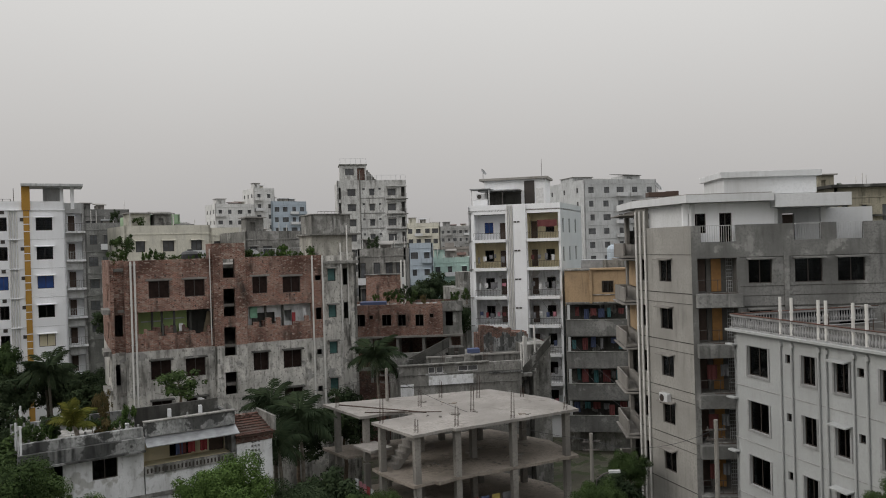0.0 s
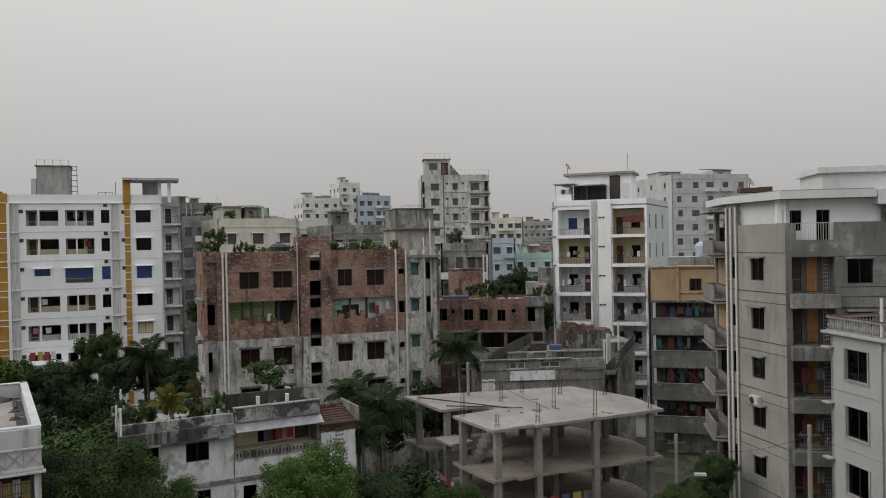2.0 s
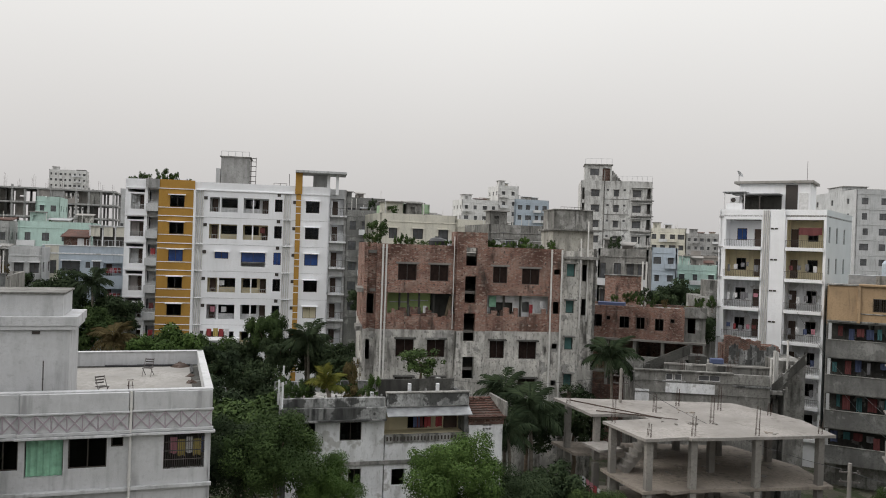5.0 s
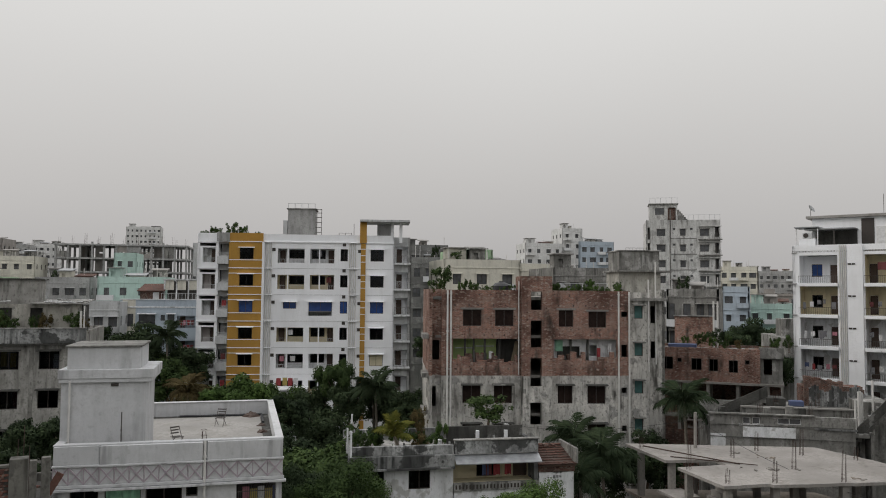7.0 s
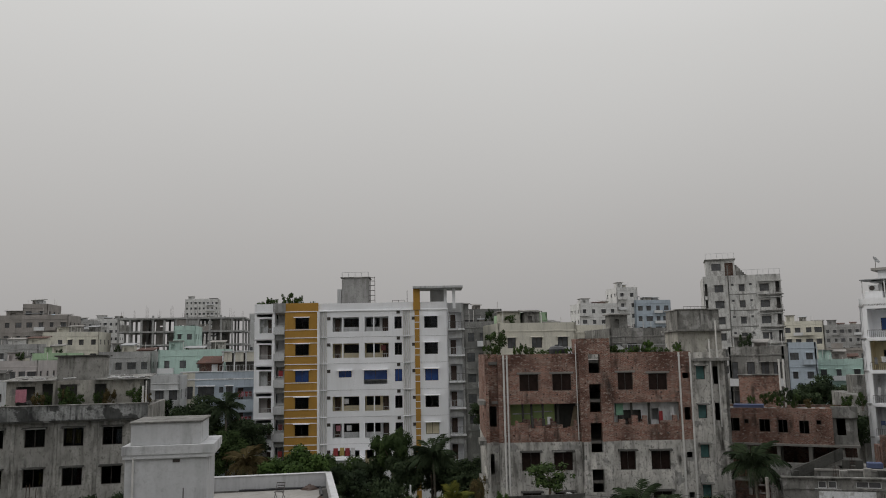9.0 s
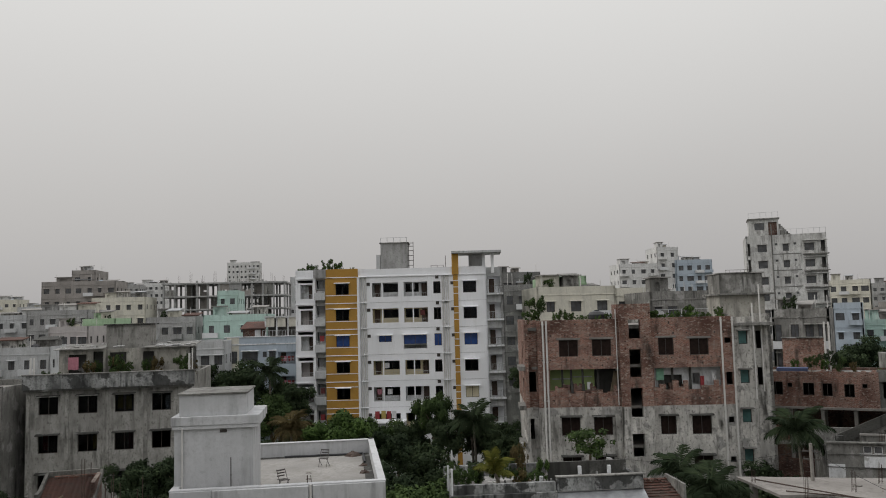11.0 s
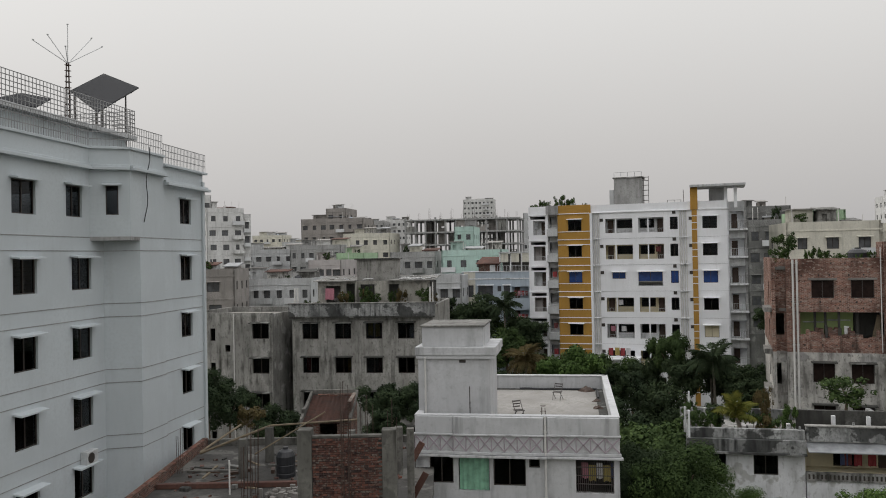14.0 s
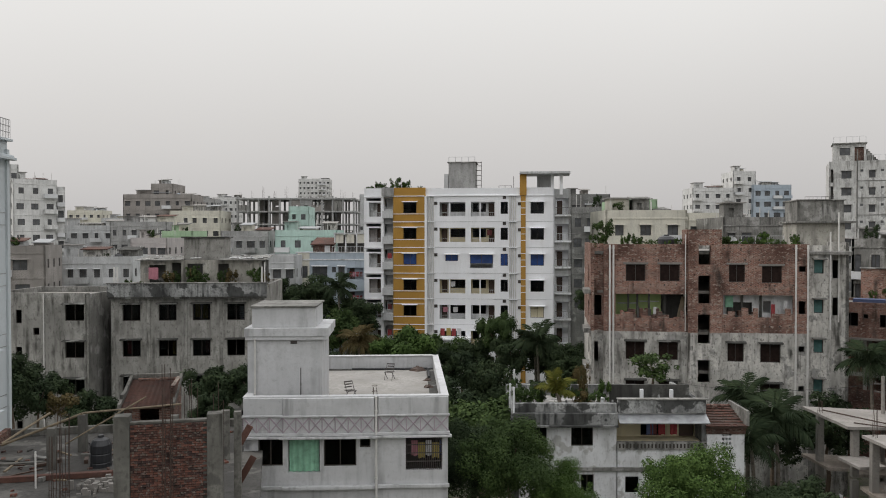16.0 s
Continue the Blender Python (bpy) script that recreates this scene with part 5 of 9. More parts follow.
# ---------------------------------------------------------------- tall bluish-white house on the far left
def tall_left_house():
    p, deg = (-33.66, 9.2), 126.71
    m = frame_at(p, deg)
    root = thing("tall_house", "tall bluish-white house with floor lines and a railed roof", "building", (p[0], p[1], 0))
    W = M["cool_white"]
    st = [3.08 * i for i in range(7)]
    top1, top2 = (0.15, 1.57, 22.12, 23.50), (3.55, 4.70, 22.15, 23.54)
    holes = [top1, top2] + [(0.17, 1.59, 18.9 - s, 20.33 - s) for s in st[:6]] + [(3.89, 5.32, 18.92 - s, 20.36 - s) for s in st[:6]]
    wall(root, m, -9, 6.32, 0, 25.33, W, holes, label="bluish white wall scored at each floor")
    for r in holes:
        window(root, m, *r, style="slide", hood_mat="cool_white")
    # slanted return and the wing in front of it
    a = radians(deg)
    def pt(u, off):
        return (p[0] + u * math.cos(a) + off * math.sin(a), p[1] + u * math.sin(a) - off * math.cos(a))
    r0, r1, b0, b1, e1, e2 = pt(6.32, 0), pt(6.92, 1.5), pt(5.26, 0.0), pt(6.13, 1.5), pt(9.21, 1.5), pt(13.87, 1.45)
    mr, Lr = along(r0, r1)
    wall(root, mr, 0, Lr, 0, 21.3, W, label="narrow slanted return wall")
    mb, Lb = along(b0, b1)
    bw = (0.68, 1.22, 22.3, 23.65)
    wall(root, mb, 0, Lb, 21.3, 25.33, W, [bw], label="top-floor bay")
    window(root, mb, *bw, style="slide", hood_mat="cool_white")
    bm = bmesh.new()
    prism(bm, [b0, b1, r1, r0], 21.12, 21.3)
    # greyer than the walls: the shadow under the bay is painted in
    part("bay_soffit", bm, M["grey_plaster"], root, "underside of the bay, shade put into its grey")
    mf, Lf = along(r1, e1)
    wall(root, mf, 0, Lf, 0, 21.3, W)
    mt, Lt = along(b1, e1)
    wall(root, mt, 0, Lt, 21.3, 25.33, W)
    mg, Lg = along(e1, e2)
    hw = [(1.93, 3.17, 22.08 - s * 0.974, 23.40 - s * 0.974) for s in st]
    wall(root, mg, 0, Lg, 0, 24.93, W, hw, y=0.12)
    for r in hw:
        window(root, mg @ Matrix.Translation((0, 0.12, 0)), *r, style="slide", hood_mat="cool_white")
    for mm, L, ztop in ((m, 6.32, 25.15), (mr, Lr, 21.3), (mf, Lf, 25.0), (mg, Lg, 24.5)):
        u0 = -9 if mm is m else 0
        for i in range(7):
            for dz in (0.0, 0.62):
                z = 21.25 - dz - 3.08 * i
                block(root, mm, (u0, -0.012 if mm is not mg else 0.105, z, L, -0.003 if mm is not mg else 0.117, z + 0.035), M["grey_plaster"], "floor_line")
    # cornice and parapet
    for mm, u0, u1, z in ((m, -9, 5.26, 24.35), (mb, 0, Lb, 24.35), (mt, 0, Lt, 24.35), (mg, 0, Lg + 0.2, 23.95)):
        block(root, mm, (u0, -0.28, z, u1, -0.003, z + 0.14), W, "cornice")
        block(root, mm, (u0, -0.14, z + 0.14, u1, -0.003, z + 0.26), W, "cornice")
        block(root, mm, (u0, -0.1, z + 0.97, u1, 0.15, z + 1.09), W, "coping")
        railing(root, mm, u0, u1, z + 1.09, z + 2.1, 0.05, "rail_grey", 0.16, bars=0.009, rails=3)
    # closing walls
    q = [pt(13.87, 1.45), pt(13.87, -12), pt(-9, -12), pt(-9, 0)]
    for i in range(3):
        m6, L6 = along(q[i], q[i + 1])
        wall(root, m6, 0, L6, 0, 24.5, W)
    floors(root, [pt(-9, 0), pt(6.32, 0), pt(13.5, 0.9), q[1], q[2]], [24.3] + [21.3 - s for s in st[:6]], M["inside_shade"], inset=0.6)
    # roof terrace: upper deck, railings, solar canopy, mast
    block(root, m, (-9, 1.6, 24.3, 11.1, 9.0, 26.62), M["cool_white"], "upper_deck", "bluish white upper storey wall")
    block(root, m, (-9, 1.2, 26.62, 11.5, 9.4, 26.84), M["pale_grey"], "deck_slab")
    railing(root, m, -9, 11.45, 26.84, 28.2, 1.3, "rail_grey", 0.24, bars=0.012, rails=6)
    railing(root, m @ pose(11.45, 1.3, 0, 0, 0, 90), 0, 7.5, 26.84, 28.2, 0, "rail_grey", 0.24, bars=0.012, rails=6)
    for u, v, z in ((8.9, 1.9, 27.7), (12.3, 2.3, 29.3), (10.3, 4.0, 29.0), (13.4, 4.4, 30.3)):
        block(root, m, (u, v, 26.84 if u < 11 else 24.6, u + 0.07, v + 0.07, z), M["iron"], "canopy_post")
    def sheet(c):
        bm = bmesh.new()
        lo, hi = [bm.verts.new(x) for x in c], [bm.verts.new((x[0], x[1], x[2] + 0.07)) for x in c]
        bm.faces.new(lo[::-1])
        bm.faces.new(hi)
        for k in range(4):
            bm.faces.new((lo[k], lo[(k + 1) % 4], hi[(k + 1) % 4], hi[k]))
        for k in range(1, 5):
            a, b = Vector(c[0]).lerp(Vector(c[1]), k / 5), Vector(c[3]).lerp(Vector(c[2]), k / 5)
            tube(bm, a, b, 0.035, n=5)
        part("solar_canopy", bm, M["solar"], root, "dark tilted solar-panel canopy on posts", m)
    sheet([(8.52, 1.6, 27.6), (13.47, 2.2, 29.88), (14.23, 4.8, 30.98), (10.17, 4.2, 29.12)])
    sheet([(1.6, 2.0, 26.9), (4.4, 2.0, 27.1), (6.9, 3.0, 28.0), (4.8, 3.0, 27.85)])
    mast = thing("lightning_mast", "thin lightning mast with spread rods on a roof", "mast", m @ Vector((10.46, 4.5, 26.42)))
    bm = bmesh.new()
    for k in range(3):
        an = 2.1 * k
        tube(bm, (10.46 + 0.16 * math.cos(an), 4.5 + 0.16 * math.sin(an), 26.42), (10.46 + 0.07 * math.cos(an), 4.5 + 0.07 * math.sin(an), 30.75), 0.03)
    for k in range(14):
        box(bm, 10.34, 4.38, 26.7 + 0.3 * k, 10.58, 4.62, 26.73 + 0.3 * k)
    part("lattice", bm, M["rust"], mast, "", m)
    for e in ((7.7, 4.5, 31.2), (9.4, 4.9, 31.95), (10.48, 4.5, 32.76), (12.77, 4.6, 32.65), (12.97, 4.1, 32.2), (9.55, 4.0, 31.33)):
        bm = bmesh.new()
        tube(bm, (10.46, 4.5, 30.7), e, 0.02)
        tube(bm, e, (e[0], e[1], e[2] + 0.05), 0.05)
        part("rod", bm, M["white_iron"], mast, "", m)
    ac_unit(m, 4.3, -0.02, 11.15)
    bm = bmesh.new()
    sweep(bm, [mt @ Vector((1.2 + 0.12 * math.sin(k * 0.9), -0.3 + 0.02 * k, 25.6 - 0.3 * k)) for k in range(13)], 0.022, 5)
    part("cable", bm, M["black_plastic"], root, "loose cable down the wall")


lifted(tall_left_house, 0.12)


# ---------------------------------------------------------------- near lilac-white house with a latticed parapet
def lattice_house():
    p, deg = (-26.76, 24.06), 36.29
    m = frame_at(p, deg)
    root = thing("lattice_house", "low lilac-white house with a latticed parapet and roof tower", "building", (p[0], p[1], 0))
    W = M["lilac_white"]
    win = [(0.62, 1.72, 9.80, 11.10), (1.95, 3.36, 9.48, 11.10), (3.54, 4.99, 9.75, 11.08), (5.14, 5.62, 10.58, 11.08), (7.20, 9.0, 9.53, 11.05)]
    lower = [(a, b, c - 3.0, d - 3.0) for a, b, c, d in win]
    wall(root, m, 0, 9.1, 0, 12.85, W, win + lower, label="lilac-white front wall")
    for k, r in enumerate(win + lower):
        if k == 4:
            railing(root, m, r[0], r[1], r[2], r[3], 0.06, "iron", 0.09, "window_grille", rails=4)
            for j in range(5):
                laundry(m, r[0] + 0.25 + 0.32 * j, 0.3, r[3] - 0.25 - 0.1 * (j % 2), 0.3, 0.7, (3, 4, 1, 4, 2)[j])
        elif k == 1:
            bm = bmesh.new()
            n = 22
            vs = [[bm.verts.new((r[0] + 0.04 + (r[1] - r[0] - 0.08) * i / n, 0.16 + 0.04 * math.sin(i * 1.5) + s * 0.01, z)) for z in (r[2] + 0.02, r[3] - 0.02)] for s in (0, 1) for i in range(n + 1)]
            for s in (0, 1):
                for i in range(n):
                    q = s * (n + 1) + i
                    bm.faces.new((vs[q][0], vs[q + 1][0], vs[q + 1][1], vs[q][1]))
            part("curtain", bm, M["curtain_green"], root, "pale green curtain in the open window", m)
        else:
            window(root, m, *r, style="far_dark", hood=False, pane="glass")
    # bays stand a little proud; mouldings run round them
    for u0, u1, y in ((0.0, 1.74, -0.14), (1.76, 5.80, -0.24), (5.98, 9.12, -0.14)):
        for z0, z1, e in ((12.08, 12.86, 0.0), (12.02, 12.10, 0.05), (11.18, 11.30, 0.06), (11.06, 11.16, 0.14), (8.78, 8.92, 0.04)):
            block(root, m, (u0 - e, y - e, z0, u1 + e, -0.004, z1), W, "moulding")
        # lattice of crossing bars over a recessed ground
        block(root, m, (u0, y + 0.05, 11.30, u1, -0.005, 12.02), W, "lattice_ground")
        n = max(2, round((u1 - u0) / 0.58))
        w = (u1 - u0) / n
        for i in range(n):
            bm = bmesh.new()
            for (a0, b0), (a1, b1) in (((0, 11.33), (1, 12.0)), ((1, 11.33), (0, 12.0))):
                x0, x1 = u0 + w * (i + a0), u0 + w * (i + a1)
                dx, dz = x1 - x0, b1 - b0
                l = math.hypot(dx, dz)
                nx, nz = -dz / l * 0.028, dx / l * 0.028
                q = [(x0 + nx, b0 + nz), (x1 + nx, b1 + nz), (x1 - nx, b1 - nz), (x0 - nx, b0 - nz)]
                f = [bm.verts.new((x, y - 0.002, z)) for x, z in q]
                g = [bm.verts.new((x, y + 0.05, z)) for x, z in q]
                bm.faces.new(f)
                bm.faces.new(g[::-1])
                for k in range(4):
                    bm.faces.new((f[k], g[k], g[(k + 1) % 4], f[(k + 1) % 4]))
            part("lattice_cross", bm, M["lattice"], root, "", m)
            block(root, m, (u0 + w * i - 0.02, y - 0.004, 11.30, u0 + w * i + 0.02, y + 0.05, 12.02), M["lattice"], "lattice_upright")
    pipe(root, m, 5.88, 2.0, 12.9, -0.16, 0.06)
    # roof: three parapets, floor, tower
    cs = oblong(p, deg, 0, 9.1, 0, 12.2)
    for k in (1, 2, 3):
        mm, L = along(cs[k], cs[(k + 1) % 4])
        wall(root, mm, 0, L, 0, 12.85, W, label="parapet wall" if k else "")
        block(root, mm, (0, -0.05, 12.85, L, 0.3, 12.91), W, "coping")
    block(root, m, (0, -0.05, 12.86, 9.1, 0.3, 12.92), W, "coping")
    bm = bmesh.new()
    box(bm, 0.25, 0.25, 11.95, 8.85, 11.95, 12.1)
    part("roof_floor", bm, M["slab_top"], root, "stained grey concrete roof floor", m)
    for d in ((0.26, 11.45, 8.84, 11.94), (8.4, 0.3, 8.84, 11.44), (3.4, 0.3, 8.38, 0.62)):
        block(root, m, (d[0], d[1], 12.104, d[2], d[3], 12.112), M["soot_and_shade"], "damp_border")
    floors(root, cs, [9.0, 6.0], M["inside_shade"])
    block(root, m, (0.0, 0.9, 12.1, 3.37, 4.2, 15.38), W, "roof_tower", "white stair tower on the roof")
    block(root, m, (-0.08, 0.78, 15.33, 3.6, 4.5, 15.5), W, "tower_cornice")
    block(root, m, (-0.12, 0.74, 15.5, 3.66, 4.55, 15.88), W, "tower_cornice")
    block(root, m, (0.19, 1.0, 15.88, 3.08, 4.1, 16.8), W, "tower_top")
    block(root, m, (0.12, 0.92, 16.8, 3.15, 4.2, 16.88), M["weathered"], "tower_cap", "dirty cap slab")
    block(root, m, (1.95, 0.86, 15.15, 2.25, 0.898, 15.28), M["frame_dark"], "vent")
    pipe(root, m, 0.35, 12.1, 15.4, 0.8, 0.05)
    pipe(root, m, 2.45, 12.1, 14.1, 0.6, 0.025, "iron", "mast")
    # roof clutter
    for cu, cv, cd in ((4.5, 3.2, 35), (6.3, 8.4, -20)):
        ch = thing("folding_chair", "old dark metal chair standing on a flat roof", "chair", m @ Vector((cu, cv, 12.1)))
        mc = m @ pose(cu, cv, 12.1, 0, 0, cd)
        bm = bmesh.new()
        for j in range(5):
            box(bm, -0.22, -0.21 + 0.09 * j, 0.42, 0.22, -0.16 + 0.09 * j, 0.44)
        part("seat", bm, M["iron"], ch, "", mc)
        bm = bmesh.new()
        for z in (0.55, 0.68, 0.81):
            box(bm, -0.2, 0.2, z, 0.2, 0.22, z + 0.06)
        part("backrest", bm, M["iron"], ch, "", mc)
        for sx in (-0.22, 0.22):
            for y0, y1, z1 in ((-0.24, 0.22, 0.88), (0.26, -0.2, 0.44)):
                bm = bmesh.new()
                tube(bm, (sx, y0, 0), (sx, y1, z1), 0.016)
                part("leg", bm, M["iron"], ch, "", mc)
    bm = bmesh.new()
    sweep(bm, [(4.0 + 0.28 * k, 11.6 + 0.06 * math.sin(k), 12.16) for k in range(17)] + [(8.5, 11.3 - 0.5 * k, 12.16) for k in range(6)], 0.06, 8)
    tagged(part("hose", bm, M["black_plastic"], None, "", m), "black hose lying along the roof parapet", "hose")
    for k, (u, v, s) in enumerate(((3.0, 0.6, 0.35), (3.55, 0.62, 0.3), (7.9, 11.2, 0.35), (8.4, 6.0, 0.22), (8.4, 8.0, 0.2))):
        bm = bmesh.new()
        rr = random.Random(k)
        rings = []
        for j in range(4):
            rings.append([bm.verts.new((s * 1.3 * (1 - j / 3.6) * rr.uniform(0.7, 1.2) * math.cos(a * 0.5712), s * (1 - j / 3.6) * rr.uniform(0.7, 1.2) * math.sin(a * 0.5712), s * 0.75 * (j / 3) ** 0.7 * rr.uniform(0.8, 1.2))) for a in range(11)])
        for p0, p1 in zip(rings, rings[1:]):
            for a in range(11):
                bm.faces.new((p0[a], p0[(a + 1) % 11], p1[(a + 1) % 11], p1[a]))
        bm.faces.new(rings[-1])
        tagged(part("rubbish_bag", bm, M["wood_dark"], None, "", m @ Matrix.Translation((u, v, 12.1))), "small dark rubbish bag lying on the roof", "rubbish bag")
    rebar(m, 5.8, 0.3, 12.9, 0.35, 3)


lifted(lattice_house, 0.12)


# ---------------------------------------------------------------- low mouldy house with a roof garden
def garden_house():
    p, deg = (-21.99, 40.44), 33.26
    m = frame_at(p, deg)
    root = thing("garden_house", "low white house with black-stained parapets and a roof garden", "building", (p[0], p[1], 0))
    W, K = M["white_old"], M["black_mould"]
    w1 = [(3.33, 4.61, 7.79, 8.87), (0.5, 1.9, 7.2, 8.9), (3.9, 4.66, 5.0, 6.12)]
    wall(root, m, 0.3, 5.98, 0, 9.0, W, w1, label="whitewashed lower wall")
    for r in (w1[0], w1[2]):
        window(root, m, *r, style="slide", hood=False, pane="glass")
    wall(root, m, 6.04, 11.2, 0, 8.0, W, [(6.5, 7.3, 5.0, 6.0)], label="whitewashed lower wall")
    recess(root, m, 6.04, 11.2, 8.05, 9.2, 1.3, "inside_cream", (9.99, 10.9, 8.05, 9.13), (7.7, 8.96, 8.10, 9.12), 0.0, 0.0)
    block(root, m, (6.0, -0.1, 7.6, 11.2, 0.14, 8.05), M["weathered"], "balcony_wall", "stained balcony upstand")
    for k in range(24):
        block(root, m, (6.1 + 0.21 * k, -0.115, 7.7, 6.2 + 0.21 * k, -0.101, 7.95), M["frame_dark"], "balcony_opening")
    for u, k in ((8.0, 7), (8.5, 0), (9.2, 0), (7.8, 2)):
        laundry(m, u, 0.3, 9.0, 0.4, 0.6, k)
    # stained parapets
    block(root, m, (-0.25, -0.55, 9.0, 5.99, -0.02, 9.12), K, "ledge")
    block(root, m, (-0.2, -0.45, 9.12, 5.98, 0.1, 9.8), K, "parapet", "black-streaked parapet")
    block(root, m, (-0.1, -0.2, 9.8, 5.95, 0.12, 10.33), K, "parapet")
    block(root, m, (6.04, -0.15, 9.75, 11.15, 0.15, 10.52), K, "parapet", "streaked grey parapet")
    block(root, m, (6.0, -0.2, 10.52, 11.2, 0.2, 10.6), M["weathered"], "coping")
    bm = bmesh.new()
    box(bm, 6.0, -0.8, 9.27, 11.2, 0.0, 9.32)
    for v in bm.verts:
        if v.co.y > -0.5:
            v.co.z += 0.38
    part("awning", bm, M["tin"], root, "pale sheet awning", m)
    cs = oblong(p, deg, 0, 11.2, 0, 6.8)
    for k in (1, 2, 3):
        mm, L = along(cs[k], cs[(k + 1) % 4])
        wall(root, mm, 0, L, 0, (0, 10.3, 10.15, 9.75)[k], K)
    block(root, m, (0.1, 0.16, 9.3, 11.0, 6.6, 9.5), M["weathered"], "roof_floor")
    block(root, m, (2.7, -0.12, 6.33, 11.2, -0.004, 6.55), M["weathered"], "ledge")
    # annex with tiled roof and pierced screen
    holes = []
    for i in range(9):
        for j in range(3):
            holes.append((12.15 + 0.2 * j, 12.27 + 0.2 * j, 6.5 + 0.27 * i, 6.66 + 0.27 * i))
    wall(root, m, 11.25, 13.45, 0, 8.95, W, holes, label="white annex wall with a pierced screen")
    block(root, m, (11.2, -0.06, 8.5, 13.5, -0.004, 8.94), M["brick_dark"], "brick_band")
    block(root, m, (11.3, 0.3, 5.0, 13.4, 0.5, 8.9), M["inside_shade"], "annex_inner_wall")
    mm2, L2 = along(m @ Vector((13.45, 0.26, 0)), m @ Vector((13.45, 5, 0)))
    wall(root, mm2, 0, L2, 0, 8.95, W)
    bm = bmesh.new()
    rt = random.Random(6)
    for j in range(9):
        for i in range(13):
            if rt.random() < 0.05:
                continue
            x, y = 11.15 + 0.187 * i + rt.uniform(-0.02, 0.02), -0.25 + 0.33 * j
            z = 8.97 + 0.27 * max(0.0, y) + rt.uniform(0, 0.035)
            box(bm, x, y, z, x + 0.178, y + 0.4, z + 0.035)
    part("tile_roof", bm, M["red_tile"], root, "mossy dark red tiled sloping roof", m)
    bm = bmesh.new()
    box(bm, 11.2, -0.2, 8.86, 13.55, 2.7, 8.93)
    for v in bm.verts:
        v.co.z += 0.27 * max(0, v.co.y)
    part("roof_boards", bm, M["wood_dark"], root, "", m)
    block(root, m, (13.5, -0.2, 9.0, 13.66, 2.9, 9.9), M["weathered"], "gable_coping")
    for k in range(7):
        block(root, m, (11.6 + 0.2 * k, 2.0 + 0.1 * (k % 3), 9.55, 11.75 + 0.2 * k, 2.3, 9.72 + 0.05 * (k % 2)), M["brick_dark"], "loose_brick")
    for u, v, h in ((-0.1, -0.3, 1.7), (-0.1, 0.8, 1.5), (-0.1, 2.4, 1.4), (0.5, 6.5, 1.6), (3.4, 6.5, 1.3)):
        block(root, m, (u, v, 9.5, u + 0.1, v + 0.1, 9.6 + h), W, "fence_post")
    block(root, m, (6.1, 2.6, 9.5, 11.0, 2.75, 10.9), M["soot_and_shade"], "roof_wall", "dark mossy low roof wall")
    for u, v in ((7.9, 2.2), (9.7, 2.1), (5.2, 0.6)):
        block(root, m, (u, v, 9.5, u + 0.2, v + 0.2, 10.68 if u > 6 else 10.5), W, "planter", "white plant tub")
    for k in range(4):
        u = 0.3 + 2.7 * k
        block(root, m, (u, 0.0, 10.33 if u < 5.9 else 10.6, u + 0.1, 0.1, 10.48 if u < 5.9 else 10.78), K, "parapet_peg")
    return m


GARDEN = lifted(garden_house, 0.1)


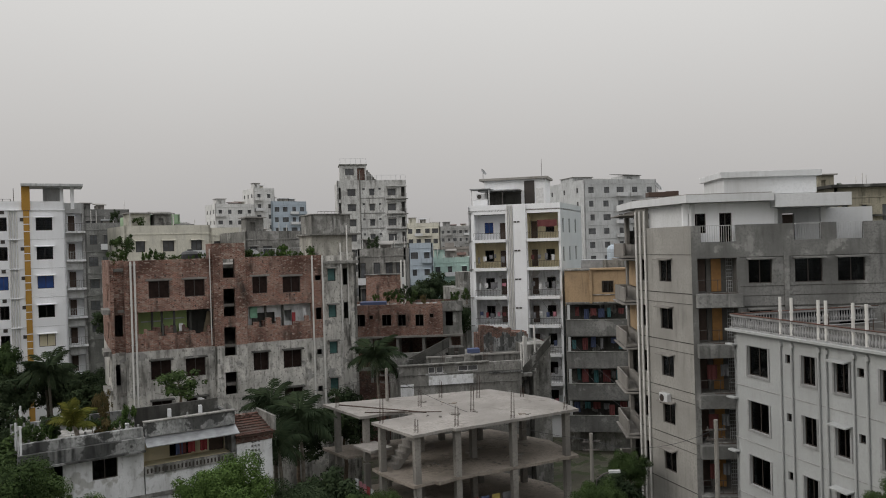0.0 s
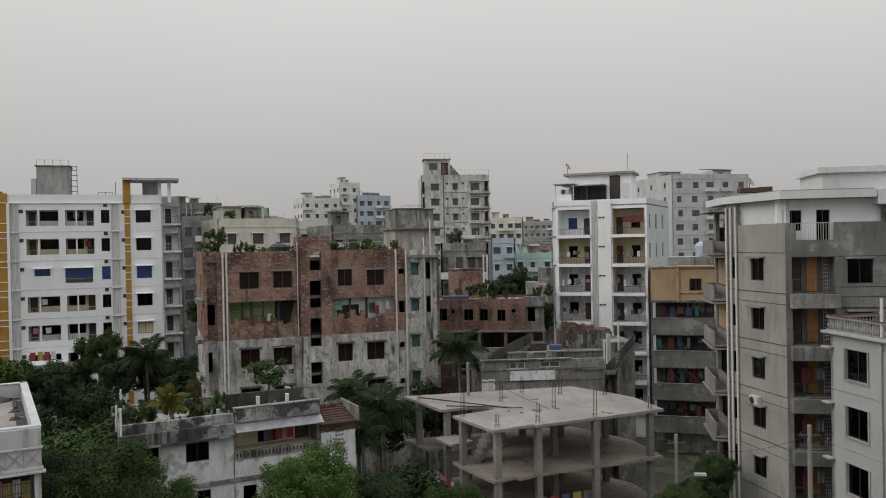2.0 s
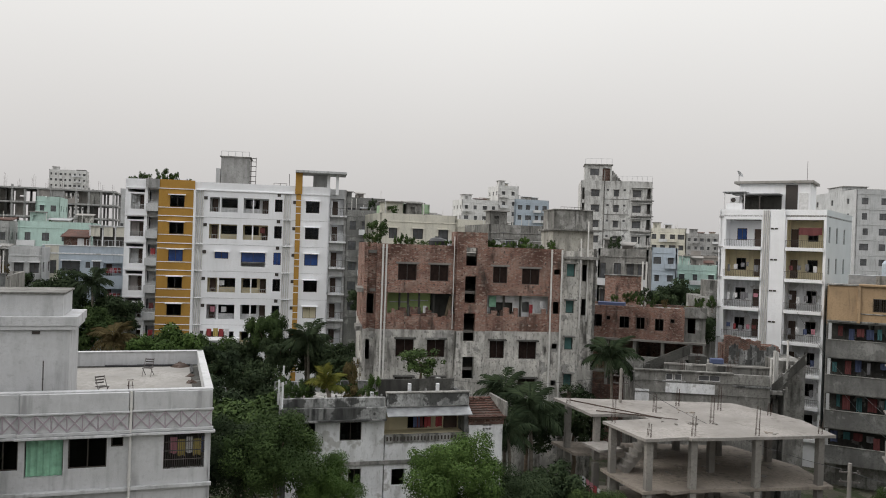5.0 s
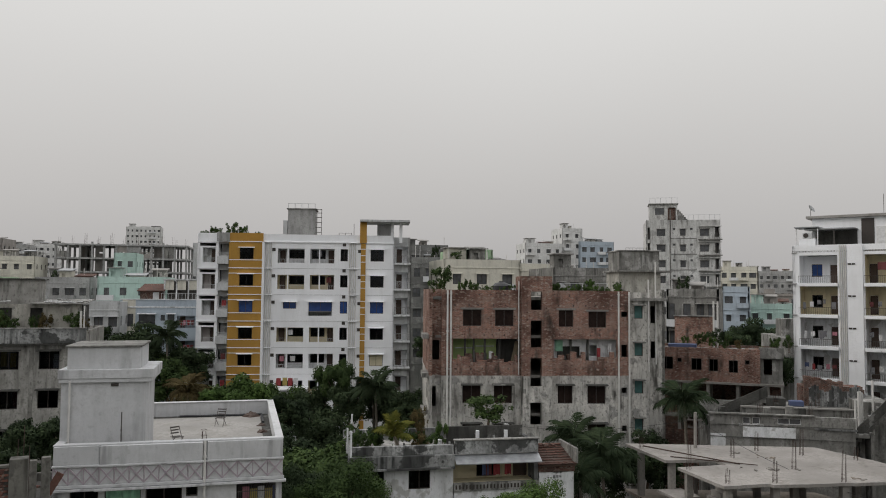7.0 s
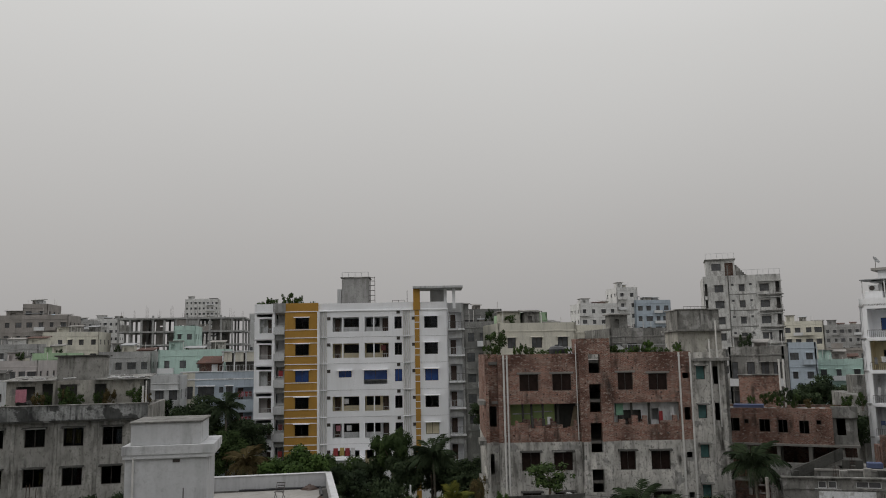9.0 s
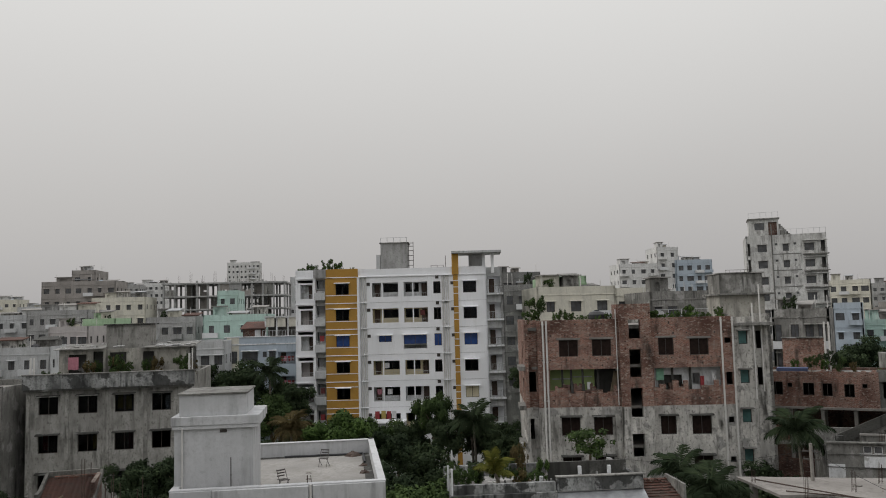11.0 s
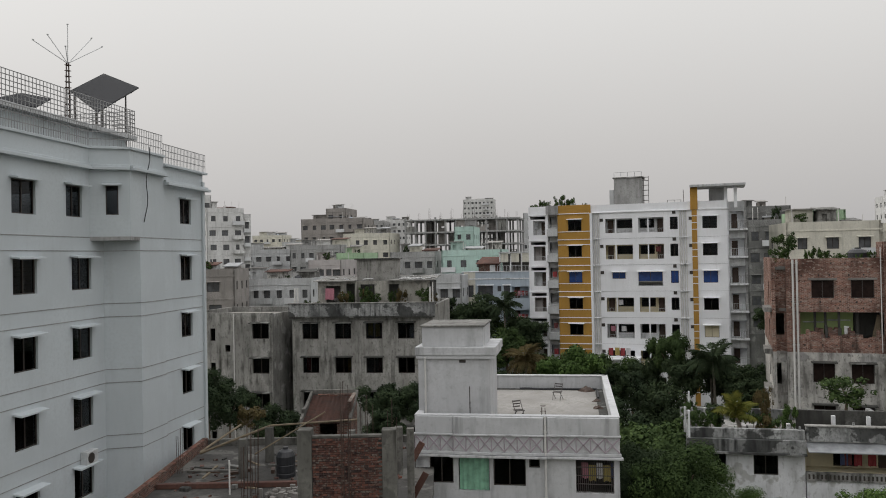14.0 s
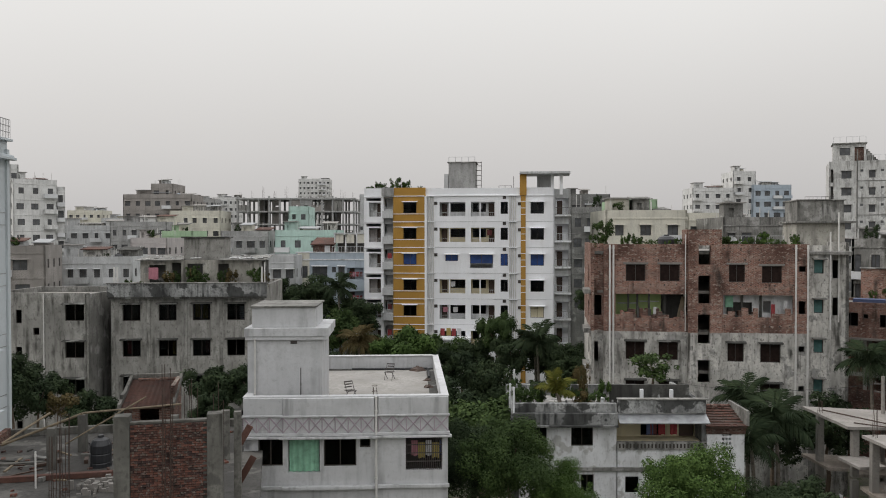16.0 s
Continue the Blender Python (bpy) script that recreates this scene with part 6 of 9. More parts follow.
# ---------------------------------------------------------------- bare concrete frame being built
def slab_frame():
    root = thing("concrete_frame", "unfinished concrete frame of slabs and bare columns", "building site", (0, 50, 0))
    top = [(-8.88, 55.55), (-5.71, 51.01), (-2.9, 52.5), (-2.13, 51.3), (-4.81, 49.29), (-2.06, 45.5), (0.23, 47.15), (0.43, 46.9), (8.58, 51.54), (7.15, 55.5), (3.15, 59.44)]
    mid_ = [(-8.88, 55.3), (-6.9, 52.6), (-5.9, 53.1), (-5.2, 52.0), (-3.6, 53.2), (-2.6, 51.6), (-4.9, 49.7), (-4.2, 48.5), (-2.1, 45.7), (-0.9, 46.6), (-0.6, 46.3), (0.3, 47.1), (8.5, 51.45), (7.15, 55.5), (3.15, 59.44)]
    rc = random.Random(14)
    for z, pts, mat in ((9.06, top, "raw_slab"), (6.05, mid_, "dust_floor_lit"), (3.0, mid_, "dust_floor_lit")):
        bm = bmesh.new()
        rim = []
        for (x0, y0), (x1, y1) in zip(pts, pts[1:] + pts[:1]):
            n = max(1, int(math.hypot(x1 - x0, y1 - y0) / 0.4))
            for k in range(n):
                j = 0.0 if k == 0 else rc.choice((0.015, 0.03, 0.03, 0.09))
                rim.append((x0 + (x1 - x0) * k / n + rc.uniform(-j, j), y0 + (y1 - y0) * k / n + rc.uniform(-j, j)))
        prism(bm, rim, z - 0.17, z)
        part("slab", bm, M[mat], root, "dusty pale concrete slab")
    cols = [(-7.6, 54.0), (-5.4, 51.6), (-4.15, 49.0), (-1.9, 46.2), (0.5, 47.5), (4.05, 49.3), (7.7, 51.5), (-0.5, 56.5), (2.2, 56.2), (5.3, 56.0), (-1.9, 53.5), (1.6, 51.6)]
    for k, (x, y) in enumerate(cols):
        bm = bmesh.new()
        a = radians(28)
        for z0, z1 in ((0, 2.8), (3.0, 5.85), (6.05, 8.86)):
            box(bm, -0.19, -0.19, z0, 0.19, 0.19, z1)
        part("column", bm, M["concrete"], root, "", pose(x, y, 0, 0, 0, 28))
        if k != 1:
            rebar(pose(x, y, 0, 0, 0, 28), 0, 0, 9.06, 0.9 + 0.5 * (k % 3), 4, spread=0.14)
    # stair flight
    bm = bmesh.new()
    prof = [(0.0, 6.05)]
    for i in range(9):
        prof += [(0.28 * i, 6.36 + 0.31 * i), (0.28 * (i + 1), 6.36 + 0.31 * i)]
    prof += [(2.52, 8.5), (0.3, 6.05)]
    fa, fb = [bm.verts.new((0, y, z)) for y, z in prof], [bm.verts.new((1.2, y, z)) for y, z in prof]
    bm.faces.new(fa)
    bm.faces.new(fb[::-1])
    for i in range(len(prof)):
        k = (i + 1) % len(prof)
        bm.faces.new((fa[i], fb[i], fb[k], fa[k]))
    part("stair", bm, M["concrete"], root, "raw concrete stair flight", pose(-4.0, 50.2, 0, 0, 0, -60))
    bm = bmesh.new()
    prism(bm, [(-6.2, 50.9), (-4.9, 49.2), (-3.6, 50.2), (-4.9, 51.9)], 7.1, 7.25)
    part("stair_landing", bm, M["raw_slab"], root, "half landing of raw concrete")
    bm = bmesh.new()
    tube(bm, (-7.4, 53.6, 9.35), (-1.4, 51.6, 9.1), 0.05, 0.04, 6)
    tube(bm, (-5.5, 52.0, 9.12), (-0.4, 51.5, 9.14), 0.04, 0.03, 6)
    part("timber_pole", bm, M["rust"], root, "long poles lying on the top slab")
    rr = random.Random(31)
    for k in range(26):
        x, y = rr.uniform(-2.0, 5.5), rr.uniform(49.5, 55.5)
        bm = bmesh.new()
        for j in range(rr.randint(1, 4)):
            a, b, w = rr.uniform(-0.3, 0.3), rr.uniform(-0.2, 0.2), rr.uniform(0.05, 0.16)
            box(bm, a, b, 0, a + w * 1.8, b + w, w * rr.uniform(0.3, 0.6))
        tagged(part("rubble", bm, M["concrete" if k % 3 else "dust_floor_lit"], None, "", pose(x, y, 9.06 if k % 2 else 6.05, 0, 0, rr.uniform(0, 180))), "broken lumps lying on the slab", "rubble", "rubble on the slabs")
    # washing and a worker's lean-to on the lower floors
    for k in range(6):
        laundry(pose(-6.2, 51.6, 0, 0, 0, -55), 0.5 * k, 0, 4.9 - 0.05 * k, 0.42, 0.8, (1, 3, 3, 0, 1, 7)[k])
    for k in range(5):
        laundry(pose(0.5, 48.2, 0, 0, 0, 28), 0.8 * k, 0, 4.3, 0.6, 0.7, (6, 0, 2, 4, 6)[k])


slab_frame()


# ---------------------------------------------------------------- two-storey brick house on posts
def brick_terrace():
    p, deg = (-10.54, 77.97), 0.0
    m = frame_at(p, deg)
    root = thing("brick_terrace", "low bare brick storey carried on concrete posts", "building", (p[0], p[1], 0))
    win = [(1.41, 2.61, 12.2, 13.4), (4.27, 5.2, 12.2, 13.32), (5.85, 6.66, 12.15, 13.3), (7.59, 8.4, 12.1, 13.25), (3.0, 3.4, 12.9, 13.3), (9.0, 9.4, 12.9, 13.3)]
    wall(root, m, 0, 10.3, 11.2, 14.3, M["brick"], win, label="bare red brick wall")
    for r in win:
        window(root, m, *r, style="slide", hood=False)
    wall(root, m, 10.3, 12.2, 11.2, 14.2, M["weathered"], [(10.6, 11.3, 12.0, 13.4)], y=0.4)
    block(root, m, (-0.1, -0.2, 11.0, 12.3, 9.0, 11.2), M["concrete"], "floor_slab")
    block(root, m, (0, 0.3, 13.7, 12.2, 9.0, 13.85), M["weathered"], "roof_slab")
    block(root, m, (0, 8.6, 0, 12.2, 8.9, 14.1), M["brick_dark"], "rear_wall")
    block(root, m, (-0.1, 0.3, 11.2, 0.15, 8.6, 14.1), M["brick"], "side_wall")
    block(root, m, (12.0, 0.7, 11.2, 12.2, 8.6, 14.1), M["weathered"], "side_wall")
    for u in (0.6, 3.0, 5.6, 8.2, 10.8):
        for v in (0.1, 4.5):
            block(root, m, (u, v, 0, u + 0.3, v + 0.3, 11.0), M["concrete"], "post")
    block(root, m, (0, 1.2, 8.0, 3.0, 1.4, 9.8), M["brick"], "low_wall")
    block(root, m, (0, -0.1, 7.8, 12.2, 8.6, 8.0), M["concrete"], "floor_slab")
    block(root, m, (0, 0.0, 0, 12.2, 0.25, 6.6), M["brick_dark"], "lower_wall")
    block(root, m, (2.0, 8.0, 13.85, 5.8, 8.3, 17.0), M["brick"], "roof_wall", "bare brick wall on the terrace roof")
    block(root, m, (1.9, 7.9, 17.0, 5.9, 8.4, 17.12), M["weathered"], "roof_wall_coping")
    for u in (5.9, 6.3):
        pipe(root, m, u, 13.85, 18.6, 7.6, 0.09)
    block(root, m, (10.2, 0.1, 13.5, 12.3, 0.38, 14.5), M["weathered"], "balcony_wall", "stained concrete balcony front")
    bm = bmesh.new()
    rnd = random.Random(9)
    for k in range(40):
        x, y, s = rnd.uniform(5.5, 11.5), rnd.uniform(0.8, 4.0), rnd.uniform(0.15, 0.4)
        box(bm, x, y, 13.85, x + s, y + s * 0.7, 13.85 + s * rnd.uniform(0.4, 1.6))
    tagged(part("rubble_heap", bm, M["brick"], None, "", m), "heap of broken bricks on the roof", "rubble")
    bm = bmesh.new()
    box(bm, 2.0, 1.5, 13.85, 4.6, 3.0, 14.5)
    tagged(part("tarpaulin", bm, CLOTH[2], None, "", m), "blue tarpaulin over a stack on the roof", "tarpaulin")


TERRACE = frame_at((-10.54, 77.97), 0.0)
brick_terrace()


# ---------------------------------------------------------------- stained grey pair of houses on the left
def stained_house():
    p, deg = (-58.74, 38.69), 37.99
    m = frame_at(p, deg)
    root = thing("stained_house", "stained grey four-storey house with a roof shed", "building", (p[0], p[1], 0))
    G = M["stained_wall"]
    holes = []
    for i in range(5):
        d = 2.97 * i
        holes += [(u, u + 1.45, 13.15 - d, 14.57 - d) for u in (0.93, 3.85, 6.6, 9.42)]
    wall(root, m, 0, 12.6, 0, 15.2, G, holes, label="stained grey rendered wall")
    for k, r in enumerate(holes):
        window(root, m, *r, style="slide", hood_mat="soot_and_shade", pane="glass")
    block(root, m, (-0.1, -0.45, 15.0, 12.7, -0.004, 15.15), M["soot_and_shade"], "ledge")
    block(root, m, (-0.15, -0.5, 15.15, 12.75, -0.2, 16.25), M["black_mould"], "parapet", "blackened parapet")
    block(root, m, (-0.2, -0.55, 16.25, 12.8, -0.15, 16.33), M["weathered"], "coping")
    for u in (0.05, 2.9, 5.9, 8.8, 12.3):
        block(root, m, (u, -0.06, 0, u + 0.28, -0.004, 15.0), G, "pilaster")
    cs = oblong(p, deg, 0, 12.6, 0, 11)
    for k in (1, 2, 3):
        mm, L = along(cs[k], cs[(k + 1) % 4])
        wall(root, mm, 0, L, 0, 16.0, G)
    floors(root, cs, [15.2, 12.2, 9.2, 6.2], M["concrete"], inset=0.2)
    sh = [(2.5, 3.9, 16.1, 17.7), (4.4, 5.2, 15.3, 17.9), (5.7, 7.0, 16.0, 17.8), (8.3, 9.2, 15.3, 17.8)]
    wall(root, m, 1.8, 12.0, 15.2, 18.1, M["shed_wall"], sh, y=2.0, label="patched roof shed wall")
    # solid dark fill: shade seen through the shed's openings, put into colour
    block(root, m, (1.8, 2.7, 15.2, 12.0, 6.0, 18.0), M["soot_and_shade"], "shed_inside")
    rsx = random.Random(40)
    for k in range(34):
        u = rsx.uniform(8.6, 12.1) if k < 22 else rsx.uniform(1.7, 5.0)
        v, w = rsx.uniform(1.6, 5.6), rsx.uniform(0.08, 0.3)
        block(root, m, (u, v, 18.17 + 0.06 * (v - 1.5), u + w * 1.6, v + w, 18.24 + 0.06 * (v - 1.5)), M[("white_old", "dull_white", "weathered")[k % 3]], "roof_weight")
    for u0, u1, z in ((1.5, 5.3, 18.1), (8.4, 12.4, 18.1)):
        bm = bmesh.new()
        box(bm, u0, 1.5, z, u1, 6.4, z + 0.06)
        for v in bm.verts:
            v.co.z += 0.06 * (v.co.y - 1.5)
        part("tin_roof", bm, M["weathered"], root, "dirty grey sheet roof", m)
    block(root, m, (5.2, 3.0, 18.0, 8.6, 6.0, 20.0), M["stained_wall"], "tank_room", "weathered tank room")
    block(root, m, (5.0, 2.8, 20.0, 8.8, 6.2, 20.12), M["soot_and_shade"], "tank_room_slab")
    for u, v in ((9.3, 1.8), (10.4, 2.0), (6.0, 2.2)):
        for k in range(3):
            block(root, m, (u + 0.3 * k, 1.7, 18.25 + 0.02 * k, u + 0.3 * k + 0.22, 2.4, 18.32 + 0.02 * k), M["frame_white"], "roof_scrap")
    laundry(m, 2.6, 1.6, 17.5, 0.8, 1.0, 3)
    for u, z, k in ((6.75, 14.5, 4), (7.4, 14.4, 4), (4.9, 11.4, 4), (1.2, 11.5, 0), (10.4, 14.3, 1), (7.6, 11.4, 7)):
        laundry(m, u, 0.32, z, 0.42, 1.1, k)
    for u in (0.3, 0.55, 12.3):
        pipe(root, m, u, 15.3, 17.6, 0.0, 0.08)
    pipe(root, m, 12.55, 4.0, 18.0, -0.1, 0.05)

    p2, deg2 = (-63.87, 33.42), 32.32
    m2 = frame_at(p2, deg2)
    r2 = thing("stained_house", "narrow stained grey house beside a dark alley", "building", (p2[0], p2[1], 0))
    h2 = []
    for i in range(4):
        d = 3.0 * i
        h2 += [(4.2, 5.75, 13.35 - d, 14.72 - d), (0.18, 0.67, 13.14 - d, 14.25 - d), (1.6, 2.1, 12.2 - d, 12.8 - d)]
    wall(r2, m2, -3, 6.1, 0, 15.6, M["stained_wall"], h2, label="stained grey rendered wall")
    for k, r in enumerate(h2):
        window(r2, m2, *r, style="slide", hood=(k % 3 == 0), hood_mat="soot_and_shade")
    c2 = oblong(p2, deg2, -3, 6.1, 0, 10)
    for k in (1, 2, 3):
        mm, L = along(c2[k], c2[(k + 1) % 4])
        wall(r2, mm, 0, L, 0, 15.5, M["weathered"])
    floors(r2, c2, [15.0, 12.0, 9.0], M["concrete"], inset=0.2)
    pipe(r2, m2, 2.5, 3.0, 15.5)
    return m


STAINED = lifted(stained_house, 0.05)


# ---------------------------------------------------------------- half-built house below the camera
def half_built():
    p, deg = (-23.03, 15.15), 45.78
    m = frame_at(p, deg)
    root = thing("half_built_house", "half-built storey of raw brick between concrete columns", "building site", (p[0], p[1], 0))
    rnd0 = random.Random(9)
    wall(root, m, 0.5, 2.92, 9.0, 13.9, M["site_floor"], [], y=0.1, th=0.2, label="dark mortar between the bricks")
    for u, v, w, z in ((0.0, 0.0, 0.5, 14.2), (2.92, 0.0, 0.5, 14.15), (3.72, 1.3, 0.26, 13.9)):
        block(root, m, (u, v, 0, u + w, v + w, z), M["site_column"], "column", "rough concrete column")
    block(root, m, (0.5, 0.08, 13.9, 2.92, 0.32, 13.98), M["site_column"], "mortar_bed")
    block(root, m, (-7.5, 0.1, 10.3, 4.6, 14, 10.5), M["site_floor"], "floor_slab", "littered concrete floor")
    wall(root, m, -7.5, -0.1, 0, 10.3, M["brick_dark"], [], y=-0.1)
    wall(root, m @ pose(-7.4, 13.9, 0, 0, 0, -90), 0.2, 13.5, 0, 10.95, M["brick_dark"], [], y=0.0, label="knee-high brick wall along the slab edge")
    block(root, m, (-7.2, 13.7, 10.5, 4.6, 13.95, 10.85), M["site_column"], "low_wall")
    block(root, m, (-7.1, 6.1, 10.504, -1.2, 6.35, 10.72), M["red_tile"], "brick_course", "line of fallen bricks")
    block(root, m, (-6.6, 8.6, 10.504, -3.9, 8.8, 10.6), M["site_column"], "kerb")
    for k in range(12):
        bm = bmesh.new()
        box(bm, 0, 0, 0, rnd0.uniform(0.8, 2.2), 0.1, 0.05)
        part("loose_plank", bm, M[("bamboo", "wood_dark", "soot_and_shade")[k % 3]], root, "", m @ pose(rnd0.uniform(-6, 2.5), rnd0.uniform(5, 12), 10.504, 0, 0, rnd0.uniform(0, 180)))
    for k in range(46):
        bm = bmesh.new()
        w = rnd0.uniform(0.06, 0.14)
        box(bm, 0, 0, 0, w * 1.7, w, w * 0.7)
        part("brick", bm, M["brick_piece"], root, "", m @ pose(rnd0.uniform(-6.8, 3.4), rnd0.uniform(4, 12.5), 10.505, 0, 0, rnd0.uniform(0, 180)))
    rebar(m, -2.4, 3.8, 10.5, 3.1, 6, spread=0.17)
    rebar(m, -2.75, 3.6, 10.5, 2.6, 4, spread=0.12)
    rebar(m, 1.72, -0.3, 10.3, 5.6, 6, spread=0.16)
    rebar(m, 2.3, 1.5, 10.5, 4.6, 4, spread=0.2)
    rebar(m, 3.1, 2.6, 10.5, 4.3, 4, spread=0.18)
    rebar(m, -6.9, 8.6, 10.5, 2.0, 4, spread=0.12)
    for u, v, w, z in ((-3.4, 10.2, 0.36, 12.15), (-4.0, 7.6, 0.34, 12.2), (0.6, 9.4, 0.34, 12.1), (2.9, 7.6, 0.34, 12.6)):
        block(root, m, (u, v, 10.5, u + w, v + w, z), M["site_column"], "column")
    for a, b, r in (((-3.2, 10.3, 12.2), (-6.6, 10.6, 10.9), 0.06), ((-3.2, 10.4, 12.2), (1.0, 10.2, 12.45), 0.045), ((-3.6, 9.0, 11.2), (-0.4, 9.4, 13.0), 0.035), ((-6.6, 10.6, 10.95), (-5.4, 13.6, 11.6), 0.055)):
        bm = bmesh.new()
        tube(bm, m @ Vector(a), m @ Vector(b), r)
        part("timber_prop", bm, M["bamboo"], root, "long timber prop")
    rnd = random.Random(2)
    bm = bmesh.new()
    for k in range(150):
        x, y, w = rnd.gauss(-1.5, 0.35), rnd.gauss(4.7, 0.35), rnd.uniform(0.03, 0.13)
        box(bm, x, y, 10.5, x + w * 1.6, y + w, 10.5 + w * rnd.uniform(0.3, 3.0))
    tagged(part("rubble_heap", bm, M["concrete"], None, "", m), "heap of broken plaster on the floor slab", "rubble")
    water_tank(m @ Vector((-1.95, 7.8, 10.5)), 0.42, 1.3)
    for k, (z, ln) in enumerate(((11.3, 1.0), (12.6, 0.75))):
        bm = bmesh.new()
        box(bm, 0, -0.03, 0, 0.24, 0.03, ln)
        part("plank", bm, M["red_tile"], root, "leaning rust-red plank", m @ pose(3.78, 2.0 + 0.2 * k, z, 0, 30, 0))
    for k in range(20):
        bm = bmesh.new()
        w = rnd0.uniform(0.3, 1.0)
        box(bm, 0, 0, 0, w, w * rnd0.uniform(0.2, 0.7), rnd0.uniform(0.02, 0.2))
        part("scrap", bm, M[("wood_dark", "site_floor", "soot_and_shade", "weathered")[k % 4]], root, "", m @ pose(rnd0.uniform(-6.5, 3.4), rnd0.uniform(5, 12), 10.51, rnd0.uniform(-3, 3), rnd0.uniform(-3, 3), rnd0.uniform(0, 180)))
    pipe(root, m, -3.75, 10.5, 11.9, 5.2, 0.035, "pvc", "standpipe")
    # the rough brick panel, brick by brick
    rb = random.Random(17)
    shapes = []
    for k in range(3):
        bm = bmesh.new()
        box(bm, 0, 0, 0, (0.232, 0.226, 0.11)[k], 0.12, (0.066, 0.07, 0.068)[k])
        bmesh.ops.bevel(bm, geom=bm.edges[:], offset=0.006, segments=1, affect="EDGES")
        shapes.append(mesh_of("brick", bm, M["brick_piece"]))
    for row in range(32):
        u = 0.51 if row % 2 else 0.63
        if row % 2 == 0:
            hang("brick", shapes[2], root, m @ pose(0.51, 0.07, 11.36 + 0.079 * row))
        while u < 2.9 - 0.2:
            hang("brick", shapes[rb.randrange(2)], root, m @ pose(u, 0.06 + rb.uniform(-0.014, 0.014), 11.36 + 0.079 * row, 0, 0, rb.uniform(-2, 2)))
            u += 0.242
    # tin-roofed shed behind
    ps, ds = (-33.72, 22.83), 45.78
    ms = frame_at(ps, ds)
    rs = thing("shed", "small brick shed with a rusty red tin roof", "shed", (ps[0], ps[1], 0))
    wall(rs, ms, 0, 2.3, 0, 11.75, M["brick_dark"], [(0.7, 1.6, 10.2, 11.7)])
    block(rs, ms, (-0.25, 0.27, 0, -0.08, 3.2, 12.4), M["site_column"], "side_wall")
    block(rs, ms, (2.1, 0.27, 0, 2.3, 3.0, 12.75), M["brick_dark"], "side_wall")
    block(rs, ms, (0.2, 2.8, 0, 2.1, 3.0, 12.7), M["brick_dark"], "rear_wall")
    bm = bmesh.new()
    n = 20
    g = [[bm.verts.new((-0.1 + 2.3 * i / n, y, 11.85 + 0.03 * (i % 2) + (0.8 if y > 1 else 0))) for y in (-0.3, 3.1)] for i in range(n + 1)]
    for a, b in zip(g, g[1:]):
        bm.faces.new((a[0], b[0], b[1], a[1]))
    bmesh.ops.solidify(bm, geom=bm.faces[:], thickness=0.03)
    part("tin_roof", bm, M["red_tile"], rs, "rusty corrugated roof", ms)
    for u in (-0.24, 2.22):
        bm = bmesh.new()
        box(bm, u, -0.35, 11.8, u + 0.14, 3.2, 12.05)
        for v in bm.verts:
            if v.co.y > 1:
                v.co.z += 0.8
        part("roof_rim", bm, M["site_column"], rs, "", ms)
    block(rs, ms, (-0.1, 3.1, 12.5, 2.2, 3.22, 12.9), M["site_column"], "roof_rim")


lifted(half_built, 0.12)


# ---------------------------------------------------------------- city behind
ROOFS = []


